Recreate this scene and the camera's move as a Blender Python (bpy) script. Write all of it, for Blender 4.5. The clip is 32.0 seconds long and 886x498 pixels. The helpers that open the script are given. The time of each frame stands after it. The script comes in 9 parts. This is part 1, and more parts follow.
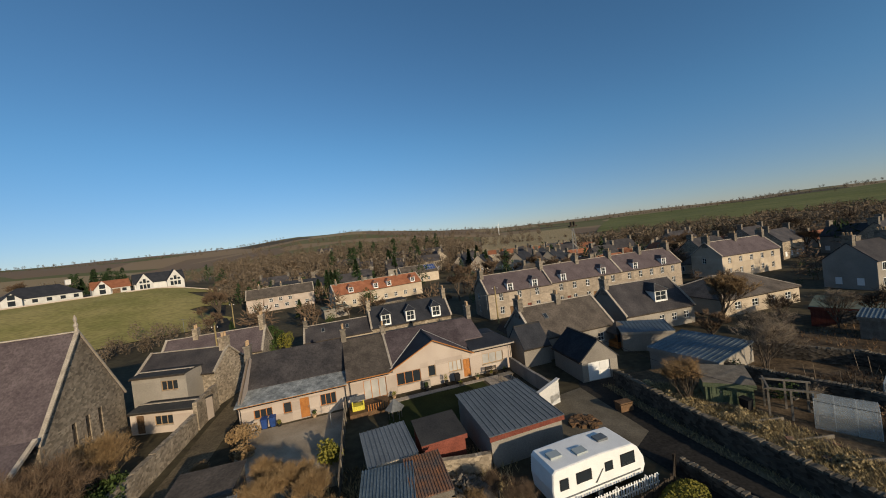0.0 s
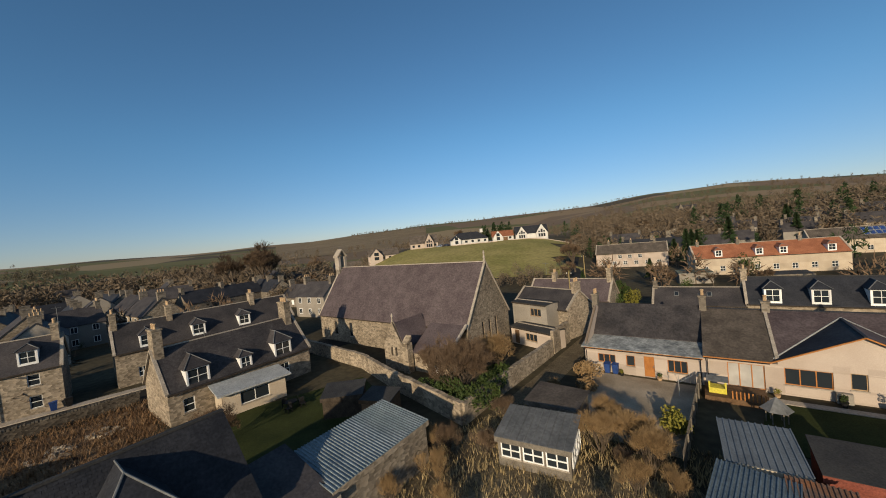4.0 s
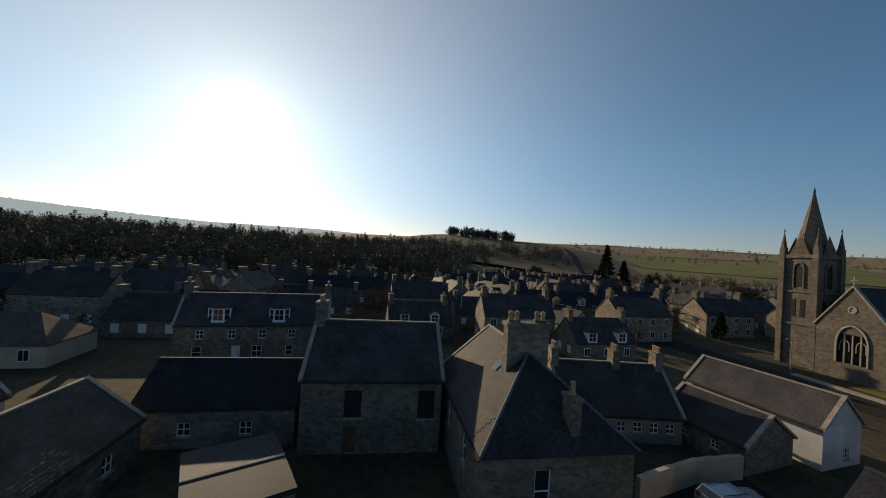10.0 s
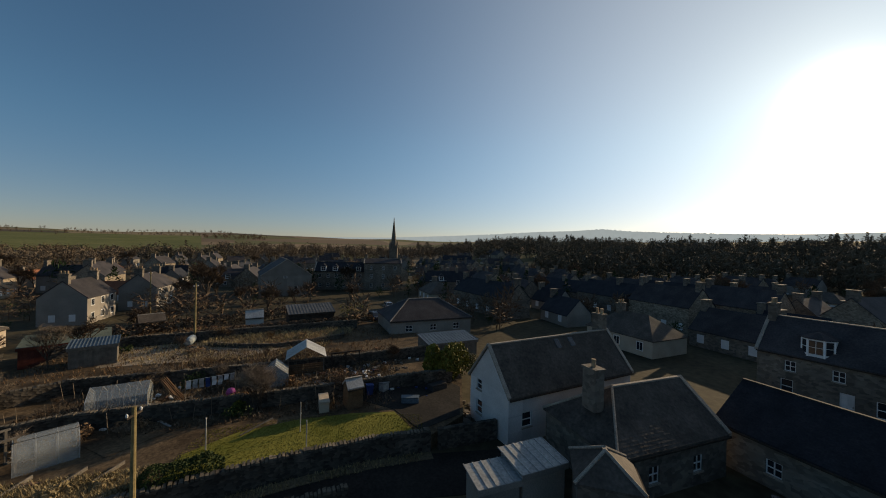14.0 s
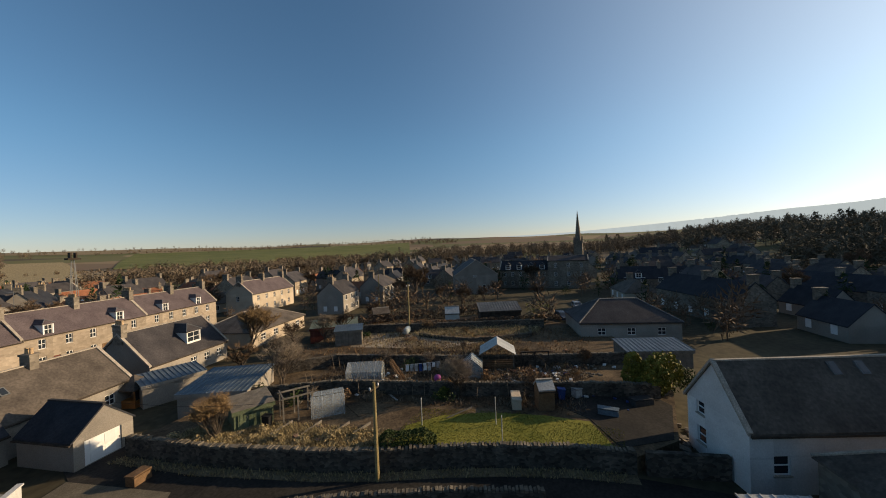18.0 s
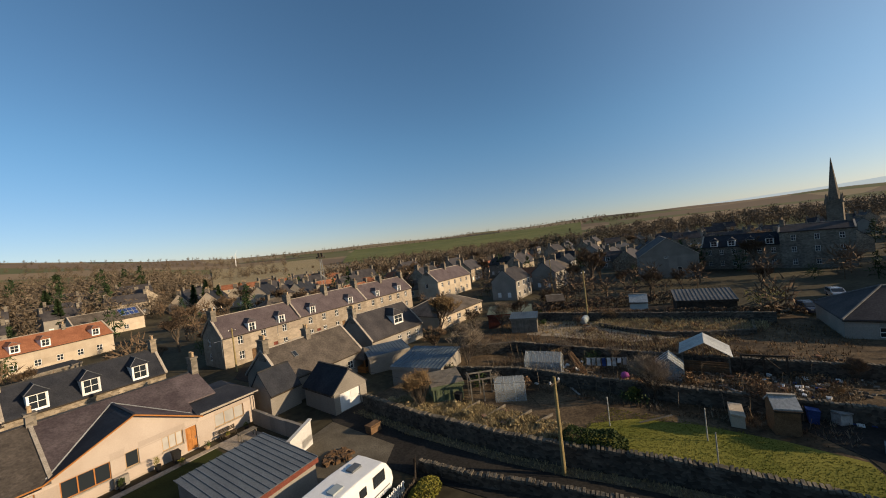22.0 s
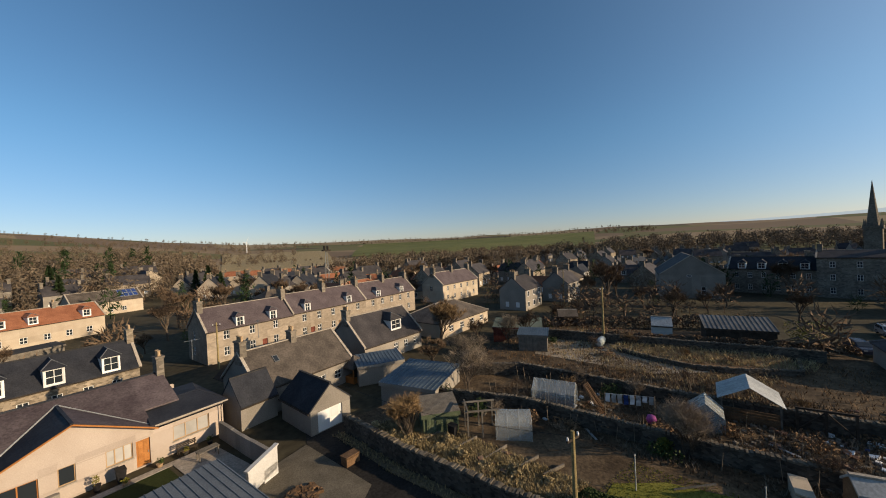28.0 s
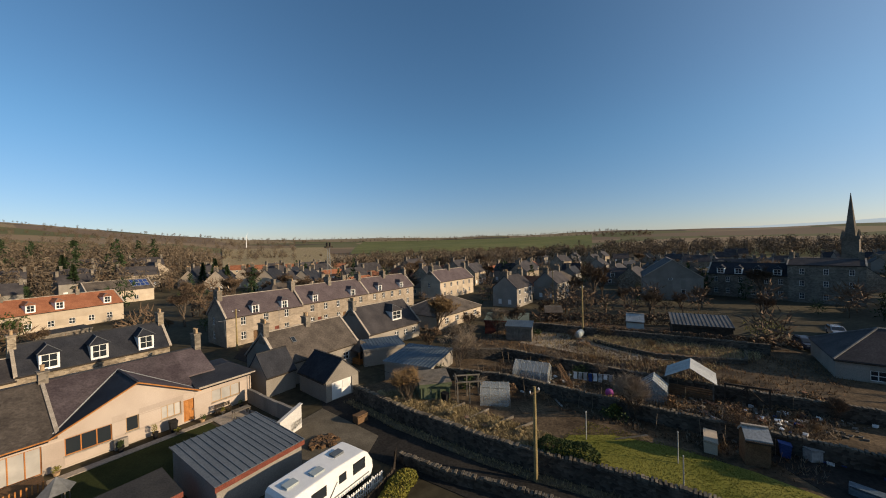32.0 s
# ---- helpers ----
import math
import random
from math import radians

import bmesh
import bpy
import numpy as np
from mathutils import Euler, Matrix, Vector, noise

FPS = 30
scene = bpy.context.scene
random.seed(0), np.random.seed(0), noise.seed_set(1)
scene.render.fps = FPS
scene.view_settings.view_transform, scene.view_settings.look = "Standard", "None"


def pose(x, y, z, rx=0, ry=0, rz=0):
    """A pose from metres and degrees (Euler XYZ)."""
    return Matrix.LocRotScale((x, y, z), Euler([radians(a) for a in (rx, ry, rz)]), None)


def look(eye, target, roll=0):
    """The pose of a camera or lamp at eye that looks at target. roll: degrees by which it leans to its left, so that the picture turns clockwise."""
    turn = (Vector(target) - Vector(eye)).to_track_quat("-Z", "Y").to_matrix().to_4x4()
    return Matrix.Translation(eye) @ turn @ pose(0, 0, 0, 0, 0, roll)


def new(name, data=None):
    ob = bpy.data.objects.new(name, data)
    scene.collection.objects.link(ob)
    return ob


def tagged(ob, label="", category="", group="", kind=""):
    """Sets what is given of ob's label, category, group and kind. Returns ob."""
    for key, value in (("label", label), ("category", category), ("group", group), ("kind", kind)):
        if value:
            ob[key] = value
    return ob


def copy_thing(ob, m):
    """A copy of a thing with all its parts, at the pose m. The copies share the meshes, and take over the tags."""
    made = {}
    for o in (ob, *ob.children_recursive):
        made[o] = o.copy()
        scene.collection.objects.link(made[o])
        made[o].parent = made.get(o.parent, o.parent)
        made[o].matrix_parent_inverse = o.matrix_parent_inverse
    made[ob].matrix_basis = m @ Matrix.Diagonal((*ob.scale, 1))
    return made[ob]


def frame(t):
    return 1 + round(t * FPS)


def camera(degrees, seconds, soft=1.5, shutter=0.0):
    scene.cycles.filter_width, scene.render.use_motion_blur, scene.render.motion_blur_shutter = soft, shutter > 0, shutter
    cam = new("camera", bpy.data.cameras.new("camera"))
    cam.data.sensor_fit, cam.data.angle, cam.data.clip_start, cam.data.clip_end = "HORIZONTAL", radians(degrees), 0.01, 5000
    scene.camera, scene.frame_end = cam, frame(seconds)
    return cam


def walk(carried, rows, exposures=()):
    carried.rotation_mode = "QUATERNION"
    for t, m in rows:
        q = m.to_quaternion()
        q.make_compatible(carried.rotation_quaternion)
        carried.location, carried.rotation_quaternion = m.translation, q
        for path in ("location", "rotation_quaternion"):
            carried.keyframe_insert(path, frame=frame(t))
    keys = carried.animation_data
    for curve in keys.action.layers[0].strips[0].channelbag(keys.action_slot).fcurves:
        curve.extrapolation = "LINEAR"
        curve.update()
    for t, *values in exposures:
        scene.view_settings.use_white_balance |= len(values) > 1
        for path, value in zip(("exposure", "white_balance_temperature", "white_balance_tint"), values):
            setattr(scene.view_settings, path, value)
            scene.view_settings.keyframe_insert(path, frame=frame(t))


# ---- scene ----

# ---------------------------------------------------------------- camera
cam = camera(103.5, 32.0, soft=1.0)
PATH = [
    (0, (0.18, -0.11, 16.37), (-0.500, 9.865, 16.187), -6.71),
    (0.5, (0.19, -0.11, 16.34), (-0.503, 9.865, 16.212), -4.85),
    (1, (0.20, -0.10, 16.31), (-0.606, 9.867, 16.206), -5.90),
    (1.5, (0.20, -0.09, 16.27), (-1.527, 9.759, 16.194), -7.88),
    (2, (0.21, -0.07, 16.24), (-2.683, 9.502, 16.113), -7.42),
    (2.5, (0.21, -0.05, 16.20), (-4.015, 9.011, 16.009), -4.84),
    (4.5, (0.19, 0.02, 15.64), (-9.163, 3.551, 15.430), -4.82),
    (5, (0.18, 0.02, 15.62), (-9.692, 1.608, 15.448), -2.07),
    (5.5, (0.16, 0.02, 15.60), (-9.832, -0.357, 15.472), 0.13),
    (6, (0.13, 0.02, 15.58), (-9.606, -2.263, 15.495), 0.85),
    (6.5, (0.10, 0.01, 15.56), (-9.042, -4.043, 15.522), 1.06),
    (7, (0.06, 0.01, 15.53), (-8.205, -5.619, 15.522), 1.44),
    (7.5, (0.03, 0.01, 15.51), (-7.093, -7.009, 15.537), 2.18),
    (8, (-0.00, 0.03, 15.49), (-5.743, -8.157, 15.538), 2.73),
    (8.5, (-0.03, 0.05, 15.49), (-4.249, -9.016, 15.562), 4.23),
    (9, (-0.04, 0.07, 15.52), (-2.477, -9.628, 15.593), 4.83),
    (9.5, (-0.04, 0.09, 15.55), (-0.570, -9.895, 15.665), 5.10),
    (10, (-0.03, 0.11, 15.60), (1.344, -9.794, 15.729), 3.49),
    (10.5, (-0.02, 0.11, 15.63), (3.154, -9.372, 15.763), 6.77),
    (11, (-0.03, 0.09, 15.64), (4.777, -8.678, 15.778), 6.46),
    (11.5, (-0.05, 0.04, 15.66), (6.139, -7.813, 15.777), 4.89),
    (12, (-0.08, 0.00, 15.66), (7.505, -6.516, 15.766), 3.58),
    (12.5, (-0.11, -0.03, 15.66), (8.516, -5.089, 15.743), 2.69),
    (13, (-0.12, -0.03, 15.63), (9.234, -3.566, 15.679), 4.03),
    (13.5, (-0.13, -0.03, 15.57), (9.671, -2.015, 15.578), 2.63),
    (14, (-0.13, -0.03, 15.50), (9.859, -0.499, 15.471), 1.20),
    (14.5, (-0.14, -0.04, 15.45), (9.806, 1.000, 15.384), 1.62),
    (15, (-0.15, -0.06, 15.42), (9.545, 2.390, 15.330), -0.37),
    (15.5, (-0.14, -0.07, 15.41), (9.436, 2.809, 15.316), -1.53),
    (17.5, (0.03, 0.02, 15.76), (9.258, 3.872, 15.680), -2.29),
    (18, (0.02, 0.02, 15.82), (8.965, 4.491, 15.764), -2.33),
    (18.5, (-0.00, 0.02, 15.90), (8.718, 4.918, 15.854), -1.94),
    (19, (-0.04, 0.02, 15.99), (8.448, 5.306, 15.953), -3.02),
    (19.5, (-0.09, 0.02, 16.08), (8.039, 5.844, 16.027), -3.03),
    (20, (-0.13, 0.02, 16.18), (7.498, 6.486, 16.105), -3.51),
    (20.5, (-0.17, 0.02, 16.28), (6.958, 7.033, 16.184), -4.58),
    (21, (-0.18, 0.02, 16.39), (6.477, 7.481, 16.277), -5.00),
    (21.5, (-0.16, 0.02, 16.50), (6.047, 7.859, 16.369), -5.21),
    (22, (-0.12, 0.02, 16.61), (5.781, 8.092, 16.465), -6.57),
    (22.5, (-0.05, 0.01, 16.71), (5.616, 8.249, 16.580), -5.45),
    (23, (0.04, 0.02, 16.80), (5.713, 8.254, 16.674), -4.23),
    (23.5, (0.17, 0.09, 16.86), (5.872, 8.304, 16.732), -4.70),
    (24, (0.35, 0.23, 16.91), (6.075, 8.428, 16.789), -3.95),
    (24.5, (0.55, 0.35, 16.93), (6.312, 8.522, 16.820), -3.75),
    (25, (1.03, 0.92, 16.98), (6.814, 9.077, 16.881), -4.05),
    (25.5, (1.56, 1.57, 17.02), (7.306, 9.754, 16.896), -3.59),
    (27.5, (3.22, 3.60, 17.00), (8.886, 11.839, 16.880), -3.45),
    (28, (3.27, 3.66, 17.01), (8.943, 11.894, 16.883), -2.75),
    (28.5, (3.39, 3.81, 17.03), (9.063, 12.044, 16.899), -2.98),
    (29, (3.51, 3.93, 17.05), (9.141, 12.193, 16.919), -3.71),
    (29.5, (3.44, 3.85, 17.06), (9.026, 12.144, 16.920), -4.34),
    (30, (3.08, 3.34, 17.06), (8.669, 11.631, 16.909), -3.95),
    (30.5, (2.44, 2.35, 17.01), (8.038, 10.635, 16.888), -3.66),
    (31, (1.56, 1.06, 17.02), (7.185, 9.327, 16.883), -3.34),
    (31.5, (0.60, -0.35, 17.03), (6.236, 7.910, 16.888), -3.05),
    (32, (-0.12, -1.40, 17.01), (5.589, 6.809, 16.869), -1.36),
]

walk(cam, [(t, look(eye, target, roll)) for t, eye, target, roll in PATH],
     exposures=[(0, 0.18, 6700, 3), (2, 0.18, 6700, 3), (5, 0.36, 7000, 4), (7, 0.71, 7400, 6), (8, 0.56, 7500, 6), (9, 0.31, 7500, 5), (10, 0.08, 7600, 6), (12, -0.24, 7800, 6), (13.5, -0.12, 7800, 6), (16, 0.46, 7800, 7), (19, 0.51, 7700, 7), (32, 0.46, 7200, 7)])

# ---------------------------------------------------------------- light
SUN_AZ, SUN_EL = 141.4, 16.0
world = bpy.data.worlds.new("sky")
scene.world = world
world.use_nodes = True
wn, wl = world.node_tree.nodes, world.node_tree.links
sky = wn.new("ShaderNodeTexSky")
sky.sky_type = "NISHITA"
sky.sun_disc = False
sky.sun_elevation, sky.sun_rotation = radians(SUN_EL), radians(SUN_AZ)
sky.air_density, sky.dust_density, sky.ozone_density = 0.85, 0.2, 4.6
sdir = Vector((math.sin(radians(SUN_AZ)) * math.cos(radians(SUN_EL)), math.cos(radians(SUN_AZ)) * math.cos(radians(SUN_EL)), math.sin(radians(SUN_EL))))
SKY = 0.106
# the sun itself, as it stands in the sky, and the bright haze round it
wc = wn.new("ShaderNodeTexCoord")
dot = wn.new("ShaderNodeVectorMath")
dot.operation, dot.inputs[1].default_value = "DOT_PRODUCT", sdir
wl.new(wc.outputs["Generated"], dot.inputs[0])
up = wn.new("ShaderNodeMath")
up.operation, up.inputs[1].default_value = "MAXIMUM", 0.0
wl.new(dot.outputs["Value"], up.inputs[0])
total = None
for power, strength in ((900.0, 40.0), (120.0, 1.3), (6.0, 2.6), (2.0, 1.1)):
    pw, ml = wn.new("ShaderNodeMath"), wn.new("ShaderNodeMath")
    pw.operation, pw.inputs[1].default_value = "POWER", power
    ml.operation, ml.inputs[1].default_value = "MULTIPLY", strength
    wl.new(up.outputs[0], pw.inputs[0]); wl.new(pw.outputs[0], ml.inputs[0])
    if total:
        ad = wn.new("ShaderNodeMath")
        wl.new(total, ad.inputs[0]); wl.new(ml.outputs[0], ad.inputs[1])
        total = ad.outputs[0]
    else:
        total = ml.outputs[0]
glare = wn.new("ShaderNodeVectorMath")
glare.operation, glare.inputs[0].default_value = "SCALE", (1.0, 0.94, 0.84)
wl.new(total, glare.inputs[3])
both = wn.new("ShaderNodeVectorMath")
# a cold clear air: deep blue overhead, a greyer band of thin haze along the horizon
sep = wn.new("ShaderNodeSeparateXYZ")
wl.new(wc.outputs["Generated"], sep.inputs[0])
low = wn.new("ShaderNodeMapRange")
low.interpolation_type = "SMOOTHSTEP"
low.inputs[1].default_value, low.inputs[2].default_value, low.inputs[3].default_value, low.inputs[4].default_value = 0.0, 0.3, 1.0, 0.0
wl.new(sep.outputs[2], low.inputs[0])
tint = wn.new("ShaderNodeMixRGB")
tint.inputs[1].default_value, tint.inputs[2].default_value = (0.85, 1.0, 0.99, 1), (0.93, 0.77, 0.80, 1)
wl.new(low.outputs[0], tint.inputs[0])
air = wn.new("ShaderNodeVectorMath")
air.operation = "MULTIPLY"
wl.new(sky.outputs[0], air.inputs[0]); wl.new(tint.outputs[0], air.inputs[1])
wl.new(air.outputs[0], both.inputs[0]); wl.new(glare.outputs[0], both.inputs[1])
wl.new(both.outputs[0], wn["Background"].inputs[0])
wn["Background"].inputs[1].default_value = SKY
sun = new("sun", bpy.data.lights.new("sun", "SUN"))
sun.data.energy, sun.data.angle, sun.data.color = 4.5, radians(0.53), (1.0, 0.80, 0.60)
sun.matrix_world = look(sdir * 300, (0, 0, 0))

# ---------------------------------------------------------------- materials
def mat(name, cols, scale=2.0, fine=30.0, rough=0.8, bump=0.3, metal=0.0, vary=0.12, stain=0.25, kind="noise", spec=0.12):
    """Base colours mixed by noise at two scales, with relief and a tint that differs from piece to piece."""
    m = bpy.data.materials.new(name)
    m.use_nodes = True
    n, l = m.node_tree.nodes, m.node_tree.links
    b = n["Principled BSDF"]
    tc = n.new("ShaderNodeTexCoord")
    big = n.new("ShaderNodeTexNoise")
    big.inputs["Scale"].default_value, big.inputs["Detail"].default_value = scale, 4
    small = n.new("ShaderNodeTexNoise")
    small.inputs["Scale"].default_value, small.inputs["Detail"].default_value = fine, 5
    geo = n.new("ShaderNodeNewGeometry")
    for q in (big, small):
        l.new(geo.outputs["Position"], q.inputs["Vector"])
    ramp = n.new("ShaderNodeValToRGB")
    ramp.color_ramp.elements[0].position, ramp.color_ramp.elements[1].position = 0.3, 0.7
    ramp.color_ramp.elements[0].color, ramp.color_ramp.elements[1].color = tuple(0.82 * v for v in cols[0]) + (1,), tuple(0.82 * v for v in cols[1]) + (1,)
    l.new(big.outputs[0], ramp.inputs[0])
    fin = n.new("ShaderNodeMapRange")
    fin.inputs[1].default_value, fin.inputs[2].default_value = 0.3, 0.7
    fin.inputs[3].default_value, fin.inputs[4].default_value = 1 - stain, 1 + stain
    if kind == "brick":
        vec = n.new("ShaderNodeTexVoronoi")
        vec.inputs["Scale"].default_value = fine
        mp = n.new("ShaderNodeMapping")
        mp.inputs["Scale"].default_value = (1, 1, 1.6)
        l.new(geo.outputs["Position"], mp.inputs[0])
        l.new(mp.outputs[0], vec.inputs["Vector"])
        sep = n.new("ShaderNodeSeparateColor")
        l.new(vec.outputs["Color"], sep.inputs[0])
        fin.inputs[1].default_value, fin.inputs[2].default_value = 0.0, 1.0
        l.new(sep.outputs[0], fin.inputs[0])
    else:
        l.new(small.outputs[0], fin.inputs[0])
    info = n.new("ShaderNodeObjectInfo")
    tint = n.new("ShaderNodeMapRange")
    tint.inputs[3].default_value, tint.inputs[4].default_value = 1 - vary, 1 + vary
    l.new(info.outputs["Random"], tint.inputs[0])
    isl = n.new("ShaderNodeMapRange")
    isl.inputs[3].default_value, isl.inputs[4].default_value = 1 - vary, 1 + vary
    l.new(geo.outputs["Random Per Island"], isl.inputs[0])
    k1, k2 = n.new("ShaderNodeMath"), n.new("ShaderNodeMath")
    k1.operation = k2.operation = "MULTIPLY"
    l.new(fin.outputs[0], k1.inputs[0]); l.new(tint.outputs[0], k1.inputs[1])
    l.new(k1.outputs[0], k2.inputs[0]); l.new(isl.outputs[0], k2.inputs[1])
    mul = n.new("ShaderNodeVectorMath")
    mul.operation = "SCALE"
    l.new(ramp.outputs[0], mul.inputs[0]); l.new(k2.outputs[0], mul.inputs[3])
    l.new(mul.outputs[0], b.inputs["Base Color"])
    b.inputs["Roughness"].default_value, b.inputs["Metallic"].default_value = rough, metal
    b.inputs["Specular IOR Level"].default_value = spec
    if bump:
        bp = n.new("ShaderNodeBump")
        bp.inputs["Strength"].default_value, bp.inputs["Distance"].default_value = bump, 0.05
        l.new((vec.outputs["Distance"] if kind == "brick" else small.outputs[0]), bp.inputs["Height"])
        l.new(bp.outputs[0], b.inputs["Normal"])
    return m


def glass(name, col=(0.02, 0.025, 0.03), rough=0.05):
    m = bpy.data.materials.new(name)
    m.use_nodes = True
    b = m.node_tree.nodes["Principled BSDF"]
    b.inputs["Base Color"].default_value = (*col, 1)
    b.inputs["Roughness"].default_value = rough
    b.inputs["Specular IOR Level"].default_value = 0.6
    return m


SLATE = mat("slate", [(0.040, 0.038, 0.041), (0.076, 0.069, 0.070)], 0.5, 6, 0.72, 0.25, vary=0.16)
SLATE_PURPLE = mat("purple_slate", [(0.080, 0.062, 0.066), (0.122, 0.098, 0.100)], 0.6, 6, 0.72, 0.25, vary=0.12)
SLATE_BROWN = mat("brown_slate", [(0.070, 0.059, 0.050), (0.135, 0.113, 0.094)], 0.6, 5, 0.75, 0.25)
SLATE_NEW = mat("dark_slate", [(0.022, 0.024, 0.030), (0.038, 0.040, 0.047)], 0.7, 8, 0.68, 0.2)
PANTILE = mat("red_tile", [(0.21, 0.082, 0.045), (0.31, 0.13, 0.072)], 0.7, 8, 0.75, 0.3)
GRANITE = mat("rubble_stone", [(0.216, 0.1755, 0.1305), (0.324, 0.27, 0.2025)], 0.5, 3.2, 0.9, 0.5, stain=0.38, kind="brick")
ASHLAR = mat("ashlar_stone", [(0.27, 0.222, 0.17), (0.36, 0.30, 0.235)], 0.5, 2.4, 0.9, 0.2, stain=0.13, kind="brick")
GRANITE_GREY = mat("grey_stone", [(0.1425, 0.1237, 0.1013), (0.2175, 0.1875, 0.15)], 0.4, 2.6, 0.9, 0.5, stain=0.3, kind="brick")
CHURCHSTONE = mat("church_stone", [(0.1275, 0.1087, 0.08625), (0.1875, 0.1613, 0.1275)], 0.3, 2.0, 0.9, 0.4, stain=0.25, kind="brick")
GARDENCOPE = mat("cope_stone", [(0.10, 0.085, 0.066), (0.18, 0.155, 0.12)], 0.8, 3.6, 0.95, 0.8, stain=0.3)
TRACK = mat("earth_track", [(0.115, 0.09, 0.058), (0.20, 0.16, 0.10)], 0.5, 6, 0.95, 0.5, stain=0.35)
GARDENWALL = mat("dry_stone", [(0.058, 0.05, 0.041), (0.118, 0.1, 0.08)], 0.8, 3.6, 0.95, 0.8, stain=0.45, kind="brick")
HARL = mat("harling", [(0.42, 0.345, 0.26), (0.52, 0.44, 0.34)], 0.5, 14, 0.92, 0.25, stain=0.1)
HARL_PINK = mat("cream_harling", [(0.43, 0.355, 0.295), (0.51, 0.43, 0.365)], 0.4, 16, 0.92, 0.2, stain=0.08)
HARL_GREY = mat("grey_harling", [(0.2295, 0.2082, 0.1785), (0.306, 0.2762, 0.238)], 0.4, 12, 0.92, 0.25, stain=0.15)
WHITEWALL = mat("whitewash", [(0.50, 0.49, 0.47), (0.64, 0.63, 0.60)], 0.5, 10, 0.9, 0.2, stain=0.1)
COPING = mat("coping_stone", [(0.30, 0.26, 0.21), (0.42, 0.37, 0.31)], 1.5, 12, 0.9, 0.3)
WHITE = mat("white_paint", [(0.74, 0.74, 0.72), (0.82, 0.82, 0.80)], 1.5, 20, 0.5, 0.05, stain=0.05)
CREAM = mat("cream_frame", [(0.36, 0.24, 0.13), (0.44, 0.30, 0.17)], 1.5, 20, 0.5, 0.05, stain=0.08)
ORANGEWOOD = mat("orange_wood", [(0.34, 0.135, 0.04), (0.44, 0.19, 0.06)], 2, 20, 0.5, 0.1)
BROWNWOOD = mat("brown_wood", [(0.11, 0.065, 0.035), (0.19, 0.115, 0.065)], 2, 15, 0.8, 0.3)
DARKWOOD = mat("dark_timber", [(0.035, 0.028, 0.022), (0.07, 0.055, 0.042)], 2, 15, 0.85, 0.3)
GREYWOOD = mat("weathered_timber", [(0.128, 0.112, 0.092), (0.208, 0.184, 0.152)], 2, 15, 0.9, 0.3)
GREENWOOD = mat("green_boards", [(0.07, 0.095, 0.055), (0.12, 0.14, 0.085)], 2, 15, 0.8, 0.3)
REDPAINT = mat("red_paint", [(0.15, 0.046, 0.032), (0.21, 0.066, 0.046)], 1.5, 12, 0.6, 0.15)
METAL = mat("grey_metal_sheet", [(0.128, 0.14, 0.148), (0.176, 0.192, 0.2)], 0.6, 9, 0.5, 0.1, metal=0.2, spec=0.4)
METAL_BLUE = mat("blue_metal_sheet", [(0.1, 0.135, 0.165), (0.15, 0.19, 0.22)], 0.6, 6, 0.5, 0.15, metal=0.2)
METAL_SHED = mat("blue_grey_metal_sheet", [(0.19, 0.235, 0.26), (0.27, 0.315, 0.335)], 0.6, 6, 0.5, 0.15, metal=0.2)
METAL_PALE = mat("pale_metal_sheet", [(0.357, 0.3655, 0.357), (0.476, 0.4845, 0.4675)], 0.8, 6, 0.45, 0.15, metal=0.2)
RUST = mat("rusted_metal", [(0.10, 0.095, 0.09), (0.26, 0.12, 0.06)], 1.1, 7, 0.8, 0.3)
FELT_GREEN = mat("green_roof_felt", [(0.10, 0.125, 0.10), (0.16, 0.18, 0.14)], 0.7, 10, 0.85, 0.2)
FELT = mat("roof_felt", [(0.035, 0.035, 0.0364), (0.0595, 0.0581, 0.056)], 0.7, 10, 0.85, 0.2)
MEMBRANE = mat("dark_roof_membrane", [(0.022, 0.026, 0.032), (0.042, 0.047, 0.055)], 0.4, 5, 0.7, 0.08, stain=0.25, spec=0.2)
WORN = mat("worn_earth_drive", [(0.11, 0.095, 0.07), (0.2, 0.17, 0.125)], 0.5, 12, 0.95, 0.3)
LEAD = mat("grey_flat_roof", [(0.1, 0.105, 0.108), (0.17, 0.175, 0.178)], 0.5, 4, 0.8, 0.1, stain=0.2, spec=0.15)
STREAKY = mat("streaky_sheet_metal", [(0.12, 0.13, 0.13), (0.42, 0.43, 0.41)], 1.3, 5, 0.55, 0.1, stain=0.35, spec=0.3)
ASPHALT = mat("asphalt", [(0.020, 0.019, 0.018), (0.040, 0.036, 0.031)], 0.35, 5, 0.9, 0.2, stain=0.35)
GRAVEL = mat("gravel", [(0.25, 0.20, 0.14), (0.44, 0.365, 0.27)], 0.4, 14, 0.95, 0.3)
PAVING = mat("paving", [(0.30, 0.26, 0.21), (0.40, 0.345, 0.285)], 0.8, 6, 0.9, 0.2)
EARTH = mat("garden_soil", [(0.050, 0.035, 0.022), (0.15, 0.106, 0.064)], 0.5, 5, 0.95, 0.6, stain=0.4)
RUBBLE = mat("dead_bracken", [(0.144, 0.081, 0.0405), (0.261, 0.171, 0.099)], 0.8, 4, 0.95, 0.7, stain=0.45)
LAWN = mat("lawn_turf", [(0.135, 0.142, 0.024), (0.235, 0.215, 0.045)], 0.35, 12, 0.95, 0.2, stain=0.3)
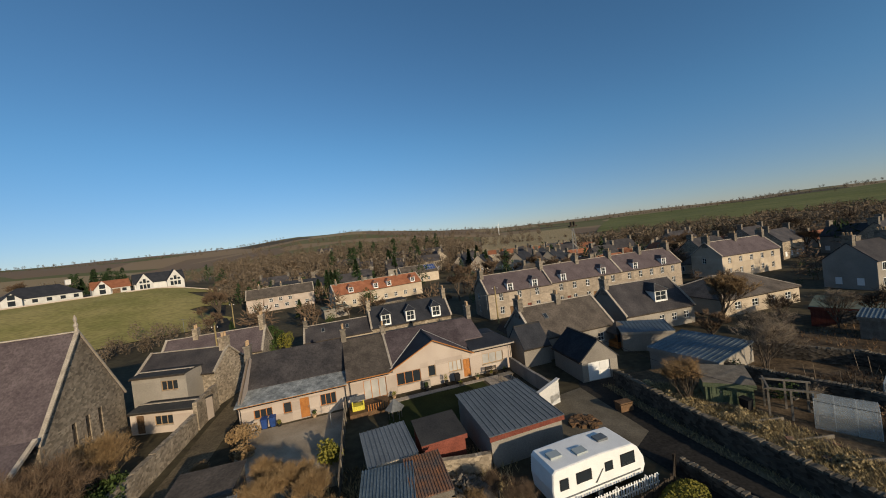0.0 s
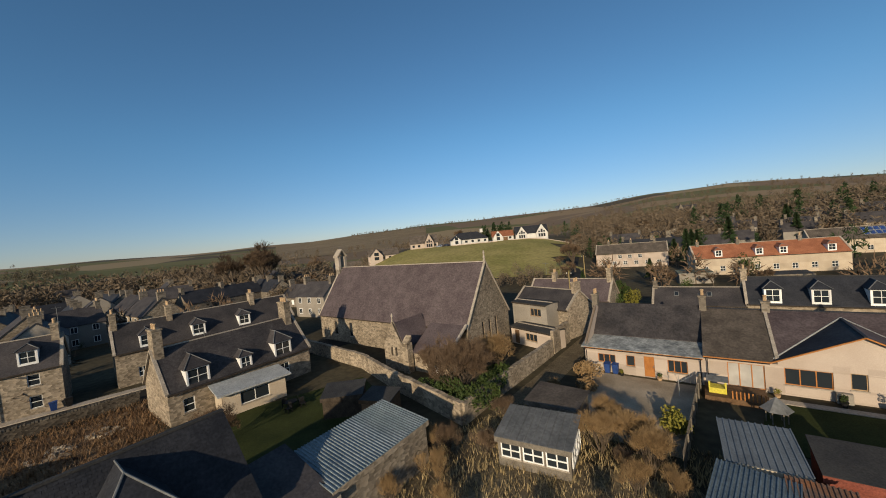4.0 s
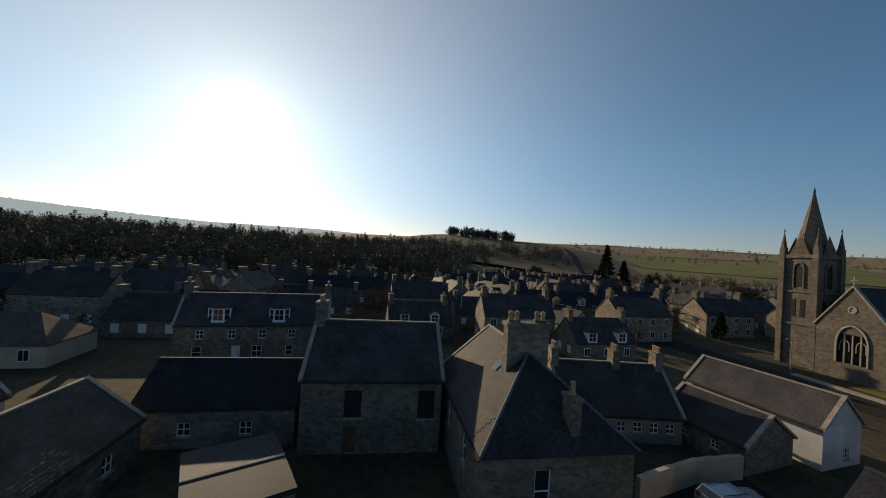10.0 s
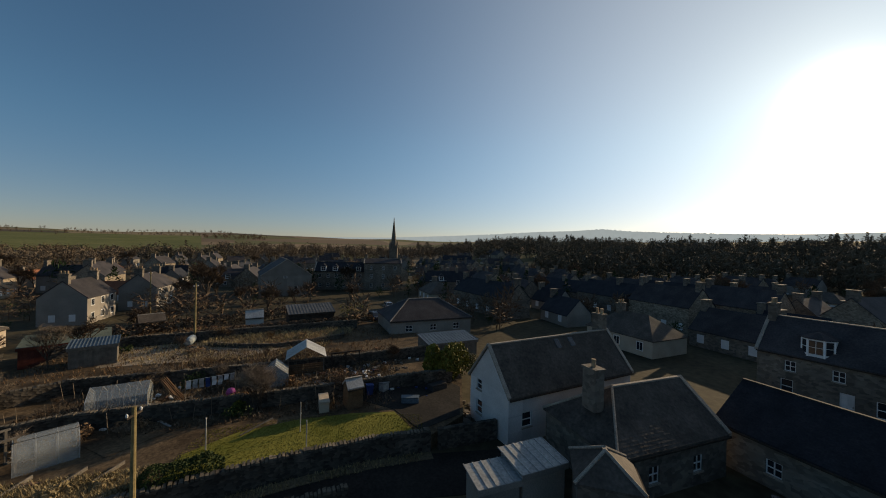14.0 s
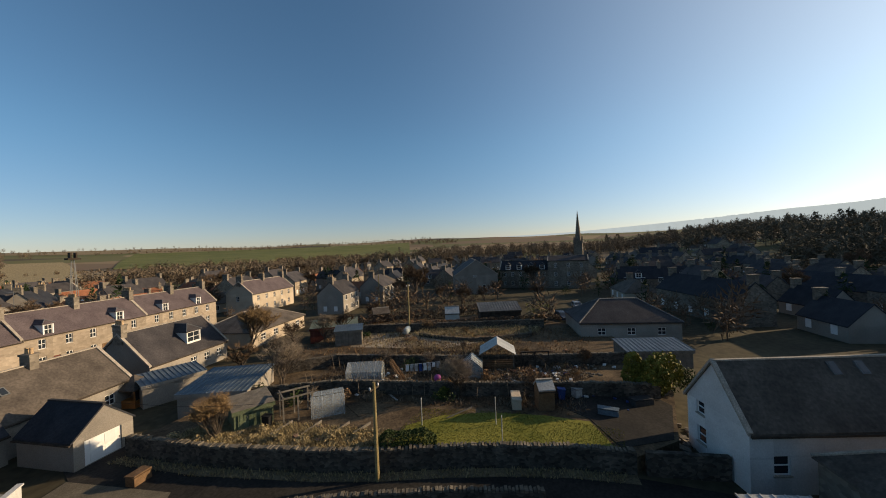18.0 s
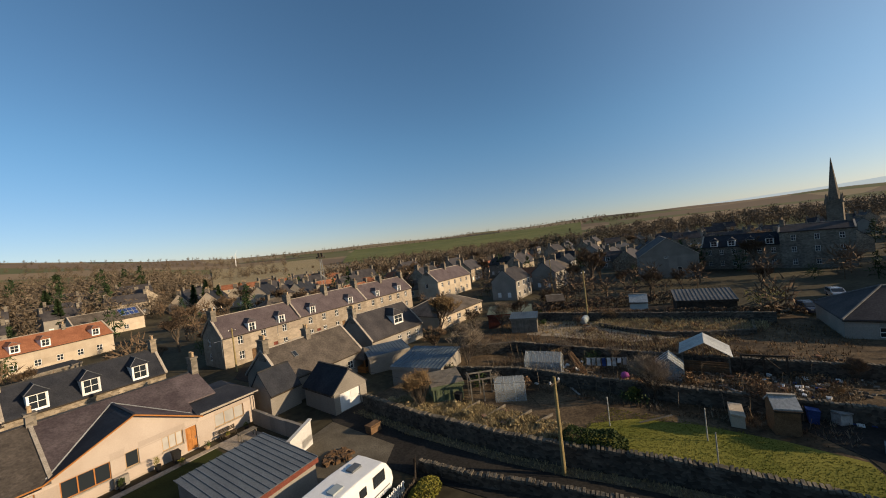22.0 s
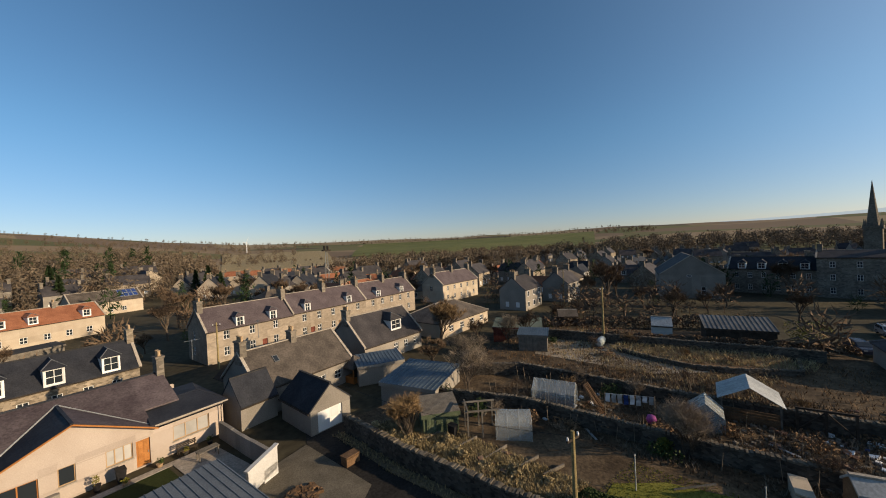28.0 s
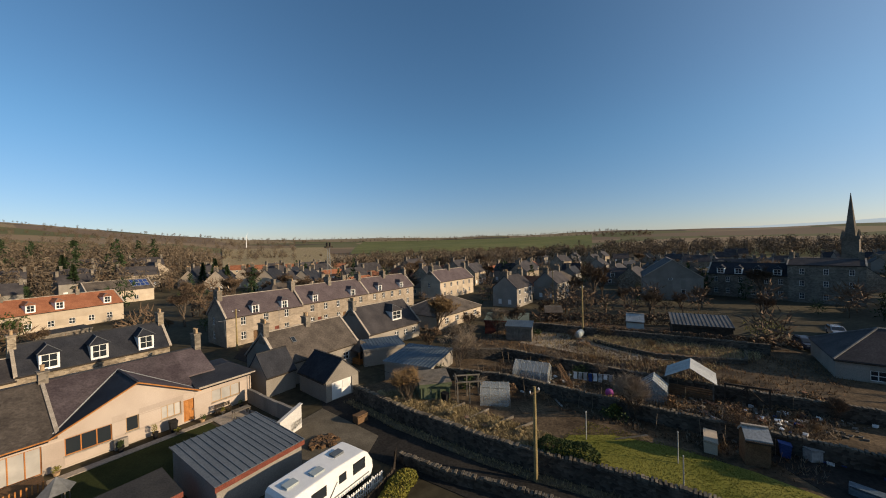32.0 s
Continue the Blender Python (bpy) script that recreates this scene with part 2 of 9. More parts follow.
# turf with the shade of house and sheds painted into its base colour
LAWN_SHADED = mat("shade_darkened_turf", [(0.026, 0.036, 0.010), (0.05, 0.06, 0.017)], 0.35, 12, 0.95, 0.4, stain=0.3)
STRAW = mat("dry_grass", [(0.25, 0.19, 0.095), (0.44, 0.345, 0.19)], 0.6, 9, 0.95, 0.4, stain=0.35)
BARK = mat("bark", [(0.068, 0.052, 0.0384), (0.128, 0.1, 0.076)], 3, 12, 0.95, 0.4)
TWIG = mat("twigs", [(0.0975, 0.066, 0.0435), (0.1575, 0.1087, 0.07125)], 0.8, 3, 0.95, 0.0, stain=0.3)
TWIG_PALE = mat("pale_twigs", [(0.20, 0.155, 0.11), (0.30, 0.24, 0.175)], 0.8, 3, 0.95, 0.0, stain=0.25)
TWIG_FAR = mat("far_twigs", [(0.11, 0.085, 0.06), (0.175, 0.135, 0.095)], 0.1, 1, 0.95, 0.0, stain=0.3)
TWIG_GOLD = mat("golden_twigs", [(0.19, 0.122, 0.06), (0.31, 0.21, 0.11)], 0.8, 3, 0.95, 0.0, stain=0.3)
LEAF = mat("evergreen_leaves", [(0.0256, 0.044, 0.0128), (0.06, 0.084, 0.0224)], 0.8, 6, 0.7, 0.0, stain=0.35)
LEAF_YELLOW = mat("yellow_leaves", [(0.115, 0.115, 0.02), (0.215, 0.185, 0.035)], 0.8, 6, 0.7, 0.0, stain=0.3)
WOODMIX = mat("winter_wood", [(0.085, 0.078, 0.055), (0.15, 0.125, 0.088)], 0.05, 0.4, 0.9, 0.0, stain=0.35)
NEEDLE = mat("conifer_needles", [(0.016, 0.03, 0.013), (0.036, 0.058, 0.022)], 0.5, 3, 0.85, 0.0, stain=0.3)
GLASS = glass("window_glass")
GLASS_PALE = glass("greenhouse_glazing", (0.30, 0.33, 0.32), 0.25)
CURTAIN = mat("net_curtain", [(0.32, 0.31, 0.29), (0.44, 0.42, 0.39)], 0.6, 2, 0.7, 0.0, stain=0.06)
CARSILVER = mat("silver_car_paint", [(0.42, 0.43, 0.44), (0.46, 0.47, 0.48)], 1, 5, 0.25, 0, metal=0.6, stain=0.03)
CARDARK = mat("dark_car_paint", [(0.03, 0.035, 0.05), (0.045, 0.05, 0.07)], 1, 5, 0.25, 0, stain=0.03)
TYRE = mat("tyre_rubber", [(0.015, 0.015, 0.015), (0.025, 0.025, 0.025)], 3, 12, 0.9, 0.1)
YELLOW = mat("yellow_plastic", [(0.48, 0.42, 0.05), (0.56, 0.49, 0.08)], 2, 10, 0.5, 0.05)
BLUEPL = mat("blue_plastic", [(0.02, 0.045, 0.16), (0.03, 0.07, 0.22)], 2, 10, 0.5, 0.05)
PINK = mat("pink_plastic", [(0.50, 0.09, 0.30), (0.58, 0.14, 0.36)], 2, 10, 0.5, 0.05)
CLAY = mat("clay_pot", [(0.36, 0.24, 0.14), (0.50, 0.36, 0.22)], 2, 10, 0.85, 0.1)
BLACK = mat("black_plastic", [(0.012, 0.012, 0.013), (0.025, 0.025, 0.026)], 2, 10, 0.5, 0.05)


# ---------------------------------------------------------------- building blocks
class Mesh:
    """Collects faces for one mesh."""
    def __init__(self):
        self.v, self.f = [], []

    def face(self, *pts):
        k = len(self.v)
        self.v += [tuple(p) for p in pts]
        self.f.append(tuple(range(k, k + len(pts))))
        return self

    def box(self, x0, x1, y0, y1, z0, z1):
        k = len(self.v)
        self.v += [(x0, y0, z0), (x1, y0, z0), (x1, y1, z0), (x0, y1, z0), (x0, y0, z1), (x1, y0, z1), (x1, y1, z1), (x0, y1, z1)]
        self.f += [(k, k + 3, k + 2, k + 1), (k + 4, k + 5, k + 6, k + 7), (k, k + 1, k + 5, k + 4), (k + 1, k + 2, k + 6, k + 5), (k + 2, k + 3, k + 7, k + 6), (k + 3, k, k + 4, k + 7)]
        return self

    def slab(self, pts, t):
        """A plate under the outline pts, t thick downwards."""
        k, n = len(self.v), len(pts)
        self.v += [tuple(p) for p in pts] + [(p[0], p[1], p[2] - t) for p in pts]
        self.f.append(tuple(range(k, k + n)))
        self.f.append(tuple(range(k + 2 * n - 1, k + n - 1, -1)))
        for i in range(n):
            j = (i + 1) % n
            self.f.append((k + i, k + n + i, k + n + j, k + j))
        return self

    def tube(self, a, b, r0, r1=None, sides=6):
        r1 = r0 if r1 is None else r1
        a, b = Vector(a), Vector(b)
        d = (b - a).normalized()
        s = d.orthogonal().normalized()
        c = d.cross(s)
        k = len(self.v)
        for p, r in ((a, r0), (b, r1)):
            for i in range(sides):
                q = 2 * math.pi * i / sides
                self.v.append(tuple(p + (s * math.cos(q) + c * math.sin(q)) * r))
        for i in range(sides):
            j = (i + 1) % sides
            self.f.append((k + i, k + j, k + sides + j, k + sides + i))
        self.f.append(tuple(range(k + sides - 1, k - 1, -1)))
        self.f.append(tuple(range(k + sides, k + 2 * sides)))
        return self

    def lathe(self, x, y, prof, sides=10):
        k = len(self.v)
        for r, z in prof:
            for i in range(sides):
                q = 2 * math.pi * i / sides
                self.v.append((x + r * math.cos(q), y + r * math.sin(q), z))
        for a in range(len(prof) - 1):
            for i in range(sides):
                j = (i + 1) % sides
                self.f.append((k + a * sides + i, k + a * sides + j, k + (a + 1) * sides + j, k + (a + 1) * sides + i))
        self.f.append(tuple(range(k + sides - 1, k - 1, -1)))
        t = k + (len(prof) - 1) * sides
        self.f.append(tuple(range(t, t + sides)))
        return self

    def data(self, name, material, smooth=False):
        me = bpy.data.meshes.new(name)
        me.from_pydata(self.v, [], self.f)
        me.materials.append(material)
        if smooth:
            me.polygons.foreach_set("use_smooth", [True] * len(me.polygons))
        me.update()
        return me


def part(name, m, material, parent, label="", at=None):
    ob = new(name, m if isinstance(m, bpy.types.Mesh) else m.data(name, material))
    ob.parent = parent
    if at is not None:
        ob.matrix_basis = at
    return tagged(ob, label)


def thing(name, where, label, category, group="", kind=""):
    ob = new(name)
    ob.matrix_basis = where
    ob.empty_display_size = 0.2
    return tagged(ob, label, category, group, kind)


def frame2(p0, p1, z=0.0):
    """The pose whose x runs from p0 to p1, with y to the left of it."""
    a = math.atan2(p1[1] - p0[1], p1[0] - p0[0])
    return Matrix.Translation((p0[0], p0[1], z)) @ Matrix.Rotation(a, 4, "Z"), math.hypot(p1[0] - p0[0], p1[1] - p0[1])


SIDES = {  # poses of a wall's own x, z plane in the house's frame
    "front": lambda L, W: Matrix.Identity(4),
    "right": lambda L, W: Matrix.Translation((L, 0, 0)) @ Matrix.Rotation(math.pi / 2, 4, "Z"),
    "back": lambda L, W: Matrix.Translation((L, W, 0)) @ Matrix.Rotation(math.pi, 4, "Z"),
    "left": lambda L, W: Matrix.Translation((0, W, 0)) @ Matrix.Rotation(-math.pi / 2, 4, "Z"),
}


def wall_mesh(length, height, holes, gable=0.0, thick=0.3, off=None):
    """A wall in its x, z plane with openings through it; gable: the height of a triangle on top, whose tip stands at off."""
    m = Mesh()
    xs = sorted({0.0, length, *(h[0] for h in holes), *(h[1] for h in holes)})
    zs = sorted({0.0, height, *(min(h[2], height) for h in holes), *(min(h[3], height) for h in holes)})
    for a, b in zip(xs, xs[1:]):
        for c, d in zip(zs, zs[1:]):
            mx, mz = (a + b) / 2, (c + d) / 2
            if not any(h[0] < mx < h[1] and h[2] < mz < h[3] for h in holes):
                m.face((a, 0, c), (b, 0, c), (b, 0, d), (a, 0, d))
                m.face((a, thick, c), (a, thick, d), (b, thick, d), (b, thick, c))
    for a, b, c, d in (h[:4] for h in holes):
        m.face((a, 0, c), (a, 0, d), (a, thick, d), (a, thick, c))
        m.face((b, 0, c), (b, thick, c), (b, thick, d), (b, 0, d))
        m.face((a, 0, d), (b, 0, d), (b, thick, d), (a, thick, d))
        m.face((a, 0, c), (a, thick, c), (b, thick, c), (b, 0, c))
    if gable:
        o = length / 2 if off is None else off
        m.face((0, 0, height), (length, 0, height), (o, 0, height + gable))
        m.face((0, thick, height), (o, thick, height + gable), (length, thick, height))
    return m


def sash(a, b, c, d, y, thick, panes, t):
    """A window frame with its bars, in one piece."""
    w, h, (n, k) = b - a, d - c, panes
    cells = [(t if i == 0 else w * i / n + t / 2, w - t if i == n - 1 else w * (i + 1) / n - t / 2, t if j == 0 else h * j / k + t / 2, h - t if j == k - 1 else h * (j + 1) / k - t / 2) for i in range(n) for j in range(k)]
    m = wall_mesh(w, h, cells, thick=thick)
    for p, q in (((0, 0), (w, 0)), ((w, 0), (w, h)), ((w, h), (0, h)), ((0, h), (0, 0))):
        m.face((p[0], 0, p[1]), (p[0], thick, p[1]), (q[0], thick, q[1]), (q[0], 0, q[1]))
    m.v = [(x + a, yy + y, z + c) for x, yy, z in m.v]
    return m


def window_part(parent, at, a, b, c, d, material=None, panes=(2, 2), bars=0.07, pane=None, deep=0.14, name="window"):
    """A window in an opening: frame, bars, panes and sill, as a part with its own pieces."""
    material = material or WHITE
    t = bars
    m = sash(a, b, c, d, deep - 0.05, 0.08, panes, t)
    w = part(name, m, material, parent, at=at)
    part("pane", Mesh().box(a + t * 0.5, b - t * 0.5, deep - 0.01, deep + 0.005, c + t * 0.5, d - t * 0.5), pane or GLASS, w)
    part("sill", Mesh().box(a - 0.06, b + 0.06, -0.07, deep - 0.05, c - 0.1, c + 0.004), COPING, w)
    return w


def door_part(parent, at, a, b, c, d, material, deep=0.12, name="door"):
    m = Mesh().box(a, b, deep, deep + 0.06, c, d)
    k = (b - a) * 0.16
    h = (d - c)
    for z0, z1 in ((c + h * 0.08, c + h * 0.42), (c + h * 0.5, c + h * 0.92)):
        m.box(a + k, (a + b) / 2 - k * 0.3, deep - 0.025, deep, z0, z1)
        m.box((a + b) / 2 + k * 0.3, b - k, deep - 0.025, deep, z0, z1)
    w = part(name, m, material, parent, at=at)
    part("handle", Mesh().box(b - 0.14, b - 0.09, deep - 0.07, deep, c + 0.95, c + 1.1), METAL, w)
    return w


def chimney_part(parent, x, y, z0, z1, wx=0.7, wy=1.4, pots=3, material=None, pot_h=0.55):
    c = part("chimney", Mesh().box(x - wx / 2, x + wx / 2, y - wy / 2, y + wy / 2, z0, z1).box(x - wx / 2 - 0.08, x + wx / 2 + 0.08, y - wy / 2 - 0.08, y + wy / 2 + 0.08, z1, z1 + 0.16), material or GRANITE_GREY, parent)
    for i in range(pots):
        py = y + (i - (pots - 1) / 2) * (wy / max(pots, 1)) * 0.9
        part("chimney_pot", Mesh().lathe(x, py, [(0.16, z1 + 0.16), (0.13, z1 + 0.16 + pot_h * 0.75), (0.17, z1 + 0.16 + pot_h * 0.8), (0.15, z1 + 0.16 + pot_h)], 8), CLAY, c)
    return c


def picked_slates(parent, p, q, r, s, rows, wide, material, x_from, count, seed=0):
    """The slates of the lowest courses from x_from on, each an object on one shared mesh."""
    p, q, r, s = (Vector(v) for v in (p, q, r, s))
    ux, uy = (q - p).normalized(), (s - p - (s - p).project(q - p)).normalized()
    uz = ux.cross(uy)
    deep = (s - p).length / rows * 1.2
    data = Mesh().box(0, wide * 0.94, 0, deep, 0.0, 0.018).data("slate", material)
    rnd, made, i = random.Random(seed), 0, 0
    while made < count and i < rows:
        base = p.lerp(s, i / rows)
        x = x_from + 0.5 * wide * (i % 2)
        while x < x_from + 8.0 and made < count:
            o = base + ux * x + uz * (0.024 + 0.006 * rnd.random())
            m = Matrix((ux, uy, uz)).transposed().to_4x4()
            part("slate", data, material, parent, at=Matrix.Translation(o) @ m @ Matrix.Rotation(-0.045, 4, "X") @ Matrix.Rotation(rnd.uniform(-0.01, 0.01), 4, "Z"))
            x += wide
            made += 1
        i += 1


def slated(m, p, q, r, s, rows, seed=0, wide=0.3, lift=0.02):
    """Slates, each a thin tilted plate, over the slope p q r s (eave left, eave right, ridge right, ridge left)."""
    rnd = random.Random(seed)
    p, q, r, s = (Vector(v) for v in (p, q, r, s))
    nrm = (q - p).cross(s - p).normalized()
    for i in range(rows):
        a, b = i / rows, min(1.0, (i + 1.25) / rows)
        l0, r0, l1, r1 = p.lerp(s, a), q.lerp(r, a), p.lerp(s, b), q.lerp(r, b)
        n = max(1, int((r0 - l0).length / wide))
        shift = 0.5 * (i % 2) / n
        for j in range(n + 1):
            u0, u1 = min(1, max(0, j / n - shift)), min(1, max(0, (j + 0.96) / n - shift))
            if u1 - u0 < 0.1 / n:
                continue
            h = lift + rnd.random() * 0.012
            m.face(l0.lerp(r0, u0) + nrm * h, l0.lerp(r0, u1) + nrm * h, l1.lerp(r1, u1) + nrm * 0.006, l1.lerp(r1, u0) + nrm * 0.006)


def house(p0, p1, W, eave, ridge, label, z=0.0, wall=None, roof=None, front=(), right=(), left=(), back=(), chimneys=(), dormers=(), rooflights=(),
          hip=(0, 0), skews=True, group="", name="house", over=0.18, frames=None, door=None, courses=0, ridge_at=0.5, category="house", wide=0.3, pick=None):
    """A house whose front wall runs from p0 to p1. front, right, left, back: openings (x0, x1, z0, z1, kind) on its walls.
    chimneys: (x, y, top, wide x, wide y, pots); dormers: (x, width, sill, side); hip: how far the ridge stops short at either end."""
    wall, roof, frames, door = wall or GRANITE, roof or SLATE, frames or WHITE, door or BROWNWOOD
    m4, L = frame2(p0, p1, z)
    h = thing(name, m4, label, category, group)
    yr = W * ridge_at
    sets = {"front": front, "right": right, "left": left, "back": back}
    for side, holes in sets.items():
        n = L if side in ("front", "back") else W
        g = 0.0
        off = None
        if side in ("right", "left") and not hip[side == "right"]:
            g, off = ridge - eave, (yr if side == "right" else W - yr)
        at = SIDES[side](L, W)
        part("wall", wall_mesh(n, eave, holes, g, off=off), wall, h, at=at)
        for o in holes:
            k = o[4] if len(o) > 4 else "w"
            if k == "d":
                door_part(h, at, *o[:4], o[5] if len(o) > 5 else door)
            else:
                window_part(h, at, *o[:4], frames if k != "c" else CREAM, panes={"w": (2, 2), "s": (1, 2), "b": (3, 2), "c": (3, 1), "t": (1, 1)}[k])
    t = 0.14
    sl_f, sl_b = (ridge - eave) / yr, (ridge - eave) / (W - yr)
    e = over
    xa, xb = (-0.05 if not hip[0] else -e), (L + 0.05 if not hip[1] else L + e)
    fl, fr = (xa, -e, eave - e * sl_f + t), (xb, -e, eave - e * sl_f + t)
    bl, br = (xa, W + e, eave - e * sl_b + t), (xb, W + e, eave - e * sl_b + t)
    rl, rr = (xa if not hip[0] else hip[0], yr, ridge + t), (xb if not hip[1] else L - hip[1], yr, ridge + t)
    m = Mesh()
    m.slab([fl, fr, rr, rl], t)
    m.slab([br, bl, rl, rr], t)
    if hip[0]:
        m.slab([bl, fl, rl], t)
    if hip[1]:
        m.slab([fr, br, rr], t)
    rf = part("roof", m, roof, h)
    if courses:
        s = Mesh()
        slated(s, fl, fr, rr, rl, courses, 1, wide)
        slated(s, br, bl, rl, rr, courses, 2, wide)
        if hip[0]:
            slated(s, bl, fl, rl, rl, courses, 3, wide)
        if hip[1]:
            slated(s, fr, br, rr, rr, courses, 4, wide)
        tagged(part("slating", s, roof, rf), kind="stuff")
        if pick is not None:
            picked_slates(rf, fl, fr, rr, rl, courses, wide, roof, pick, 290)
    for k, ends in enumerate((((fl, rl), (bl, rl)), ((fr, rr), (br, rr)))):
        for a, b in ends if hip[k] else ():
            part("hip_cap", Mesh().tube((a[0], a[1], a[2] + 0.02), (b[0], b[1], b[2] + 0.04), 0.1, sides=6), LEAD if roof is not SLATE_BROWN else COPING, rf)
    part("ridge_cap", Mesh().box(rl[0], rr[0], yr - 0.12, yr + 0.12, ridge + t - 0.05, ridge + t + 0.06), COPING if roof is not SLATE_NEW else FELT, rf)
    part("gutter", Mesh().box(xa, xb, -e - 0.12, -e, fl[2] - 0.22, fl[2] - 0.1), DARKWOOD, h)
    if skews:
        for x, hp in ((xa, hip[0]), (xb, hip[1])):
            if hp:
                continue
            k = Mesh()
            for (y0, z0), (y1, z1) in (((-e, fl[2]), (yr, ridge + t)), ((W + e, bl[2]), (yr, ridge + t))):
                x0, x1 = x - 0.16, x + 0.16
                k.slab([(x0, y0, z0 + 0.12), (x1, y0, z0 + 0.12), (x1, y1, z1 + 0.12), (x0, y1, z1 + 0.12)] if y0 < y1 else [(x1, y0, z0 + 0.12), (x0, y0, z0 + 0.12), (x0, y1, z1 + 0.12), (x1, y1, z1 + 0.12)], 0.22)
            part("skew", k, COPING, h)
    for x, y, top, wx, wy, pots in chimneys:
        chimney_part(h, x, y, ridge - 1.2, top, wx, wy, pots, wall if wall in (GRANITE, GRANITE_GREY) else GRANITE_GREY)
    for x, w, sill, side, *tall in dormers:
        dormer_part(h, x, w, sill, eave, sl_f if side == "f" else sl_b, W, side, ridge, roof, L, rise=tall[0] if tall else None, high=tall[1] if len(tall) > 1 else 1.5)
    for x, y, w, l2 in rooflights:
        zz = eave + t + y * sl_f
        a = math.atan(sl_f)
        at = Matrix.Translation((x, y, zz)) @ Matrix.Rotation(a, 4, "X")
        k = part("rooflight", Mesh().box(-w / 2, w / 2, 0, l2, 0.0, 0.09), LEAD, h, at=at)
        part("pane", Mesh().box(-w / 2 + 0.08, w / 2 - 0.08, 0.08, l2 - 0.08, 0.09, 0.1), GLASS, k)
    return h


def dormer_part(h, x, w, sill, eave, slope, W, side, ridge, roof, L, high=1.45, hipped=True, rise=None):
    """A dormer with a piended roof: cheeks, front, window and roof."""
    at = Matrix.Identity(4) if side == "f" else Matrix.Translation((L, W, 0)) @ Matrix.Rotation(math.pi, 4, "Z")
    yf = max(-0.04, (sill - eave - 0.14) / slope - 0.22)
    top = sill + high
    yb = (top - eave) / slope + 0.15
    m = Mesh()
    m.box(x - w / 2, x - w / 2 + 0.16, yf, yb, sill - 0.25, top).box(x + w / 2 - 0.16, x + w / 2, yf, yb, sill - 0.25, top)
    m.box(x - w / 2 + 0.16, x + w / 2 - 0.16, yf, yf + 0.2, sill - 0.25, sill).box(x - w / 2 + 0.16, x + w / 2 - 0.16, yf, yf + 0.2, top - 0.14, top)
    d = part("dormer", m, WHITE, h, at=at)
    a, b = x - w / 2 + 0.16, x + w / 2 - 0.16
    f = sash(a, b, sill, top - 0.14, yf + 0.06, 0.06, (2, 2), 0.06)
    wd = part("window", f, WHITE, d)
    part("pane", Mesh().box(a, b, yf + 0.085, yf + 0.095, sill, top - 0.14), GLASS, wd)
    o, tip = 0.16, w * (0.5 if rise is None else 0.75)
    rise = w * 0.42 if rise is None else rise
    apex = top + rise
    yr0 = yf + tip
    yr1 = max(yr0 + 0.05, min((apex - eave) / slope + 0.1, W * 0.5))
    c = [(x - w / 2 - o, yf - o, top), (x + w / 2 + o, yf - o, top)]
    k = Mesh()
    yb2 = (top - eave) / slope + 0.2
    k.slab([c[0], c[1], (x, yr0 if hipped else yf - o, apex)], 0.07) if hipped else None
    y_tip = yr0 if hipped else yf - o
    k.slab([c[1], (x + w / 2 + o, yb2, top), (x, yr1, apex), (x, y_tip, apex)], 0.07)
    k.slab([(x - w / 2 - o, yb2, top), c[0], (x, y_tip, apex), (x, yr1, apex)], 0.07)
    part("dormer_roof", k, roof, d)
    if hipped:
        r = Mesh()
        r.tube((x - w / 2 - o, yf - o, top + 0.03), (x, yr0, apex + 0.03), 0.05).tube((x + w / 2 + o, yf - o, top + 0.03), (x, yr0, apex + 0.03), 0.05).tube((x, yr0, apex + 0.03), (x, yr1, apex + 0.03), 0.05)
        part("lead_ridge", r, LEAD, d)
    else:
        part("gable_front", Mesh().slab([(x - w / 2 - o, yf - o + 0.02, top), (x + w / 2 + o, yf - o + 0.02, top), (x, yf - o + 0.02, apex - 0.06)], 0.0).face((x - w / 2, yf, top), (x + w / 2, yf, top), (x, yf, apex - 0.1)), WHITE, d)
    return d


def windows_row(x0, x1, n, z0, z1, w=0.9, k="w"):
    return [(x0 + (x1 - x0) * (i + 0.5) / n - w / 2, x0 + (x1 - x0) * (i + 0.5) / n + w / 2, z0, z1, k) for i in range(n)]


# ---------------------------------------------------------------- ground
SKYLINE = [(-180, 2.3), (-165, 2.5), (-152, 2.4), (-141, 2.1), (-128, 1.7), (-118, 1.3), (-113, 1.1), (-102, 1.2), (-90, 1.1), (-78, 1.4), (-66, 2.0), (-55, 2.3), (-45, 2.2), (-34, 2.6), (-26, 3.3),
           (-18, 3.2), (-12, 2.6), (-5, 2.0), (5, 1.2), (22, 1.1), (37, 1.0), (52, 1.1), (60, 1.4), (72, 1.2), (88, 1.0), (104, 1.1), (132, 1.3), (150, 1.7), (160, 2.1), (170, 2.3), (180, 2.3)]


def smooth(a, b, x):
    k = min(1.0, max(0.0, (x - a) / (b - a)))
    return k * k * (3 - 2 * k)


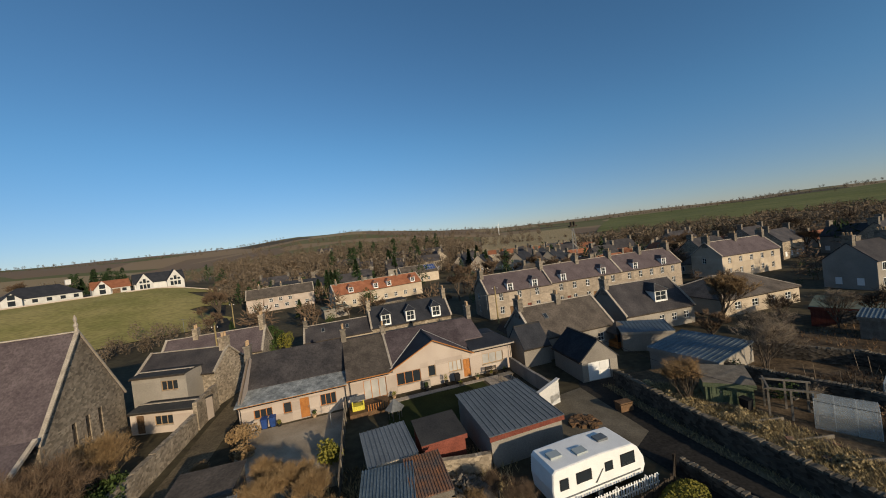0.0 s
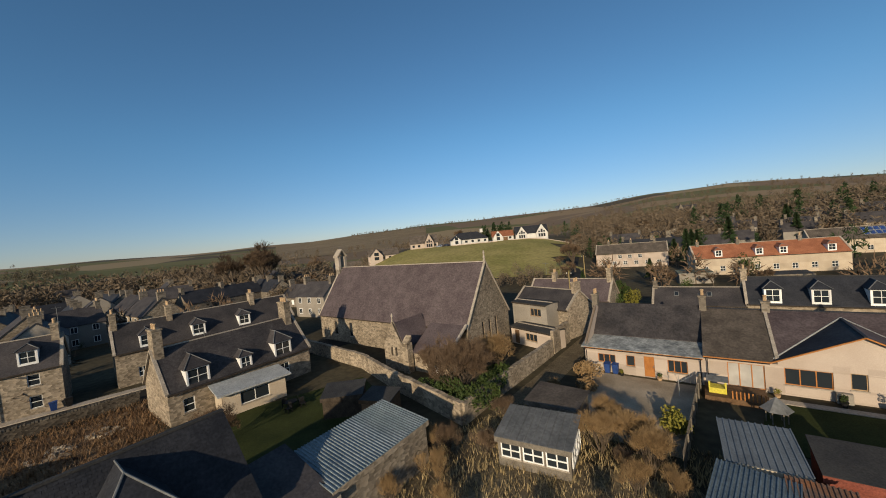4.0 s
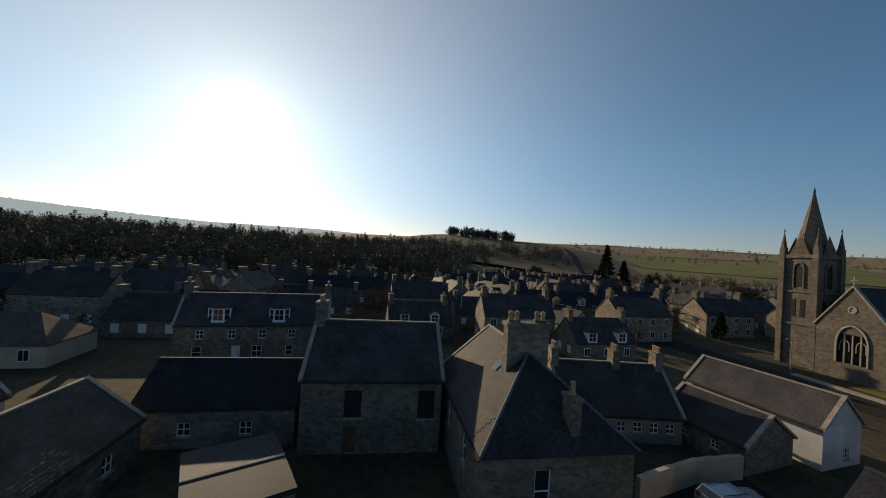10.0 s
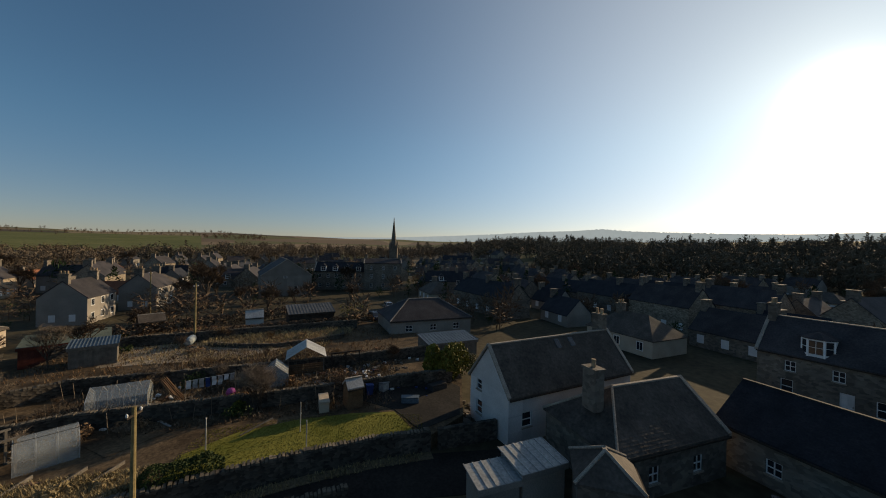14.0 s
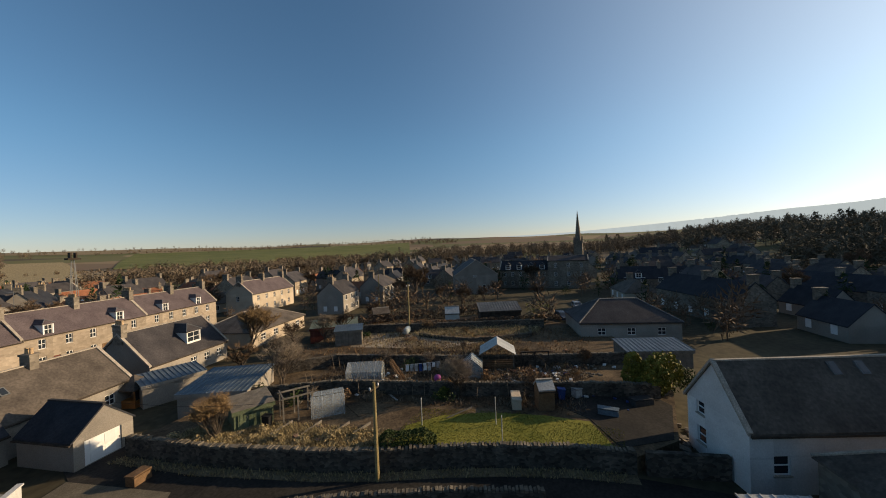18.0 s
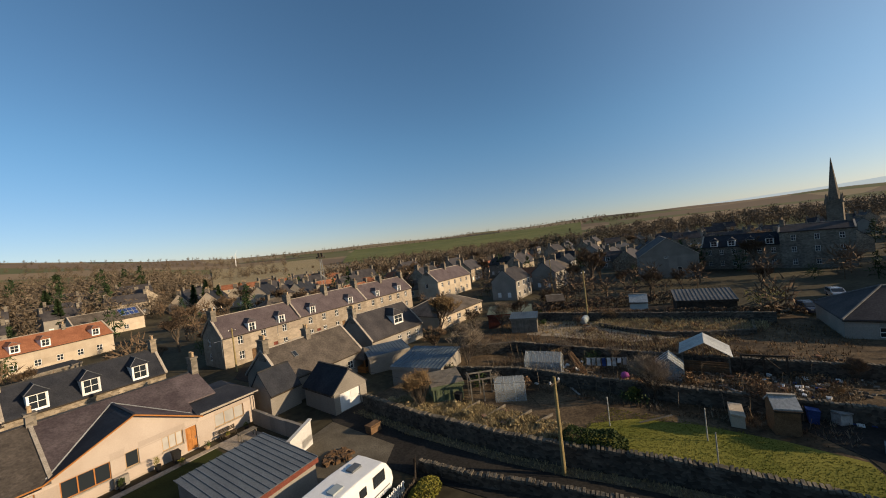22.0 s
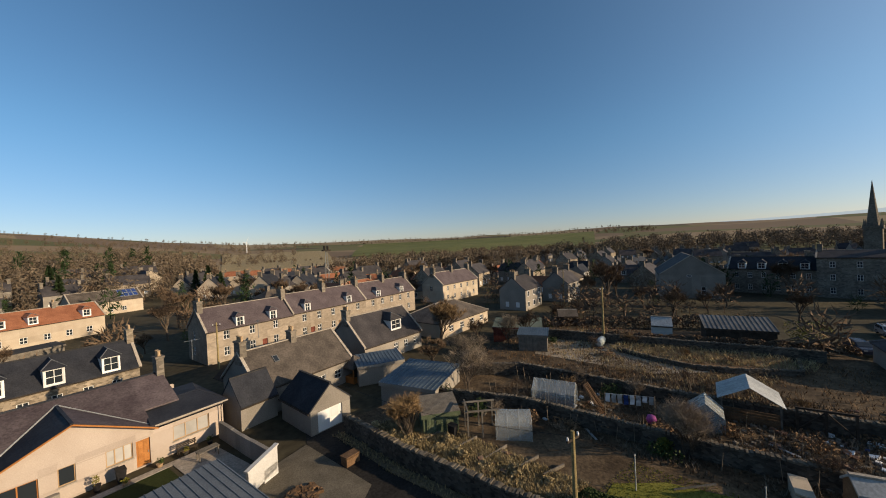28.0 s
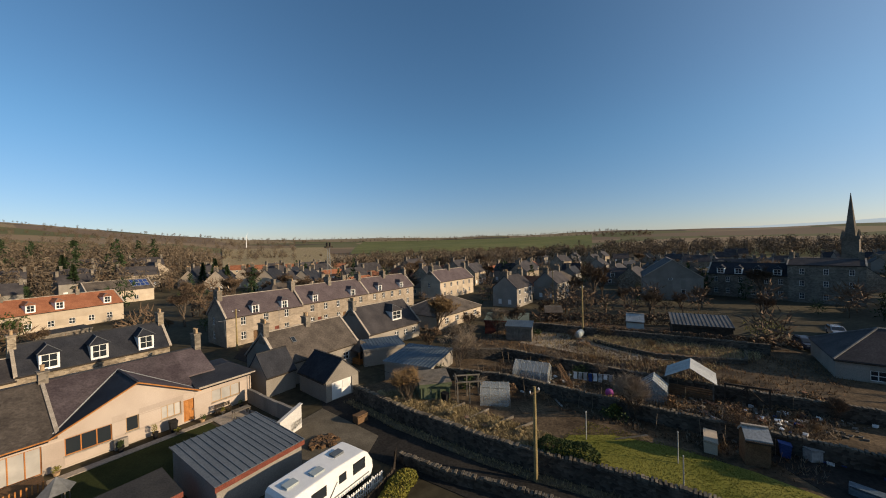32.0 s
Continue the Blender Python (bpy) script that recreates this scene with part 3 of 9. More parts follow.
def land(x, y):
    """The height of the ground."""
    r, az = math.hypot(x, y), math.degrees(math.atan2(x, y))
    el = np.interp(az, [a for a, _ in SKYLINE], [e for _, e in SKYLINE])
    top = 16 + 1900 * math.tan(radians(el))
    z = top * smooth(260, 1900, r)
    if r > 300:
        z += 7 * smooth(300, 900, r) * noise.noise((x / 260, y / 260, 0))
    z += 11.0 * smooth(85, 212, r) * smooth(-74, -62, az) * (1 - smooth(-44, -32, az)) * (1 - smooth(260, 500, r))
    z += 10 * smooth(150, 300, r) * smooth(-44, -32, az) * (1 - smooth(-6, 4, az)) * (1 - smooth(600, 1300, r))
    z += 15 * smooth(160, 430, r) * smooth(86, 106, az % 360) * (1 - smooth(166, 196, az % 360)) * (1 - smooth(700, 1500, r))
    z += 22 * smooth(330, 720, r) * smooth(160, 174, az % 360) * (1 - smooth(186, 204, az % 360)) * (1 - smooth(720, 1400, r))
    if r > 1900:
        z -= (r - 1900) * 0.03
    return z


def ground_mesh():
    m = Mesh()
    rad = [0, 8, 16, 26, 38, 52, 68, 86, 106, 130, 158, 190, 226, 270, 320, 380, 450, 540, 640, 760, 900, 1060, 1240, 1440, 1660, 1900, 2300, 3000, 4200]
    N = 180
    for r in rad:
        for i in range(N):
            a = 2 * math.pi * i / N
            x, y = r * math.sin(a), r * math.cos(a)
            m.v.append((x, y, land(x, y)))
    for k in range(len(rad) - 1):
        for i in range(N):
            j = (i + 1) % N
            m.f.append((k * N + i, (k + 1) * N + i, (k + 1) * N + j, k * N + j))
    return m


def ground_material():
    m = mat("open_land", [(0.045, 0.038, 0.024), (0.095, 0.08, 0.048)], 0.08, 1.2, 0.95, 0.3, stain=0.3)
    n, l = m.node_tree.nodes, m.node_tree.links
    b = n["Principled BSDF"]
    src = b.inputs["Base Color"].links[0].from_socket
    geo = n.new("ShaderNodeNewGeometry")
    vor = n.new("ShaderNodeTexVoronoi")
    vor.inputs["Scale"].default_value = 1 / 210
    l.new(geo.outputs["Position"], vor.inputs["Vector"])
    sep = n.new("ShaderNodeSeparateColor")
    l.new(vor.outputs["Color"], sep.inputs[0])
    ramp = n.new("ShaderNodeValToRGB")
    ramp.color_ramp.interpolation = "CONSTANT"
    cols = [(0.0, (0.12, 0.112, 0.048)), (0.22, (0.215, 0.155, 0.092)), (0.42, (0.10, 0.10, 0.04)), (0.56, (0.155, 0.11, 0.07)), (0.75, (0.23, 0.175, 0.10)), (0.9, (0.075, 0.06, 0.038))]
    el = ramp.color_ramp.elements
    el[0].color = (*cols[0][1], 1)
    el[1].position, el[1].color = cols[1][0], (*cols[1][1], 1)
    for p, c in cols[2:]:
        el.new(p).color = (*c, 1)
    l.new(sep.outputs[0], ramp.inputs[0])
    ln = n.new("ShaderNodeVectorMath")
    ln.operation = "LENGTH"
    l.new(geo.outputs["Position"], ln.inputs[0])
    far = n.new("ShaderNodeMapRange")
    far.inputs[1].default_value, far.inputs[2].default_value = 240, 330
    l.new(ln.outputs["Value"], far.inputs[0])
    mix = n.new("ShaderNodeMixRGB")
    l.new(far.outputs[0], mix.inputs[0]); l.new(src, mix.inputs[1]); l.new(ramp.outputs[0], mix.inputs[2])
    l.new(mix.outputs[0], b.inputs["Base Color"])
    return m


def far_hills():
    """A ridge very far off, its pale haze put on by the material, with woods along its crest."""
    m = Mesh()
    line = [(64, 0.9), (74, 1.3), (84, 1.5), (90, 1.8), (96, 2.1), (102, 2.45), (108, 2.85), (113, 3.0), (117, 3.3), (121, 2.95), (126, 2.75), (132, 2.55), (138, 2.4), (146, 2.55), (152, 2.6), (158, 2.4), (164, 2.2)]
    n = 700
    for i in range(n + 1):
        a = 64 + 100 * i / n
        el = np.interp(a, [p for p, _ in line], [e for _, e in line])
        r = 3000.0
        wooded = 1.0 if 115 < a < 131 or 100 < a < 106 else 0.25
        z = 16 + r * math.tan(radians(el)) + wooded * (6 * noise.noise((a * 3.1, 0, 0)) + 5 * noise.noise((a * 11.0, 5, 0)))
        x, y = r * math.sin(radians(a)), r * math.cos(radians(a))
        m.v += [(x, y, -160.0), (x * 0.995, y * 0.995, z * 0.72), (x, y, z)]
    for i in range(n):
        for k in (0, 1):
            m.f.append((3 * i + k, 3 * i + k + 1, 3 * i + k + 4, 3 * i + k + 3))
    return m


# distance haze imitated by a blue-grey base colour and an even emission
HAZE_GLOW = mat("haze_glow_hillside", [(0.10, 0.12, 0.13), (0.15, 0.17, 0.17)], 0.004, 0.02, 0.95, 0.0, stain=0.2)
HAZE_GLOW.node_tree.nodes["Principled BSDF"].inputs["Emission Color"].default_value = (0.30, 0.35, 0.40, 1)
HAZE_GLOW.node_tree.nodes["Principled BSDF"].inputs["Emission Strength"].default_value = 1.0
tagged(new("backdrop", far_hills().data("backdrop", HAZE_GLOW, True)), "wooded hills on the far horizon, pale with painted haze", "hills", kind="structure")
tagged(new("ground", ground_mesh().data("ground", ground_material(), True)), "rolling farmland and village ground", "ground", kind="structure")


FIELD_GREEN = mat("green_pasture", [(0.10, 0.112, 0.032), (0.155, 0.155, 0.052)], 0.02, 0.3, 0.95, 0.0, stain=0.25)
FIELD_TAN = mat("stubble_field", [(0.20, 0.148, 0.085), (0.27, 0.205, 0.12)], 0.02, 0.3, 0.95, 0.0, stain=0.25)
PLOUGH = mat("ploughed_field", [(0.042, 0.034, 0.026), (0.068, 0.054, 0.04)], 0.02, 0.3, 0.95, 0.0, stain=0.25)
RINGS = [190, 226, 270, 320, 380, 450, 540, 640, 760, 900, 1060, 1240, 1440, 1660, 1900]


def drape(az, r):
    """The height of the ground's own facets at an azimuth in degrees and a distance."""
    k = max(i for i in range(len(RINGS) - 1) if RINGS[i] <= r)
    a0 = math.floor(az / 2) * 2
    u, v = (az - a0) / 2, (r - RINGS[k]) / (RINGS[k + 1] - RINGS[k])
    z = [[land(q * math.sin(radians(a)), q * math.cos(radians(a))) for a in (a0, a0 + 2)] for q in (RINGS[k], RINGS[k + 1])]
    return (z[0][0] * (1 - u) + z[0][1] * u) * (1 - v) + (z[1][0] * (1 - u) + z[1][1] * u) * v


def field(near_l, near_r, d0, far_l, far_r, d1, material, label):
    """A field on the slope, between two azimuths at its near edge and two at its far one."""
    m, nu, nv = Mesh(), 26, 12
    for j in range(nv + 1):
        for i in range(nu + 1):
            u, v = i / nu, j / nv
            az = (near_l + (near_r - near_l) * u) * (1 - v) + (far_l + (far_r - far_l) * u) * v
            r = d0 + (d1 - d0) * v
            m.v.append((r * math.sin(radians(az)), r * math.cos(radians(az)), drape(az, r) + 0.7))
    m.f += [(j * (nu + 1) + i, j * (nu + 1) + i + 1, (j + 1) * (nu + 1) + i + 1, (j + 1) * (nu + 1) + i) for j in range(nv) for i in range(nu)]
    tagged(new("field", m.data("field", material, True)), label, "field", kind="structure")


PASTURE, STUBBLE = "winter pasture on the far slope", "tan stubble field on the far slope"
field(178, 203, 400, 178, 191, 1050, PLOUGH, "dark ploughed slope under the crest")
field(184, 200, 300, 184, 200, 360, FIELD_GREEN, PASTURE)
field(202, 226, 600, 197, 221, 980, FIELD_GREEN, PASTURE)
field(193, 214, 1030, 193, 214, 1400, FIELD_TAN, STUBBLE)
field(216, 246, 1000, 215, 246, 1700, FIELD_TAN, STUBBLE)
field(231, 248, 560, 228, 246, 940, FIELD_TAN, STUBBLE)
field(250, 258, 430, 248, 257, 660, FIELD_GREEN, PASTURE)
field(261, 271, 380, 262, 270, 700, FIELD_GREEN, PASTURE)
field(277, 300, 560, 277, 300, 1500, FIELD_TAN, STUBBLE)
field(-8, 20, 290, -8, 21, 500, FIELD_TAN, STUBBLE)
field(20, 58, 560, 22, 58, 1180, FIELD_GREEN, PASTURE)
field(12, 40, 1230, 12, 42, 1800, FIELD_TAN, STUBBLE)


def sheet(name, pts, z, material, label, category, t=0.03, kind="structure"):
    return tagged(new(name, Mesh().slab([(x, y, z) for x, y in pts], t).data(name, material)), label, category, kind=kind)


def strip(name, line, w, z, material, label, category, t=0.03, follow=False):
    m = Mesh()
    pts = [Vector(p) for p in line]
    sides = []
    for i, p in enumerate(pts):
        d = (pts[min(i + 1, len(pts) - 1)] - pts[max(i - 1, 0)]).normalized()
        s = Vector((-d.y, d.x)) * (w / 2)
        sides.append((p + s, p - s))
    for (a, b), (c, d) in zip(sides, sides[1:]):
        q = [b, d, c, a]
        m.slab([(v.x, v.y, z + (land(v.x, v.y) if follow else 0)) for v in q], t)
    return tagged(new(name, m.data(name, material)), label, category, kind="structure")


strip("street", [(-32, -95), (-43, -62), (-49.5, -42), (-54.5, -22), (-58, 0), (-62, 30), (-75, 70)], 6.5, 0.05, ASPHALT, "grey asphalt village street", "road")
strip("pavement", [(-48, -62), (-53.3, -42), (-58.2, -22), (-61.2, 0)], 1.4, 0.16, PAVING, "narrow paved footway along the terrace", "pavement", 0.14)
strip("lane", [(10, 75), (6, 62), (11.5, 48), (13.0, 40), (11.9, 33), (12.9, 25.5), (16.5, 17), (20.5, 9.5), (23.6, 1), (24.5, -8)], 4.6, 0.04, ASPHALT, "dark asphalt back lane between garden walls", "road")
strip("chapel_lane", [(-15, 5), (-19.5, 11), (-21.6, 16), (-23.2, 21), (-25.0, 27), (-27.2, 33.5), (-30.2, 43), (-37, 53), (-46, 64), (-58, 90)], 2.6, 0.06, TRACK, "worn earth lane beside the chapel", "lane")
sheet("courtyard", [(-10.5, -20), (-4, -12), (-11, -13), (-13, -17), (-21, -21), (-20, -31), (-11, -28)], 0.05, ASPHALT, "shaded dark yard where a car is parked", "yard")
strip("hill_road", [(-46, 64), (-62, 84), (-81, 106), (-99, 132), (-130, 175)], 3.5, 0.12, ASPHALT, "narrow road up the green hill", "road", 0.1, follow=True)


def hill_field():
    m = Mesh()
    n = 12
    az0, az1, r0, r1 = -71.0, -38.0, 112.0, 208.0
    for i in range(n + 1):
        for j in range(n + 1):
            r = r0 + (r1 - r0) * j / n
            a = radians(az0 + (az1 - az0) * i / n + 2.5 * math.sin(j * 1.3 + i) * (i in (0, n)))
            x, y = r * math.sin(a), r * math.cos(a)
            m.v.append((x, y, land(x, y) + 0.25))
    for i in range(n):
        for j in range(n):
            m.f.append((i * (n + 1) + j, i * (n + 1) + j + 1, (i + 1) * (n + 1) + j + 1, (i + 1) * (n + 1) + j))
    return m


FIELD = mat("hill_grass", [(0.22, 0.20, 0.06), (0.34, 0.28, 0.105)], 0.06, 0.8, 0.95, 0.3, stain=0.25)
tagged(new("field", hill_field().data("field", FIELD, True)), "sloping green pasture below the villas", "field", kind="structure")

def field_patch(name, az0, near1, far1, r0, r1, lift, material, label, n=18):
    """A field laid on the land between two azimuths; its right edge slants from near1 to far1."""
    m = Mesh()
    for i in range(n + 1):
        for j in range(n + 1):
            r = r0 + (r1 - r0) * j / n
            a = radians(az0 + (near1 + (far1 - near1) * j / n - az0) * i / n)
            x, y = r * math.sin(a), r * math.cos(a)
            m.v.append((x, y, land(x, y) + lift))
    for i in range(n):
        for j in range(n):
            m.f.append((i * (n + 1) + j, i * (n + 1) + j + 1, (i + 1) * (n + 1) + j + 1, (i + 1) * (n + 1) + j))
    return tagged(new(name, m.data(name, material, True)), label, "field", kind="structure")


MOOR = mat("dark_moor", [(0.048, 0.043, 0.028), (0.085, 0.072, 0.048)], 0.03, 0.3, 0.95, 0.2, stain=0.25)
field_patch("moor", 154.0, 194.2, 183.5, 330, 1500, 2.5, MOOR, "dark ploughed hillside below a clump of trees")
field_patch("meadow", 179.5, 191.0, 189.0, 185, 265, 0.4, LAWN, "bright green meadow behind the roofs")
field_patch("stubble_field", 2.5, 18.0, 16.0, 290, 820, 1.2, STRAW, "pale yellow stubble field beyond the houses")

# raised gardens behind the lane's retaining wall
GZ = 1.1
WALL_LINE = [(13.6, 36.0), (14.3, 33.0), (15.4, 28.0), (16.6, 24.6), (18.3, 19.5), (20.0, 15.6), (22.2, 11.5), (24.0, 7.6), (25.6, 3.4), (26.6, -0.6)]
sheet("garden_terrace", WALL_LINE + [(30, -3.5), (48, -5), (64, 4), (72, 22), (52, 48), (36, 42), (25, 37)][0:], GZ, EARTH, "raised garden plots of dark winter soil", "garden", 1.1)
sheet("lawn", [(20.9, 15.6), (22.8, 12.0), (24.7, 7.8), (26.2, 3.6), (27.2, 0.6), (30.5, 2.5), (30.2, 6), (29.0, 10.5), (27.0, 14.2), (24.3, 16.2)], GZ + 0.03, LAWN, "bright mown lawn with long shadows", "lawn", 0.03)
sheet("gravel_court", [(41, 37), (45, 23), (57, 14), (60, 17), (53, 31), (49, 42)], GZ + 0.03, GRAVEL, "pale gravel parking court", "yard", 0.03)
sheet("straw_bed", [(15.2, 31.5), (17.0, 25.3), (20.3, 17.5), (22.5, 18.2), (20.5, 24), (18.0, 32)], GZ + 0.04, STRAW, "vegetable bed of dry straw-coloured grass", "garden bed", 0.03)
sheet("vegetable_bed", [(24, 21), (33, 16), (35, 20), (27, 27)], GZ + 0.035, EARTH, "dug vegetable plot", "garden bed", 0.03)


def stone_wall(name, line, z0, h, t, label, cope=True, seed=0, single=False, material=None):
    """A rubble wall with a rough cope of upright stones."""
    rnd = random.Random(seed)
    w = thing(name, Matrix.Identity(4), label, "wall", kind="structure")
    m, c = Mesh(), Mesh()
    for (x0, y0), (x1, y1) in zip(line, line[1:]):
        d = Vector((x1 - x0, y1 - y0))
        n = d.length
        d.normalize()
        s = Vector((-d.y, d.x)) * t / 2
        k = max(1, int(n / 0.8))
        for i in range(k):
            a, b = Vector((x0, y0)) + d * n * i / k, Vector((x0, y0)) + d * n * (i + 1) / k
            hh = h + rnd.uniform(-0.04, 0.04)
            pts = [a - s, b - s, b + s, a + s]
            m.slab([(p.x, p.y, z0 + hh) for p in pts], hh)
        if cope:
            q, step = 0.0, 0.24
            while q < n - 0.1:
                p = Vector((x0, y0)) + d * (q + step / 2)
                e, g, hh = step * rnd.uniform(0.32, 0.5), t * rnd.uniform(0.4, 0.62), rnd.uniform(0.07, 0.19)
                f = Vector((-d.y, d.x))
                pts = [p - d * e - f * g, p + d * e - f * g, p + d * e * 0.8 + f * g, p - d * e + f * g * 0.8]
                if single:
                    part("cope_stone", Mesh().slab([(v.x, v.y, z0 + h + hh - 0.05 * rnd.random()) for v in pts], hh + 0.02), GARDENCOPE, w)
                else:
                    c.slab([(v.x, v.y, z0 + h + hh - 0.05 * rnd.random()) for v in pts], hh + 0.02)
                q += step * rnd.uniform(0.9, 1.2)
    part("masonry", m, material or GARDENWALL, w)
    if cope and not single:
        tagged(part("cope", c, GARDENCOPE, w), kind="stuff")
    return w


stone_wall("retaining_wall", WALL_LINE, 0, 1.55, 0.5, "long rubble retaining wall along the lane", seed=3, single=True)
strip("verge", [(x - 0.75, y - 0.15) for x, y in WALL_LINE], 0.9, 0.07, TRACK, "strip of earth and weeds below the retaining wall", "verge")
stone_wall("garden_wall", [(22.5, 33.5), (27.2, 26.8), (31.5, 13.8), (36.0, 2.2), (37.5, -3)], GZ, 1.25, 0.45, "rubble wall between garden plots", seed=4)
stone_wall("garden_wall", [(28, 38), (34, 33), (39.2, 17), (44, 5), (50, -7)], GZ, 1.3, 0.45, "rubble wall between garden plots", seed=5)
stone_wall("garden_wall", [(44, 45), (49, 40), (62, 12)], GZ, 1.4, 0.45, "rubble wall between garden plots", seed=6)
stone_wall("lane_wall", [(12.3, 23.0), (14.0, 19.0), (16.1, 15.8), (19.0, 10.5), (21.5, 4.5)], 0, 0.75, 0.4, "low rubble wall with white cope stones beside the lane", seed=7, single=True)
stone_wall("chapel_wall", [(-61, 9.5), (-44, 14.2), (-35, 14.6), (-24.0, 15.8), (-25.6, 20.5), (-27.4, 26.5), (-29.5, 33.4)], 0, 1.9, 0.5, "mossy rubble wall around the chapel yard", cope=False, seed=8, material=GRANITE)
stone_wall("street_wall", [(-47.6, -27.2), (-51.5, -19), (-53.8, -9.5)], 0, 1.3, 0.5, "rubble wall along the street", seed=9)

# ---------------------------------------------------------------- bungalow with gabled wing
BU, BL = frame2((-24.0, 32.5), (3.6, 43.0))
bung = thing("bungalow", BU, "long cream-harled bungalow with slate roofs and a front gable", "house")
f_a = [(1.3, 3.0, 1.0, 1.9, "w"), (4.0, 4.8, 0.9, 2.0, "c"), (5.6, 6.5, 0.05, 2.1, "d", ORANGEWOOD), (7.6, 9.2, 0.8, 2.0, "c")]
f_b = [(1.7, 4.2, 0.15, 2.3, "c"), (5.4, 8.2, 0.9, 2.3, "c"), (9.1, 10.0, 1.1, 2.4, "c"), (11.6, 13.2, 1.1, 2.35, "c"), (13.4, 14.3, 0.1, 2.25, "d", ORANGEWOOD)]
f_c = [(1.4, 4.2, 1.05, 2.35, "c")]
for x0, x1, y0, h, holes in ((0.0, 10.4, 0.0, 2.5, f_a), (10.4, 24.9, 0.3, 2.85, f_b), (24.9, 30.3, 0.35, 3.1, f_c)):
    at = Matrix.Translation((x0, y0, 0))
    g = 0
    part("wall", wall_mesh(x1 - x0, h, holes, 0), HARL_PINK, bung, at=at)
    for o in holes:
        if o[4] == "d":
            door_part(bung, at, *o[:4], o[5])
        else:
            window_part(bung, at, *o[:4], ORANGEWOOD if o[0] < 9 and x0 < 20 else CREAM, panes=(3 if o[1] - o[0] > 1 else 1, 1), pane=CURTAIN if o[2] < 0.2 or x0 > 20 or o[0] > 11 else GLASS)
part("wall", Mesh().face((15.2, 0.3, 2.85), (24.9, 0.3, 2.85), (20.3, 0.3, 5.3)), HARL_PINK, bung)
part("wall", wall_mesh(8, 3.1, []), HARL_PINK, bung, at=Matrix.Translation((30.3, 0.35, 0)) @ Matrix.Rotation(math.pi / 2, 4, "Z"))
part("wall", wall_mesh(10.6, 3.0, [], 3.0), HARL_PINK, bung, at=Matrix.Translation((0, 10.6, 0)) @ Matrix.Rotation(-math.pi / 2, 4, "Z"))
part("wall", wall_mesh(29.6, 3.0, []), HARL_PINK, bung, at=Matrix.Translation((29.6, 10.6, 0)) @ Matrix.Rotation(math.pi, 4, "Z"))
part("flat_roof", Mesh().slab([(-0.3, -0.35, 2.65), (10.4, -0.35, 2.65), (10.4, 3.0, 3.1), (-0.3, 3.0, 3.1)], 0.12), STREAKY, bung, "streaky grey metal-sheet roof")
m = Mesh()
m.slab([(-0.2, 2.9, 3.15), (10.4, 2.9, 3.15), (10.4, 6.6, 6.0), (-0.2, 6.6, 6.0)], 0.14)
m.slab([(10.4, 10.8, 3.0), (-0.2, 10.8, 3.0), (-0.2, 6.6, 6.0), (10.4, 6.6, 6.0)], 0.14)
r1 = part("roof", m, SLATE, bung, "grey slate roof")
m = Mesh()
slated(m, (-0.2, 2.9, 3.15), (10.4, 2.9, 3.15), (10.4, 6.6, 6.0), (-0.2, 6.6, 6.0), 16, 5)
tagged(part("slating", m, SLATE, r1), kind="stuff")
def slope_z(y):
    return 2.85 + y * 2.9 / 6.6


GX, GT, GY, RZ = 20.3, 5.4, 5.8, 5.75
m = Mesh()
m.slab([(10.4, -0.1, slope_z(-0.1)), (15.4, -0.1, slope_z(-0.1)), (15.4, 6.6, RZ), (10.4, 6.6, RZ)], 0.14)
m.slab([(27.5, 10.8, 3.0), (10.4, 10.8, 3.0), (10.4, 6.6, RZ), (27.5, 6.6, RZ)], 0.14)
r2 = part("roof", m, SLATE_BROWN, bung, "brown-grey slate roof")
m = Mesh()
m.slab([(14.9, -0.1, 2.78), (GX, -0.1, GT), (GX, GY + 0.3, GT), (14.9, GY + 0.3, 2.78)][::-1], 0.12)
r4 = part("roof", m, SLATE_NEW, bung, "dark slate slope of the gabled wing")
m = Mesh()
m.slab([(15.4, 0.6, slope_z(0.6)), (GX, 0.6, slope_z(0.6)), (GX, 6.6, RZ), (15.4, 6.6, RZ)], 0.14)
m.slab([(GX, 0.9, slope_z(0.9)), (25.0, 0.9, slope_z(0.9)), (25.0, 6.6, RZ), (GX, 6.6, RZ)], 0.14)
m.slab([(25.0, 2.4, slope_z(2.4)), (27.5, 2.4, slope_z(2.4)), (27.5, 6.6, RZ), (25.0, 6.6, RZ)], 0.14)
m.slab([(25.2, -0.1, 2.95), (GX, -0.1, GT), (GX, GY + 0.3, GT), (25.2, GY + 0.3, 2.95)], 0.12)
r3 = part("roof", m, SLATE_PURPLE, bung, "purple slate roof of the gabled wing")
s = Mesh()
slated(s, (15.4, 0.65, slope_z(0.65)), (25.0, 0.65, slope_z(0.65)), (25.0, 6.6, RZ), (15.4, 6.6, RZ), 20, 6)
slated(s, (25.2, -0.1, 2.95), (25.2, GY, 2.95), (GX, GY, GT), (GX, -0.1, GT), 20, 7)
tagged(part("slating", s, SLATE_PURPLE, r3), kind="stuff")
s = Mesh()
slated(s, (10.4, -0.1, slope_z(-0.1)), (15.4, -0.1, slope_z(-0.1)), (15.4, 6.6, RZ), (10.4, 6.6, RZ), 24, 8)
tagged(part("slating", s, SLATE_BROWN, r2), kind="stuff")
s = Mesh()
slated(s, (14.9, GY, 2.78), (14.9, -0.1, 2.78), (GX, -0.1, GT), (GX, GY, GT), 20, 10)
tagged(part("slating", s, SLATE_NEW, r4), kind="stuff")
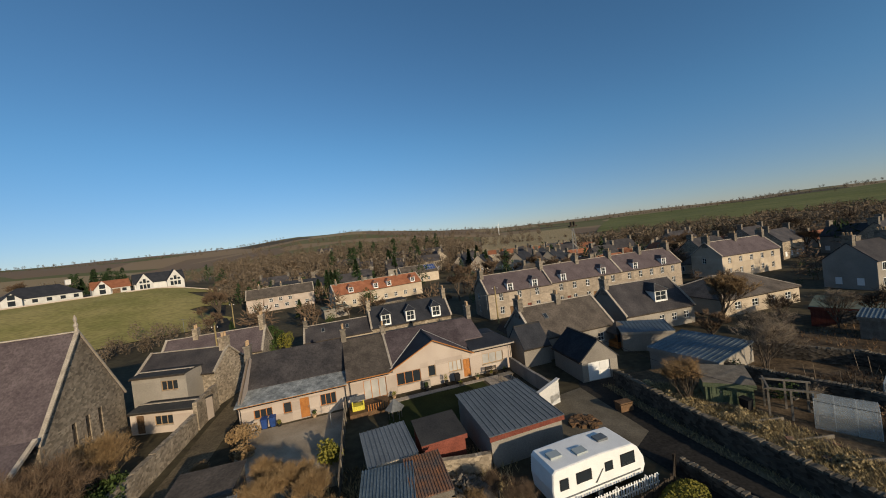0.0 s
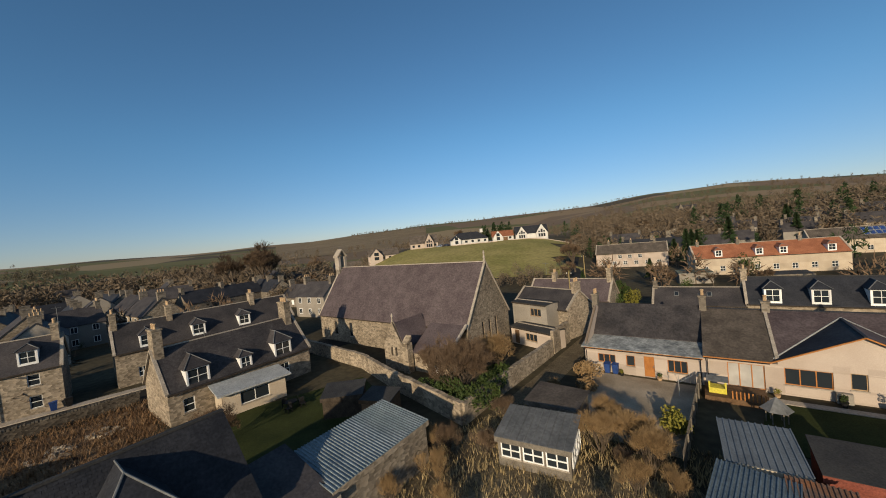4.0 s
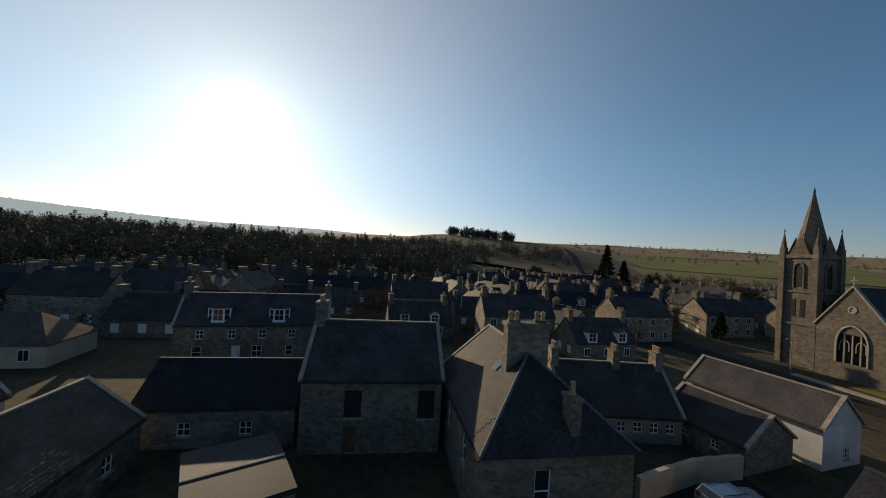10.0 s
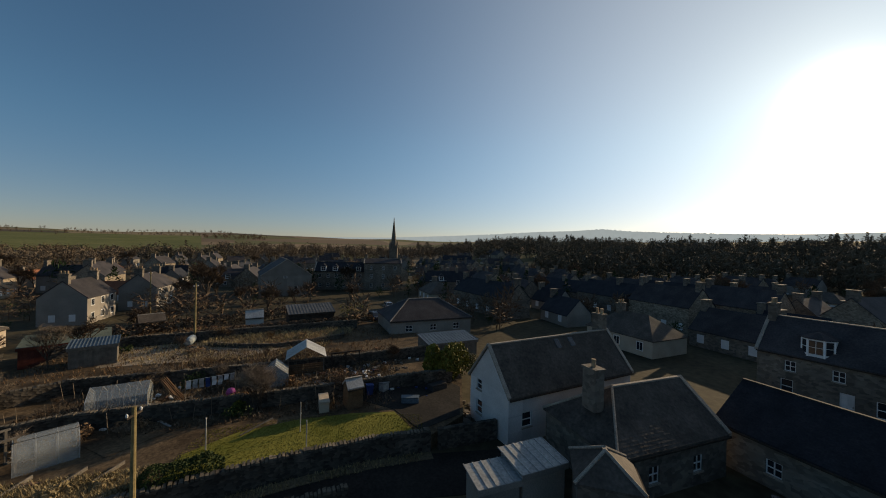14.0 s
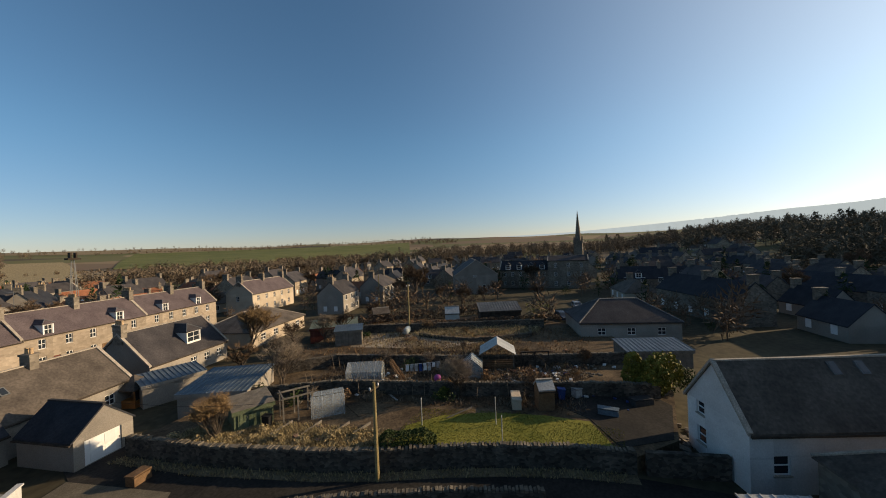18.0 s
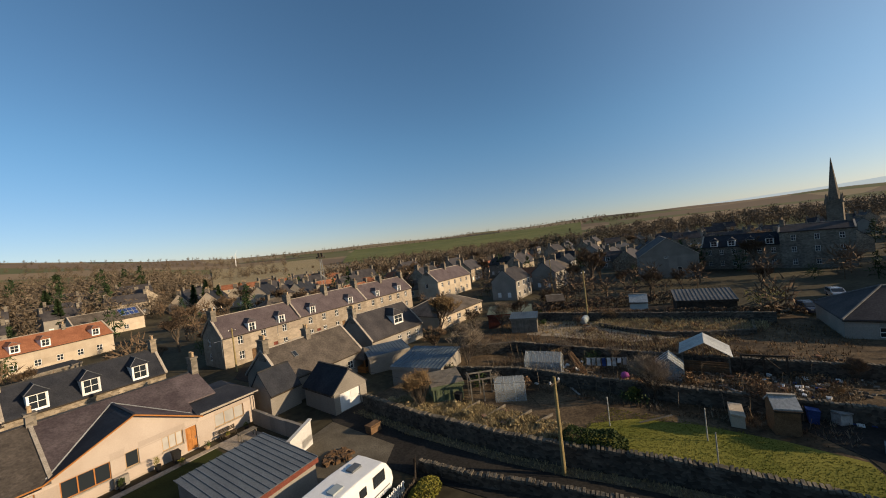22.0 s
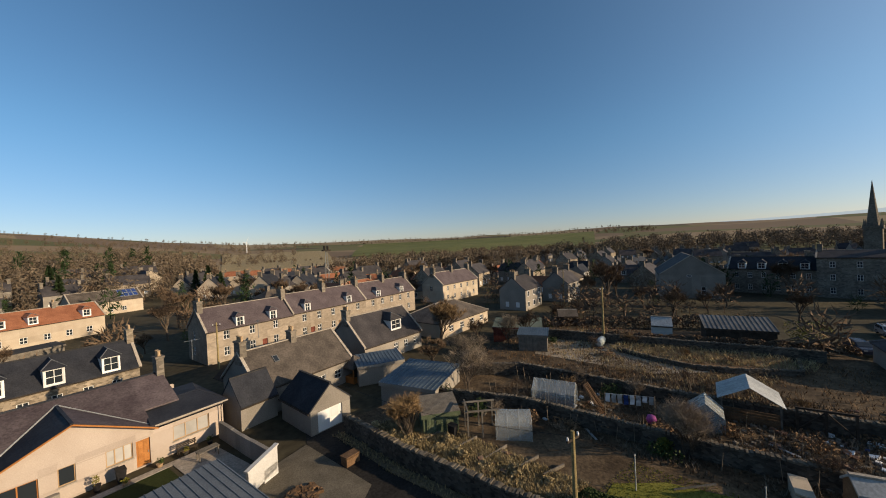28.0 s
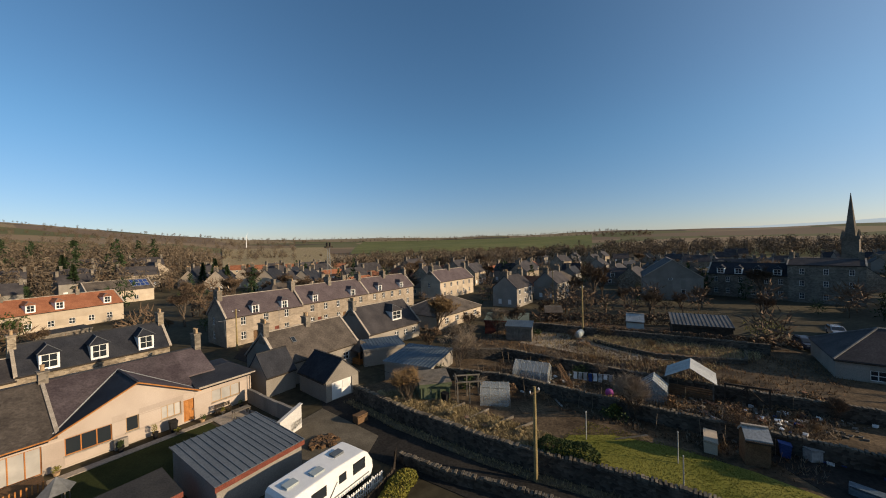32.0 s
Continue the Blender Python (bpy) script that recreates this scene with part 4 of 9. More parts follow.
part("valley", Mesh().tube((15.2, 0.3, 2.98), (GX, GY, GT + 0.06), 0.06, sides=4), METAL_PALE, bung)
part("valley", Mesh().tube((24.9, 0.6, 3.12), (GX, GY, GT + 0.06), 0.05, sides=4), METAL_PALE, bung)
part("ridge_cap", Mesh().box(GX - 0.1, GX + 0.1, -0.1, GY, GT - 0.04, GT + 0.06), SLATE_NEW, bung)
part("ridge_cap", Mesh().box(10.4, 27.5, 6.5, 6.7, RZ - 0.04, RZ + 0.08), SLATE_NEW, bung)
m = Mesh()
m.slab([(24.7, -0.05, 3.25), (30.6, -0.05, 3.25), (29.4, 3.6, 3.8), (25.2, 3.6, 3.8)], 0.14)
m.slab([(30.6, -0.05, 3.25), (30.6, 8.2, 3.25), (29.4, 3.7, 3.8)], 0.14)
m.slab([(30.6, 8.2, 3.25), (24.7, 8.2, 3.25), (25.2, 3.7, 3.8), (29.4, 3.7, 3.8)], 0.14)
part("roof", m, SLATE_NEW, bung, "dark low-pitched roof of the end bay")
part("bargeboard", Mesh().tube((14.9, -0.14, 2.72), (GX, -0.14, GT - 0.06), 0.07, sides=4), ORANGEWOOD, bung, "orange-stained timber bargeboard")
part("bargeboard", Mesh().tube((GX, -0.14, GT - 0.06), (25.2, -0.14, 2.88), 0.07, sides=4), ORANGEWOOD, bung, "orange-stained timber bargeboard")
for x0, x1, y0, z0 in ((0, 10.4, -0.42, 2.42), (10.4, 15.0, -0.16, 2.62), (25.0, 30.6, -0.12, 3.02)):
    part("fascia", Mesh().box(x0, x1, y0, y0 + 0.06, z0 + 0.06, z0 + 0.17), ORANGEWOOD if x0 < 20 else COPING, bung)
part("skew", Mesh().slab([(15.3, 0.2, slope_z(0.2) + 0.12), (15.55, 0.2, slope_z(0.2) + 0.12), (15.55, 6.6, RZ + 0.12), (15.3, 6.6, RZ + 0.12)], 0.1), COPING, bung)
chimney_part(bung, 15.5, 6.6, 5.2, 6.5, 0.6, 0.9, 1, GRANITE_GREY)
for x, y in ((-0.1, 6.6), (10.6, 6.6), (27.3, 6.6)):
    chimney_part(bung, x, y, 5.2, 7.0 if x < 20 else 7.2, 0.6, 1.1, 2, GRANITE_GREY)

# ---------------------------------------------------------------- houses to the north
house((-17.8, 59.3), (-4.2, 64.4), 7, 3.0, 6.0, "low stone cottage row with three white dormers", roof=SLATE_NEW, front=windows_row(0.8, 13.5, 5, 0.9, 2.0), dormers=[(2.6, 1.7, 3.3, "f", 0.8, 1.75), (7.0, 1.7, 3.3, "f", 0.8, 1.75), (11.8, 1.7, 3.3, "f", 0.8, 1.75)],
      chimneys=[(0, 3.5, 7.2, 0.7, 1.2, 2), (14.4, 3.5, 7.4, 0.7, 1.2, 2)])
house((-28, 55.2), (-17.8, 59.3), 6, 2.6, 4.6, "low brown-slated cottage wing", wall=HARL, front=windows_row(1, 10, 2, 0.9, 1.9), rooflights=[(7, 1.3, 0.6, 0.9), (3, 1.3, 0.6, 0.9)], chimneys=[(0.2, 3, 5.6, 0.6, 0.9, 1)])
garage = house((9.2, 42.6), (10.7, 37.0), 4.2, 2.3, 4.2, "grey-harled garage with a dark slate roof and white door", wall=HARL_GREY, roof=SLATE_NEW, right=[(0.7, 3.3, 0.05, 2.0, "d", WHITE)], skews=False, name="garage", category="garage", courses=16)
house((7.4, 44.0), (18.6, 48.2), 8, 2.9, 6.2, "long slated stone cottage with chimneys", wall=HARL_GREY, roof=SLATE_BROWN, front=windows_row(4, 11, 3, 0.9, 2.0, 1.0), chimneys=[(0.2, 4, 7.4, 0.7, 1.3, 3), (6.2, 4, 7.2, 0.7, 1.1, 2)], rooflights=[(3.2, 2.0, 0.6, 0.9)])
house((5.6, 42.5), (9.0, 43.8), 4, 2.4, 4.6, "small outbuilding with dark slate roof", wall=HARL_GREY, roof=SLATE_NEW, name="outbuilding", category="outbuilding", skews=False)
fr = [(4.5, 5.4, 0.05, 2.1, "d", BROWNWOOD), (8.5, 9.4, 0.05, 2.1, "d", REDPAINT)] + windows_row(0.8, 13, 3, 0.9, 2.3) + windows_row(0.8, 13, 3, 3.5, 4.9)
house((3.2, 69.0), (16.8, 73.8), 7.5, 5.2, 8.4, "two-storey stone terraced house with chimneys", wall=ASHLAR, roof=SLATE_PURPLE, front=fr, left=[(2, 3, 1, 2.3), (2, 3, 3.5, 4.8)], dormers=[(5, 1.3, 5.3, "f"), (10.6, 1.3, 5.3, "f")], chimneys=[(0.3, 3.7, 9.6, 0.8, 1.6, 4), (14.2, 3.7, 9.8, 0.8, 1.6, 4)], group="stone terrace")
house((16.8, 73.8), (33.5, 79.6), 7.5, 5.4, 8.7, "two-storey stone terraced house with chimneys", wall=ASHLAR, roof=SLATE_PURPLE, front=[(3.5, 4.4, 0.05, 2.1, "d", REDPAINT), (10.0, 10.9, 0.05, 2.1, "d", BROWNWOOD)] + windows_row(0.6, 17, 5, 0.9, 2.3) + windows_row(0.6, 17, 5, 3.5, 4.9), dormers=[(3, 1.3, 5.5, "f"), (13, 1.3, 5.5, "f")], chimneys=[(8.8, 3.7, 9.9, 0.8, 1.6, 4), (17.6, 3.7, 9.9, 0.8, 1.6, 4)], group="stone terrace")
house((33.5, 79.6), (49.5, 85.2), 7.5, 5.4, 8.7, "two-storey stone terraced house with chimneys", wall=ASHLAR, roof=SLATE_PURPLE, front=[(3.3, 4.2, 0.05, 2.1, "d", BROWNWOOD), (9.5, 10.4, 0.05, 2.1, "d", REDPAINT)] + windows_row(0.6, 16, 5, 0.9, 2.3) + windows_row(0.6, 16, 5, 3.5, 4.9), dormers=[(4, 1.3, 5.5, "f"), (12, 1.3, 5.5, "f")], chimneys=[(8.5, 3.7, 9.9, 0.8, 1.6, 4), (16.8, 3.7, 9.9, 0.8, 1.6, 4)], group="stone terrace")
house((21.8, 51.5), (33.2, 54.8), 9, 2.7, 6.5, "slated cottage with one white dormer", wall=HARL_GREY, front=windows_row(5, 11.5, 3, 0.9, 2.0), dormers=[(7.2, 2.2, 3.9, "f")], chimneys=[(0.2, 4.5, 7.6, 0.7, 1.3, 3)])
house((38, 55.5), (53, 60.2), 11, 2.6, 5.2, "hipped bungalow with grey slate roof", wall=HARL, roof=SLATE_BROWN, front=windows_row(1, 15, 4, 0.9, 2.0, 1.3), hip=(5, 5))
house((60, 87), (77.5, 92.3), 8, 5.4, 8.6, "pale two-storey house with a purple slate roof", wall=HARL, roof=SLATE_PURPLE, front=windows_row(0.6, 17.5, 5, 0.9, 2.2) + windows_row(0.6, 17.5, 5, 3.5, 4.8), left=[(3, 4, 3.4, 4.8)], chimneys=[(0.4, 4, 10, 0.8, 1.6, 4), (9, 4, 10, 0.8, 1.6, 4), (18, 4, 10, 0.8, 1.6, 4)])
house((-40.5, 101.5), (-16.5, 118), 8, 4.3, 7.2, "red-tiled terraced row with small white dormers", wall=HARL, roof=PANTILE, front=windows_row(0.5, 28, 8, 0.9, 2.2, 1.1), dormers=[(5, 1.5, 4.7, "f"), (13, 1.5, 4.7, "f"), (17.5, 1.5, 4.7, "f"), (26, 1.5, 4.7, "f")], chimneys=[(1.5, 4, 8.2, 0.7, 0.9, 2), (10, 4, 8.2, 0.7, 0.9, 2), (22, 4, 8.2, 0.7, 0.9, 2)])
SOLAR = house((-29.0, 149.2), (-13.8, 157.4), 8, 4.3, 7.4, "brown-roofed semi-detached house with solar panels", wall=HARL, roof=SLATE_BROWN, front=windows_row(0.5, 14, 4, 0.9, 2.2, 1.2))
house((-75.0, 111.5), (-56.0, 121.5), 8, 4.8, 7.6, "harled semi-detached house with brown tiled roof", wall=HARL_PINK, roof=SLATE_BROWN, front=windows_row(0.8, 20.5, 6, 0.9, 2.1, 1.3) + windows_row(6, 15, 3, 3.0, 4.2, 1.2), chimneys=[(4, 4, 8.8, 0.7, 1.0, 3), (11, 4, 8.8, 0.7, 1.0, 3), (18, 4, 8.8, 0.7, 1.0, 3)])

# ---------------------------------------------------------------- chapel and its neighbours
CH, CL = frame2((-64.5, 14.0), (-34.8, 24.7))
house((-64.5, 14.0), (-34.8, 24.7), 10.9, 4.4, 12.0, "stone chapel with a huge purple-grey slate roof", wall=GRANITE, frames=DARKWOOD, roof=SLATE_PURPLE, front=[(4, 4.8, 1.2, 3.4, "t"), (8, 8.8, 1.2, 3.4, "t"), (26, 26.8, 1.2, 3.4, "t")], right=[(3.4, 3.95, 1.8, 4.3, "t"), (5.1, 5.65, 1.8, 4.3, "t"), (6.8, 7.35, 1.8, 4.3, "t")], name="chapel", category="chapel", courses=44, wide=0.35)
bell = thing("bellcote", CH @ Matrix.Translation((0.0, 5.45, 12.0)), "stone bellcote on the chapel gable", "bellcote")
part("pier", Mesh().box(-0.6, 0.6, -0.9, -0.45, -1.5, 2.2), COPING, bell)
part("pier", Mesh().box(-0.6, 0.6, 0.45, 0.9, -1.5, 2.2), COPING, bell)
part("gablet", Mesh().slab([(-0.7, -1.1, 2.3), (0.7, -1.1, 2.3), (0.7, 0, 3.6), (-0.7, 0, 3.6)], 0.3).slab([(0.7, 1.1, 2.3), (-0.7, 1.1, 2.3), (-0.7, 0, 3.6), (0.7, 0, 3.6)], 0.3).box(-0.6, 0.6, -0.9, 0.9, -1.6, -0.2), COPING, bell)
fin = thing("finial", CH @ Matrix.Translation((CL, 5.45, 12.1)), "carved stone finial on the chapel gable", "finial")
part("stem", Mesh().lathe(0, 0, [(0.2, 0), (0.12, 0.4), (0.2, 0.6), (0.08, 0.9), (0.16, 1.2), (0.03, 1.6)], 8), COPING, fin)
PU, _ = frame2((-42.2, 16.9), (-37.6, 18.6))
pg = thing("chapel_porch", PU @ Matrix.Translation((0.3, -0.6, 0)), "narrow pointed stone porch gable with small lancets", "porch")
part("wall", wall_mesh(3.4, 2.9, [(1.15, 1.5, 1.8, 2.85), (1.9, 2.25, 1.8, 2.85)], 3.2), GRANITE, pg)
part("wall", Mesh().box(3.1, 3.4, 0.3, 5.0, 0, 2.9), GRANITE, pg)
part("wall", Mesh().box(0, 0.3, 0.3, 5.0, 0, 2.9), GRANITE, pg)
part("backing", Mesh().box(0.9, 2.5, 0.2, 0.25, 1.7, 2.88), BLACK, pg)
part("buttress", Mesh().box(3.4, 4.3, -0.3, 0.6, 0, 3.6).slab([(3.4, -0.3, 3.6), (4.3, -0.3, 3.6), (4.3, 0.6, 4.4), (3.4, 0.6, 4.4)], 0.4), GRANITE, pg)
part("roof", Mesh().slab([(0.0, 0.25, 2.95), (1.7, 0.25, 5.85), (1.7, 5.6, 5.85), (0.0, 5.6, 2.95)][::-1], 0.12).slab([(3.5, 0.25, 2.95), (1.7, 0.25, 5.85), (1.7, 5.6, 5.85), (3.5, 5.6, 2.95)], 0.12), SLATE_PURPLE, pg)
part("finial", Mesh().lathe(1.7, 0.15, [(0.12, 6.0), (0.05, 6.5), (0.14, 6.7), (0.02, 7.1)], 8), COPING, pg)
an = thing("vestry", PU @ Matrix.Translation((4.6, 0.2, 0)), "low stone vestry with a slate lean-to roof", "annex")
part("wall", wall_mesh(5.0, 2.3, [(2.6, 3.6, 0.1, 2.1)]), GRANITE, an)
part("wall", Mesh().box(4.7, 5.0, 0.3, 3.6, 0, 2.4), GRANITE, an)
door_part(an, Matrix.Identity(4), 2.6, 3.6, 0.1, 2.1, WHITE)
part("roof", Mesh().slab([(-0.3, -0.25, 2.35), (5.2, -0.25, 2.35), (5.2, 4.0, 4.9), (-0.3, 4.0, 4.9)], 0.12), SLATE_PURPLE, an)
part("skew", Mesh().slab([(5.1, -0.3, 2.5), (5.4, -0.3, 2.5), (5.4, 4.0, 5.05), (5.1, 4.0, 5.05)], 0.25), COPING, an)
house((-41.5, 39.2), (-31.6, 39.6), 5.6, 4.2, 6.4, "stone house with a tall sunlit gable on the lane", wall=GRANITE, roof=SLATE, chimneys=[(9.6, 2.8, 7.6, 0.7, 1.2, 2)])
house((-39.2, 36.6), (-33.0, 37.0), 2.6, 5.1, 5.2, "grey modern dormer box with a flat roof", wall=HARL_GREY, roof=FELT, front=[(3.3, 5.2, 3.4, 4.5, "c")], skews=False, name="extension", category="extension")
house((-37.0, 33.9), (-30.0, 34.2), 2.7, 2.3, 2.5, "cream lean-to extension with a dark roof", wall=HARL_PINK, roof=FELT, front=[(2.6, 4.6, 0.8, 1.8, "c"), (0.6, 1.5, 0.05, 2.0, "d")], skews=False, name="extension", category="extension")
stone_wall("lane_gable_wall", [(-29.6, 33.8), (-31.3, 39.0)], 0, 2.9, 0.4, "sunlit rubble wall beside the lane", cope=False, seed=15, material=GRANITE)
house((-46, 47), (-33, 51.5), 7, 3.2, 6.2, "slated cottage with chimneys", roof=SLATE_PURPLE, front=windows_row(2, 12, 3, 1, 2.1), chimneys=[(4, 3.5, 7.4, 0.7, 1.2, 2), (13.4, 3.5, 8, 0.7, 1.4, 3)], wall=GRANITE)

# ---------------------------------------------------------------- west side
house((-42.9, -5.6), (-48.4, 8.6), 7, 3.3, 7.1, "stone house with slated roof and piended dormers", front=[(1.2, 2.2, 0.9, 2.3, "s"), (11.2, 12.4, 0.8, 2.3, "w"), (6.6, 7.4, 0.1, 2.1, "d")],
      dormers=[(2.7, 2.1, 3.35, "f", 1.1, 1.75), (7.4, 1.3, 3.2, "f"), (11.8, 2.1, 3.35, "f", 1.1, 1.75)], chimneys=[(0.4, 3.4, 9.2, 0.8, 1.6, 2), (14.3, 3.4, 9.2, 0.8, 1.6, 3)], courses=30)
house((-51.6, -42.1), (-57.0, -33.3), 6.5, 4.4, 7.2, "stone terraced house with small upper windows", front=windows_row(0.4, 10, 3, 0.8, 2.1, 0.95) + windows_row(0.4, 10, 3, 3.0, 4.1, 0.9), chimneys=[(0.3, 3.2, 8.6, 0.7, 1.3, 3)], group="street terrace", roof=SLATE)
house((-57.0, -33.3), (-59.9, -17.2), 7, 5.2, 8.4, "two-storey stone terraced house with white dormers", wall=GRANITE, front=[(1, 1.9, 0.8, 2.2, "s"), (3.2, 4.1, 0.1, 2.2, "d", ORANGEWOOD), (6.2, 7.1, 0.8, 2.2, "s"), (10.0, 11.0, 0.1, 2.3, "d", WHITE), (13.6, 14.6, 0.8, 2.2, "s"), (1, 1.9, 3.4, 4.7, "s"), (6.2, 7.1, 3.4, 4.7, "s"), (13.6, 14.6, 3.4, 4.7, "s")],
      dormers=[(8.0, 1.6, 6.0, "f"), (13.8, 1.6, 6.0, "f")], rooflights=[(2.4, 1.2, 0.8, 0.9)], chimneys=[(0.2, 3.4, 9.8, 0.7, 1.4, 3), (5.8, 3.4, 9.6, 0.7, 1.2, 2), (15.9, 3.4, 9.8, 0.7, 1.4, 3)], group="street terrace")
house((-62.5, -13.0), (-68.0, 10.0), 7, 4.6, 8.0, "slated stone terraced house with arched white dormers", wall=GRANITE, front=windows_row(0.5, 22, 5, 0.9, 2.2) + windows_row(4, 6, 1, 3, 4), dormers=[(3.5, 1.7, 5.0, "f"), (9.5, 1.7, 5.0, "f"), (15.8, 1.7, 5.0, "f")], chimneys=[(0.3, 3.4, 9.6, 0.7, 1.4, 3), (6.5, 3.4, 9.6, 0.7, 1.4, 3), (18.0, 3.4, 9.4, 0.7, 1.4, 3)], group="street terrace")
house((-22.3, -42.4), (-27.2, -32.1), 5.2, 3.4, 5.7, "white-harled outbuilding with a slate roof", wall=WHITEWALL, right=[(2.8, 3.6, 0.6, 1.5, "w")], name="outbuilding", category="outbuilding")
house((-7.0, -32.0), (-17.6, -33.6), 7.5, 2.4, 5.8, "long low slated cottage with small windows", wall=HARL_GREY, front=windows_row(4.6, 10.4, 4, 0.9, 1.8, 0.8), chimneys=[(0.2, 3.7, 7.0, 0.7, 1.2, 3), (6.2, 3.7, 7.0, 0.7, 1.2, 3), (10.4, 3.7, 7.0, 0.7, 1.2, 3)])
house((-16.9, -36.0), (-20.2, -29.8), 6.0, 2.2, 4.2, "low stone outbuilding with a slate roof", wall=GRANITE_GREY, front=windows_row(1, 6, 2, 0.9, 1.6, 0.7), name="outbuilding", category="outbuilding")

# near house with two dormers
near = house((-12.8, -15.7), (-18.9, 0.5), 7.0, 4.2, 7.6, "harled house with slate roof and white dormers", wall=HARL, roof=SLATE_NEW, front=[(1.4, 2.5, 1.0, 2.4, "w"), (5.0, 6.4, 1.0, 2.4, "w"), (12.6, 14.2, 1.0, 2.4, "w")],
             dormers=[(5.45, 2.3, 4.45, "f", 1.35, 1.7), (13.0, 2.3, 4.45, "f", 1.35, 1.7)], rooflights=[(2.2, 1.5, 0.75, 1.1)], courses=34, pick=5.0, skews=False)

# big house with tall chimney
BG, BGL = frame2((-0.3, -18.4), (-9.0, -21.2))
tall = house((4.0, -31.8), (-0.2, -18.6), 9.0, 5.1, 9.0, "tall stone house with a sunlit slate roof and a hipped front", wall=GRANITE_GREY, front=[(4.6, 5.5, 2.4, 4.4, "s"), (9.4, 10.3, 2.4, 4.4, "s")], right=[(3.0, 3.95, 1.8, 4.2, "s")], rooflights=[(7.4, 2.6, 0.8, 1.3)], courses=34, hip=(0, 5.0), pick=4.0)
st = thing("chimney_stack", BG @ Matrix.Translation((4.4, 5.6, 7.6)), "broad grey chimney stack with clay pots", "chimney")
part("shaft", Mesh().box(-1.5, 1.5, -0.45, 0.45, -2.0, 3.3).box(-1.62, 1.62, -0.55, 0.55, 3.3, 3.55), GRANITE_GREY, st)
for x in (-1.2, -0.75, 0.75, 1.2):
    part("pot_base", Mesh().box(x - 0.2, x + 0.2, -0.2, 0.2, 3.55, 3.72), GRANITE_GREY, st)
    part("chimney_pot", Mesh().lathe(x, 0, [(0.17, 3.72), (0.14, 4.05), (0.19, 4.09), (0.15, 4.3)], 10), CLAY, st)
st = thing("chimney_stack", BG @ Matrix.Translation((5.6, 1.3, 5.6)), "slim stone chimney on the hipped roof", "chimney")
part("shaft", Mesh().box(-0.3, 0.3, -0.55, 0.55, -1.2, 2.0).box(-0.38, 0.38, -0.62, 0.62, 2.0, 2.2), GRANITE_GREY, st)
part("chimney_pot", Mesh().lathe(0, 0, [(0.15, 2.2), (0.13, 2.8), (0.17, 2.85), (0.14, 3.0)], 8), CLAY, st)
house((13.4, -24.4), (3.2, -27.4), 10, 5.6, 9.0, "rubble-stone house with tall dark windows", wall=GRANITE_GREY, frames=DARKWOOD, front=[(3.2, 4.5, 2.7, 4.8, "s"), (8.8, 10.1, 2.6, 4.8, "s"), (3.2, 4.2, 0.1, 2.1, "d")], chimneys=[(0.3, 5, 10.6, 0.8, 1.6, 3)], courses=30)
canted = house((37.5, -37.5), (21.5, -45.5), 7, 5.0, 8.4, "two-storey house with canted white dormers", wall=GRANITE_GREY, front=[(2, 3, 0.8, 2.3, "s"), (6.3, 7.3, 0.1, 2.3, "d", WHITE), (8.6, 9.8, 0.8, 2.3, "w"), (12.6, 13.5, 0.9, 2.2, "s")] + windows_row(1, 15, 4, 3.2, 4.3, 0.9), chimneys=[(0.3, 3.5, 9.8, 0.7, 1.4, 3), (17.6, 3.5, 9.8, 0.7, 1.4, 3)])


def canted_dormer(h, x, sill, top, eave, slope):
    """A white bay dormer of three facets under a low hipped roof."""
    plan = [(-1.2, 0.72), (-0.62, 0.12), (0.62, 0.12), (1.2, 0.72)]
    m = Mesh()
    for px_, py_ in plan:
        m.box(x + px_ - 0.06, x + px_ + 0.06, py_ - 0.06, py_ + 0.06, sill - 0.3, top)
    for sx in (-1.2, 1.14):
        m.box(x + sx, x + sx + 0.06, 0.78, (top - eave) / slope + 0.1, sill - 0.3, top)
    d = part("dormer", m, WHITE, h)
    for (ax, ay), (bx, by) in zip(plan, plan[1:]):
        wide = math.hypot(bx - ax, by - ay)
        at = Matrix.Translation((x + ax, ay, 0)) @ Matrix.Rotation(math.atan2(by - ay, bx - ax), 4, "Z")
        part("facet", Mesh().box(0.06, wide - 0.06, -0.04, 0.04, sill - 0.3, sill).box(0.06, wide - 0.06, -0.04, 0.04, top - 0.16, top), WHITE, d, at=at)
        w = part("window", sash(0.06, wide - 0.06, sill, top - 0.16, -0.03, 0.06, (2 if wide > 1 else 1, 2), 0.05), WHITE, d, at=at)
        part("pane", Mesh().box(0.06, wide - 0.06, -0.006, 0.006, sill, top - 0.16), GLASS, w)
    edge = [(x + px_ * 1.12, py_ - 0.12, top) for px_, py_ in plan]
    yb = (top - eave) / slope + 0.25
    apex, back = (x, 0.95, top + 0.6), (x, (top + 0.6 - eave) / slope + 0.1, top + 0.6)
    k = Mesh().slab([edge[1], edge[2], apex], 0.06).slab([edge[0], edge[1], apex], 0.06).slab([edge[2], edge[3], apex], 0.06)
    k.slab([edge[3], (edge[3][0], yb, top), back, apex], 0.06).slab([(edge[0][0], yb, top), edge[0], apex, back], 0.06)
    part("dormer_roof", k, SLATE, d)


canted_dormer(canted, 4.6, 5.45, 7.05, 5.0, 0.97)
canted_dormer(canted, 11.6, 5.45, 7.05, 5.0, 0.97)

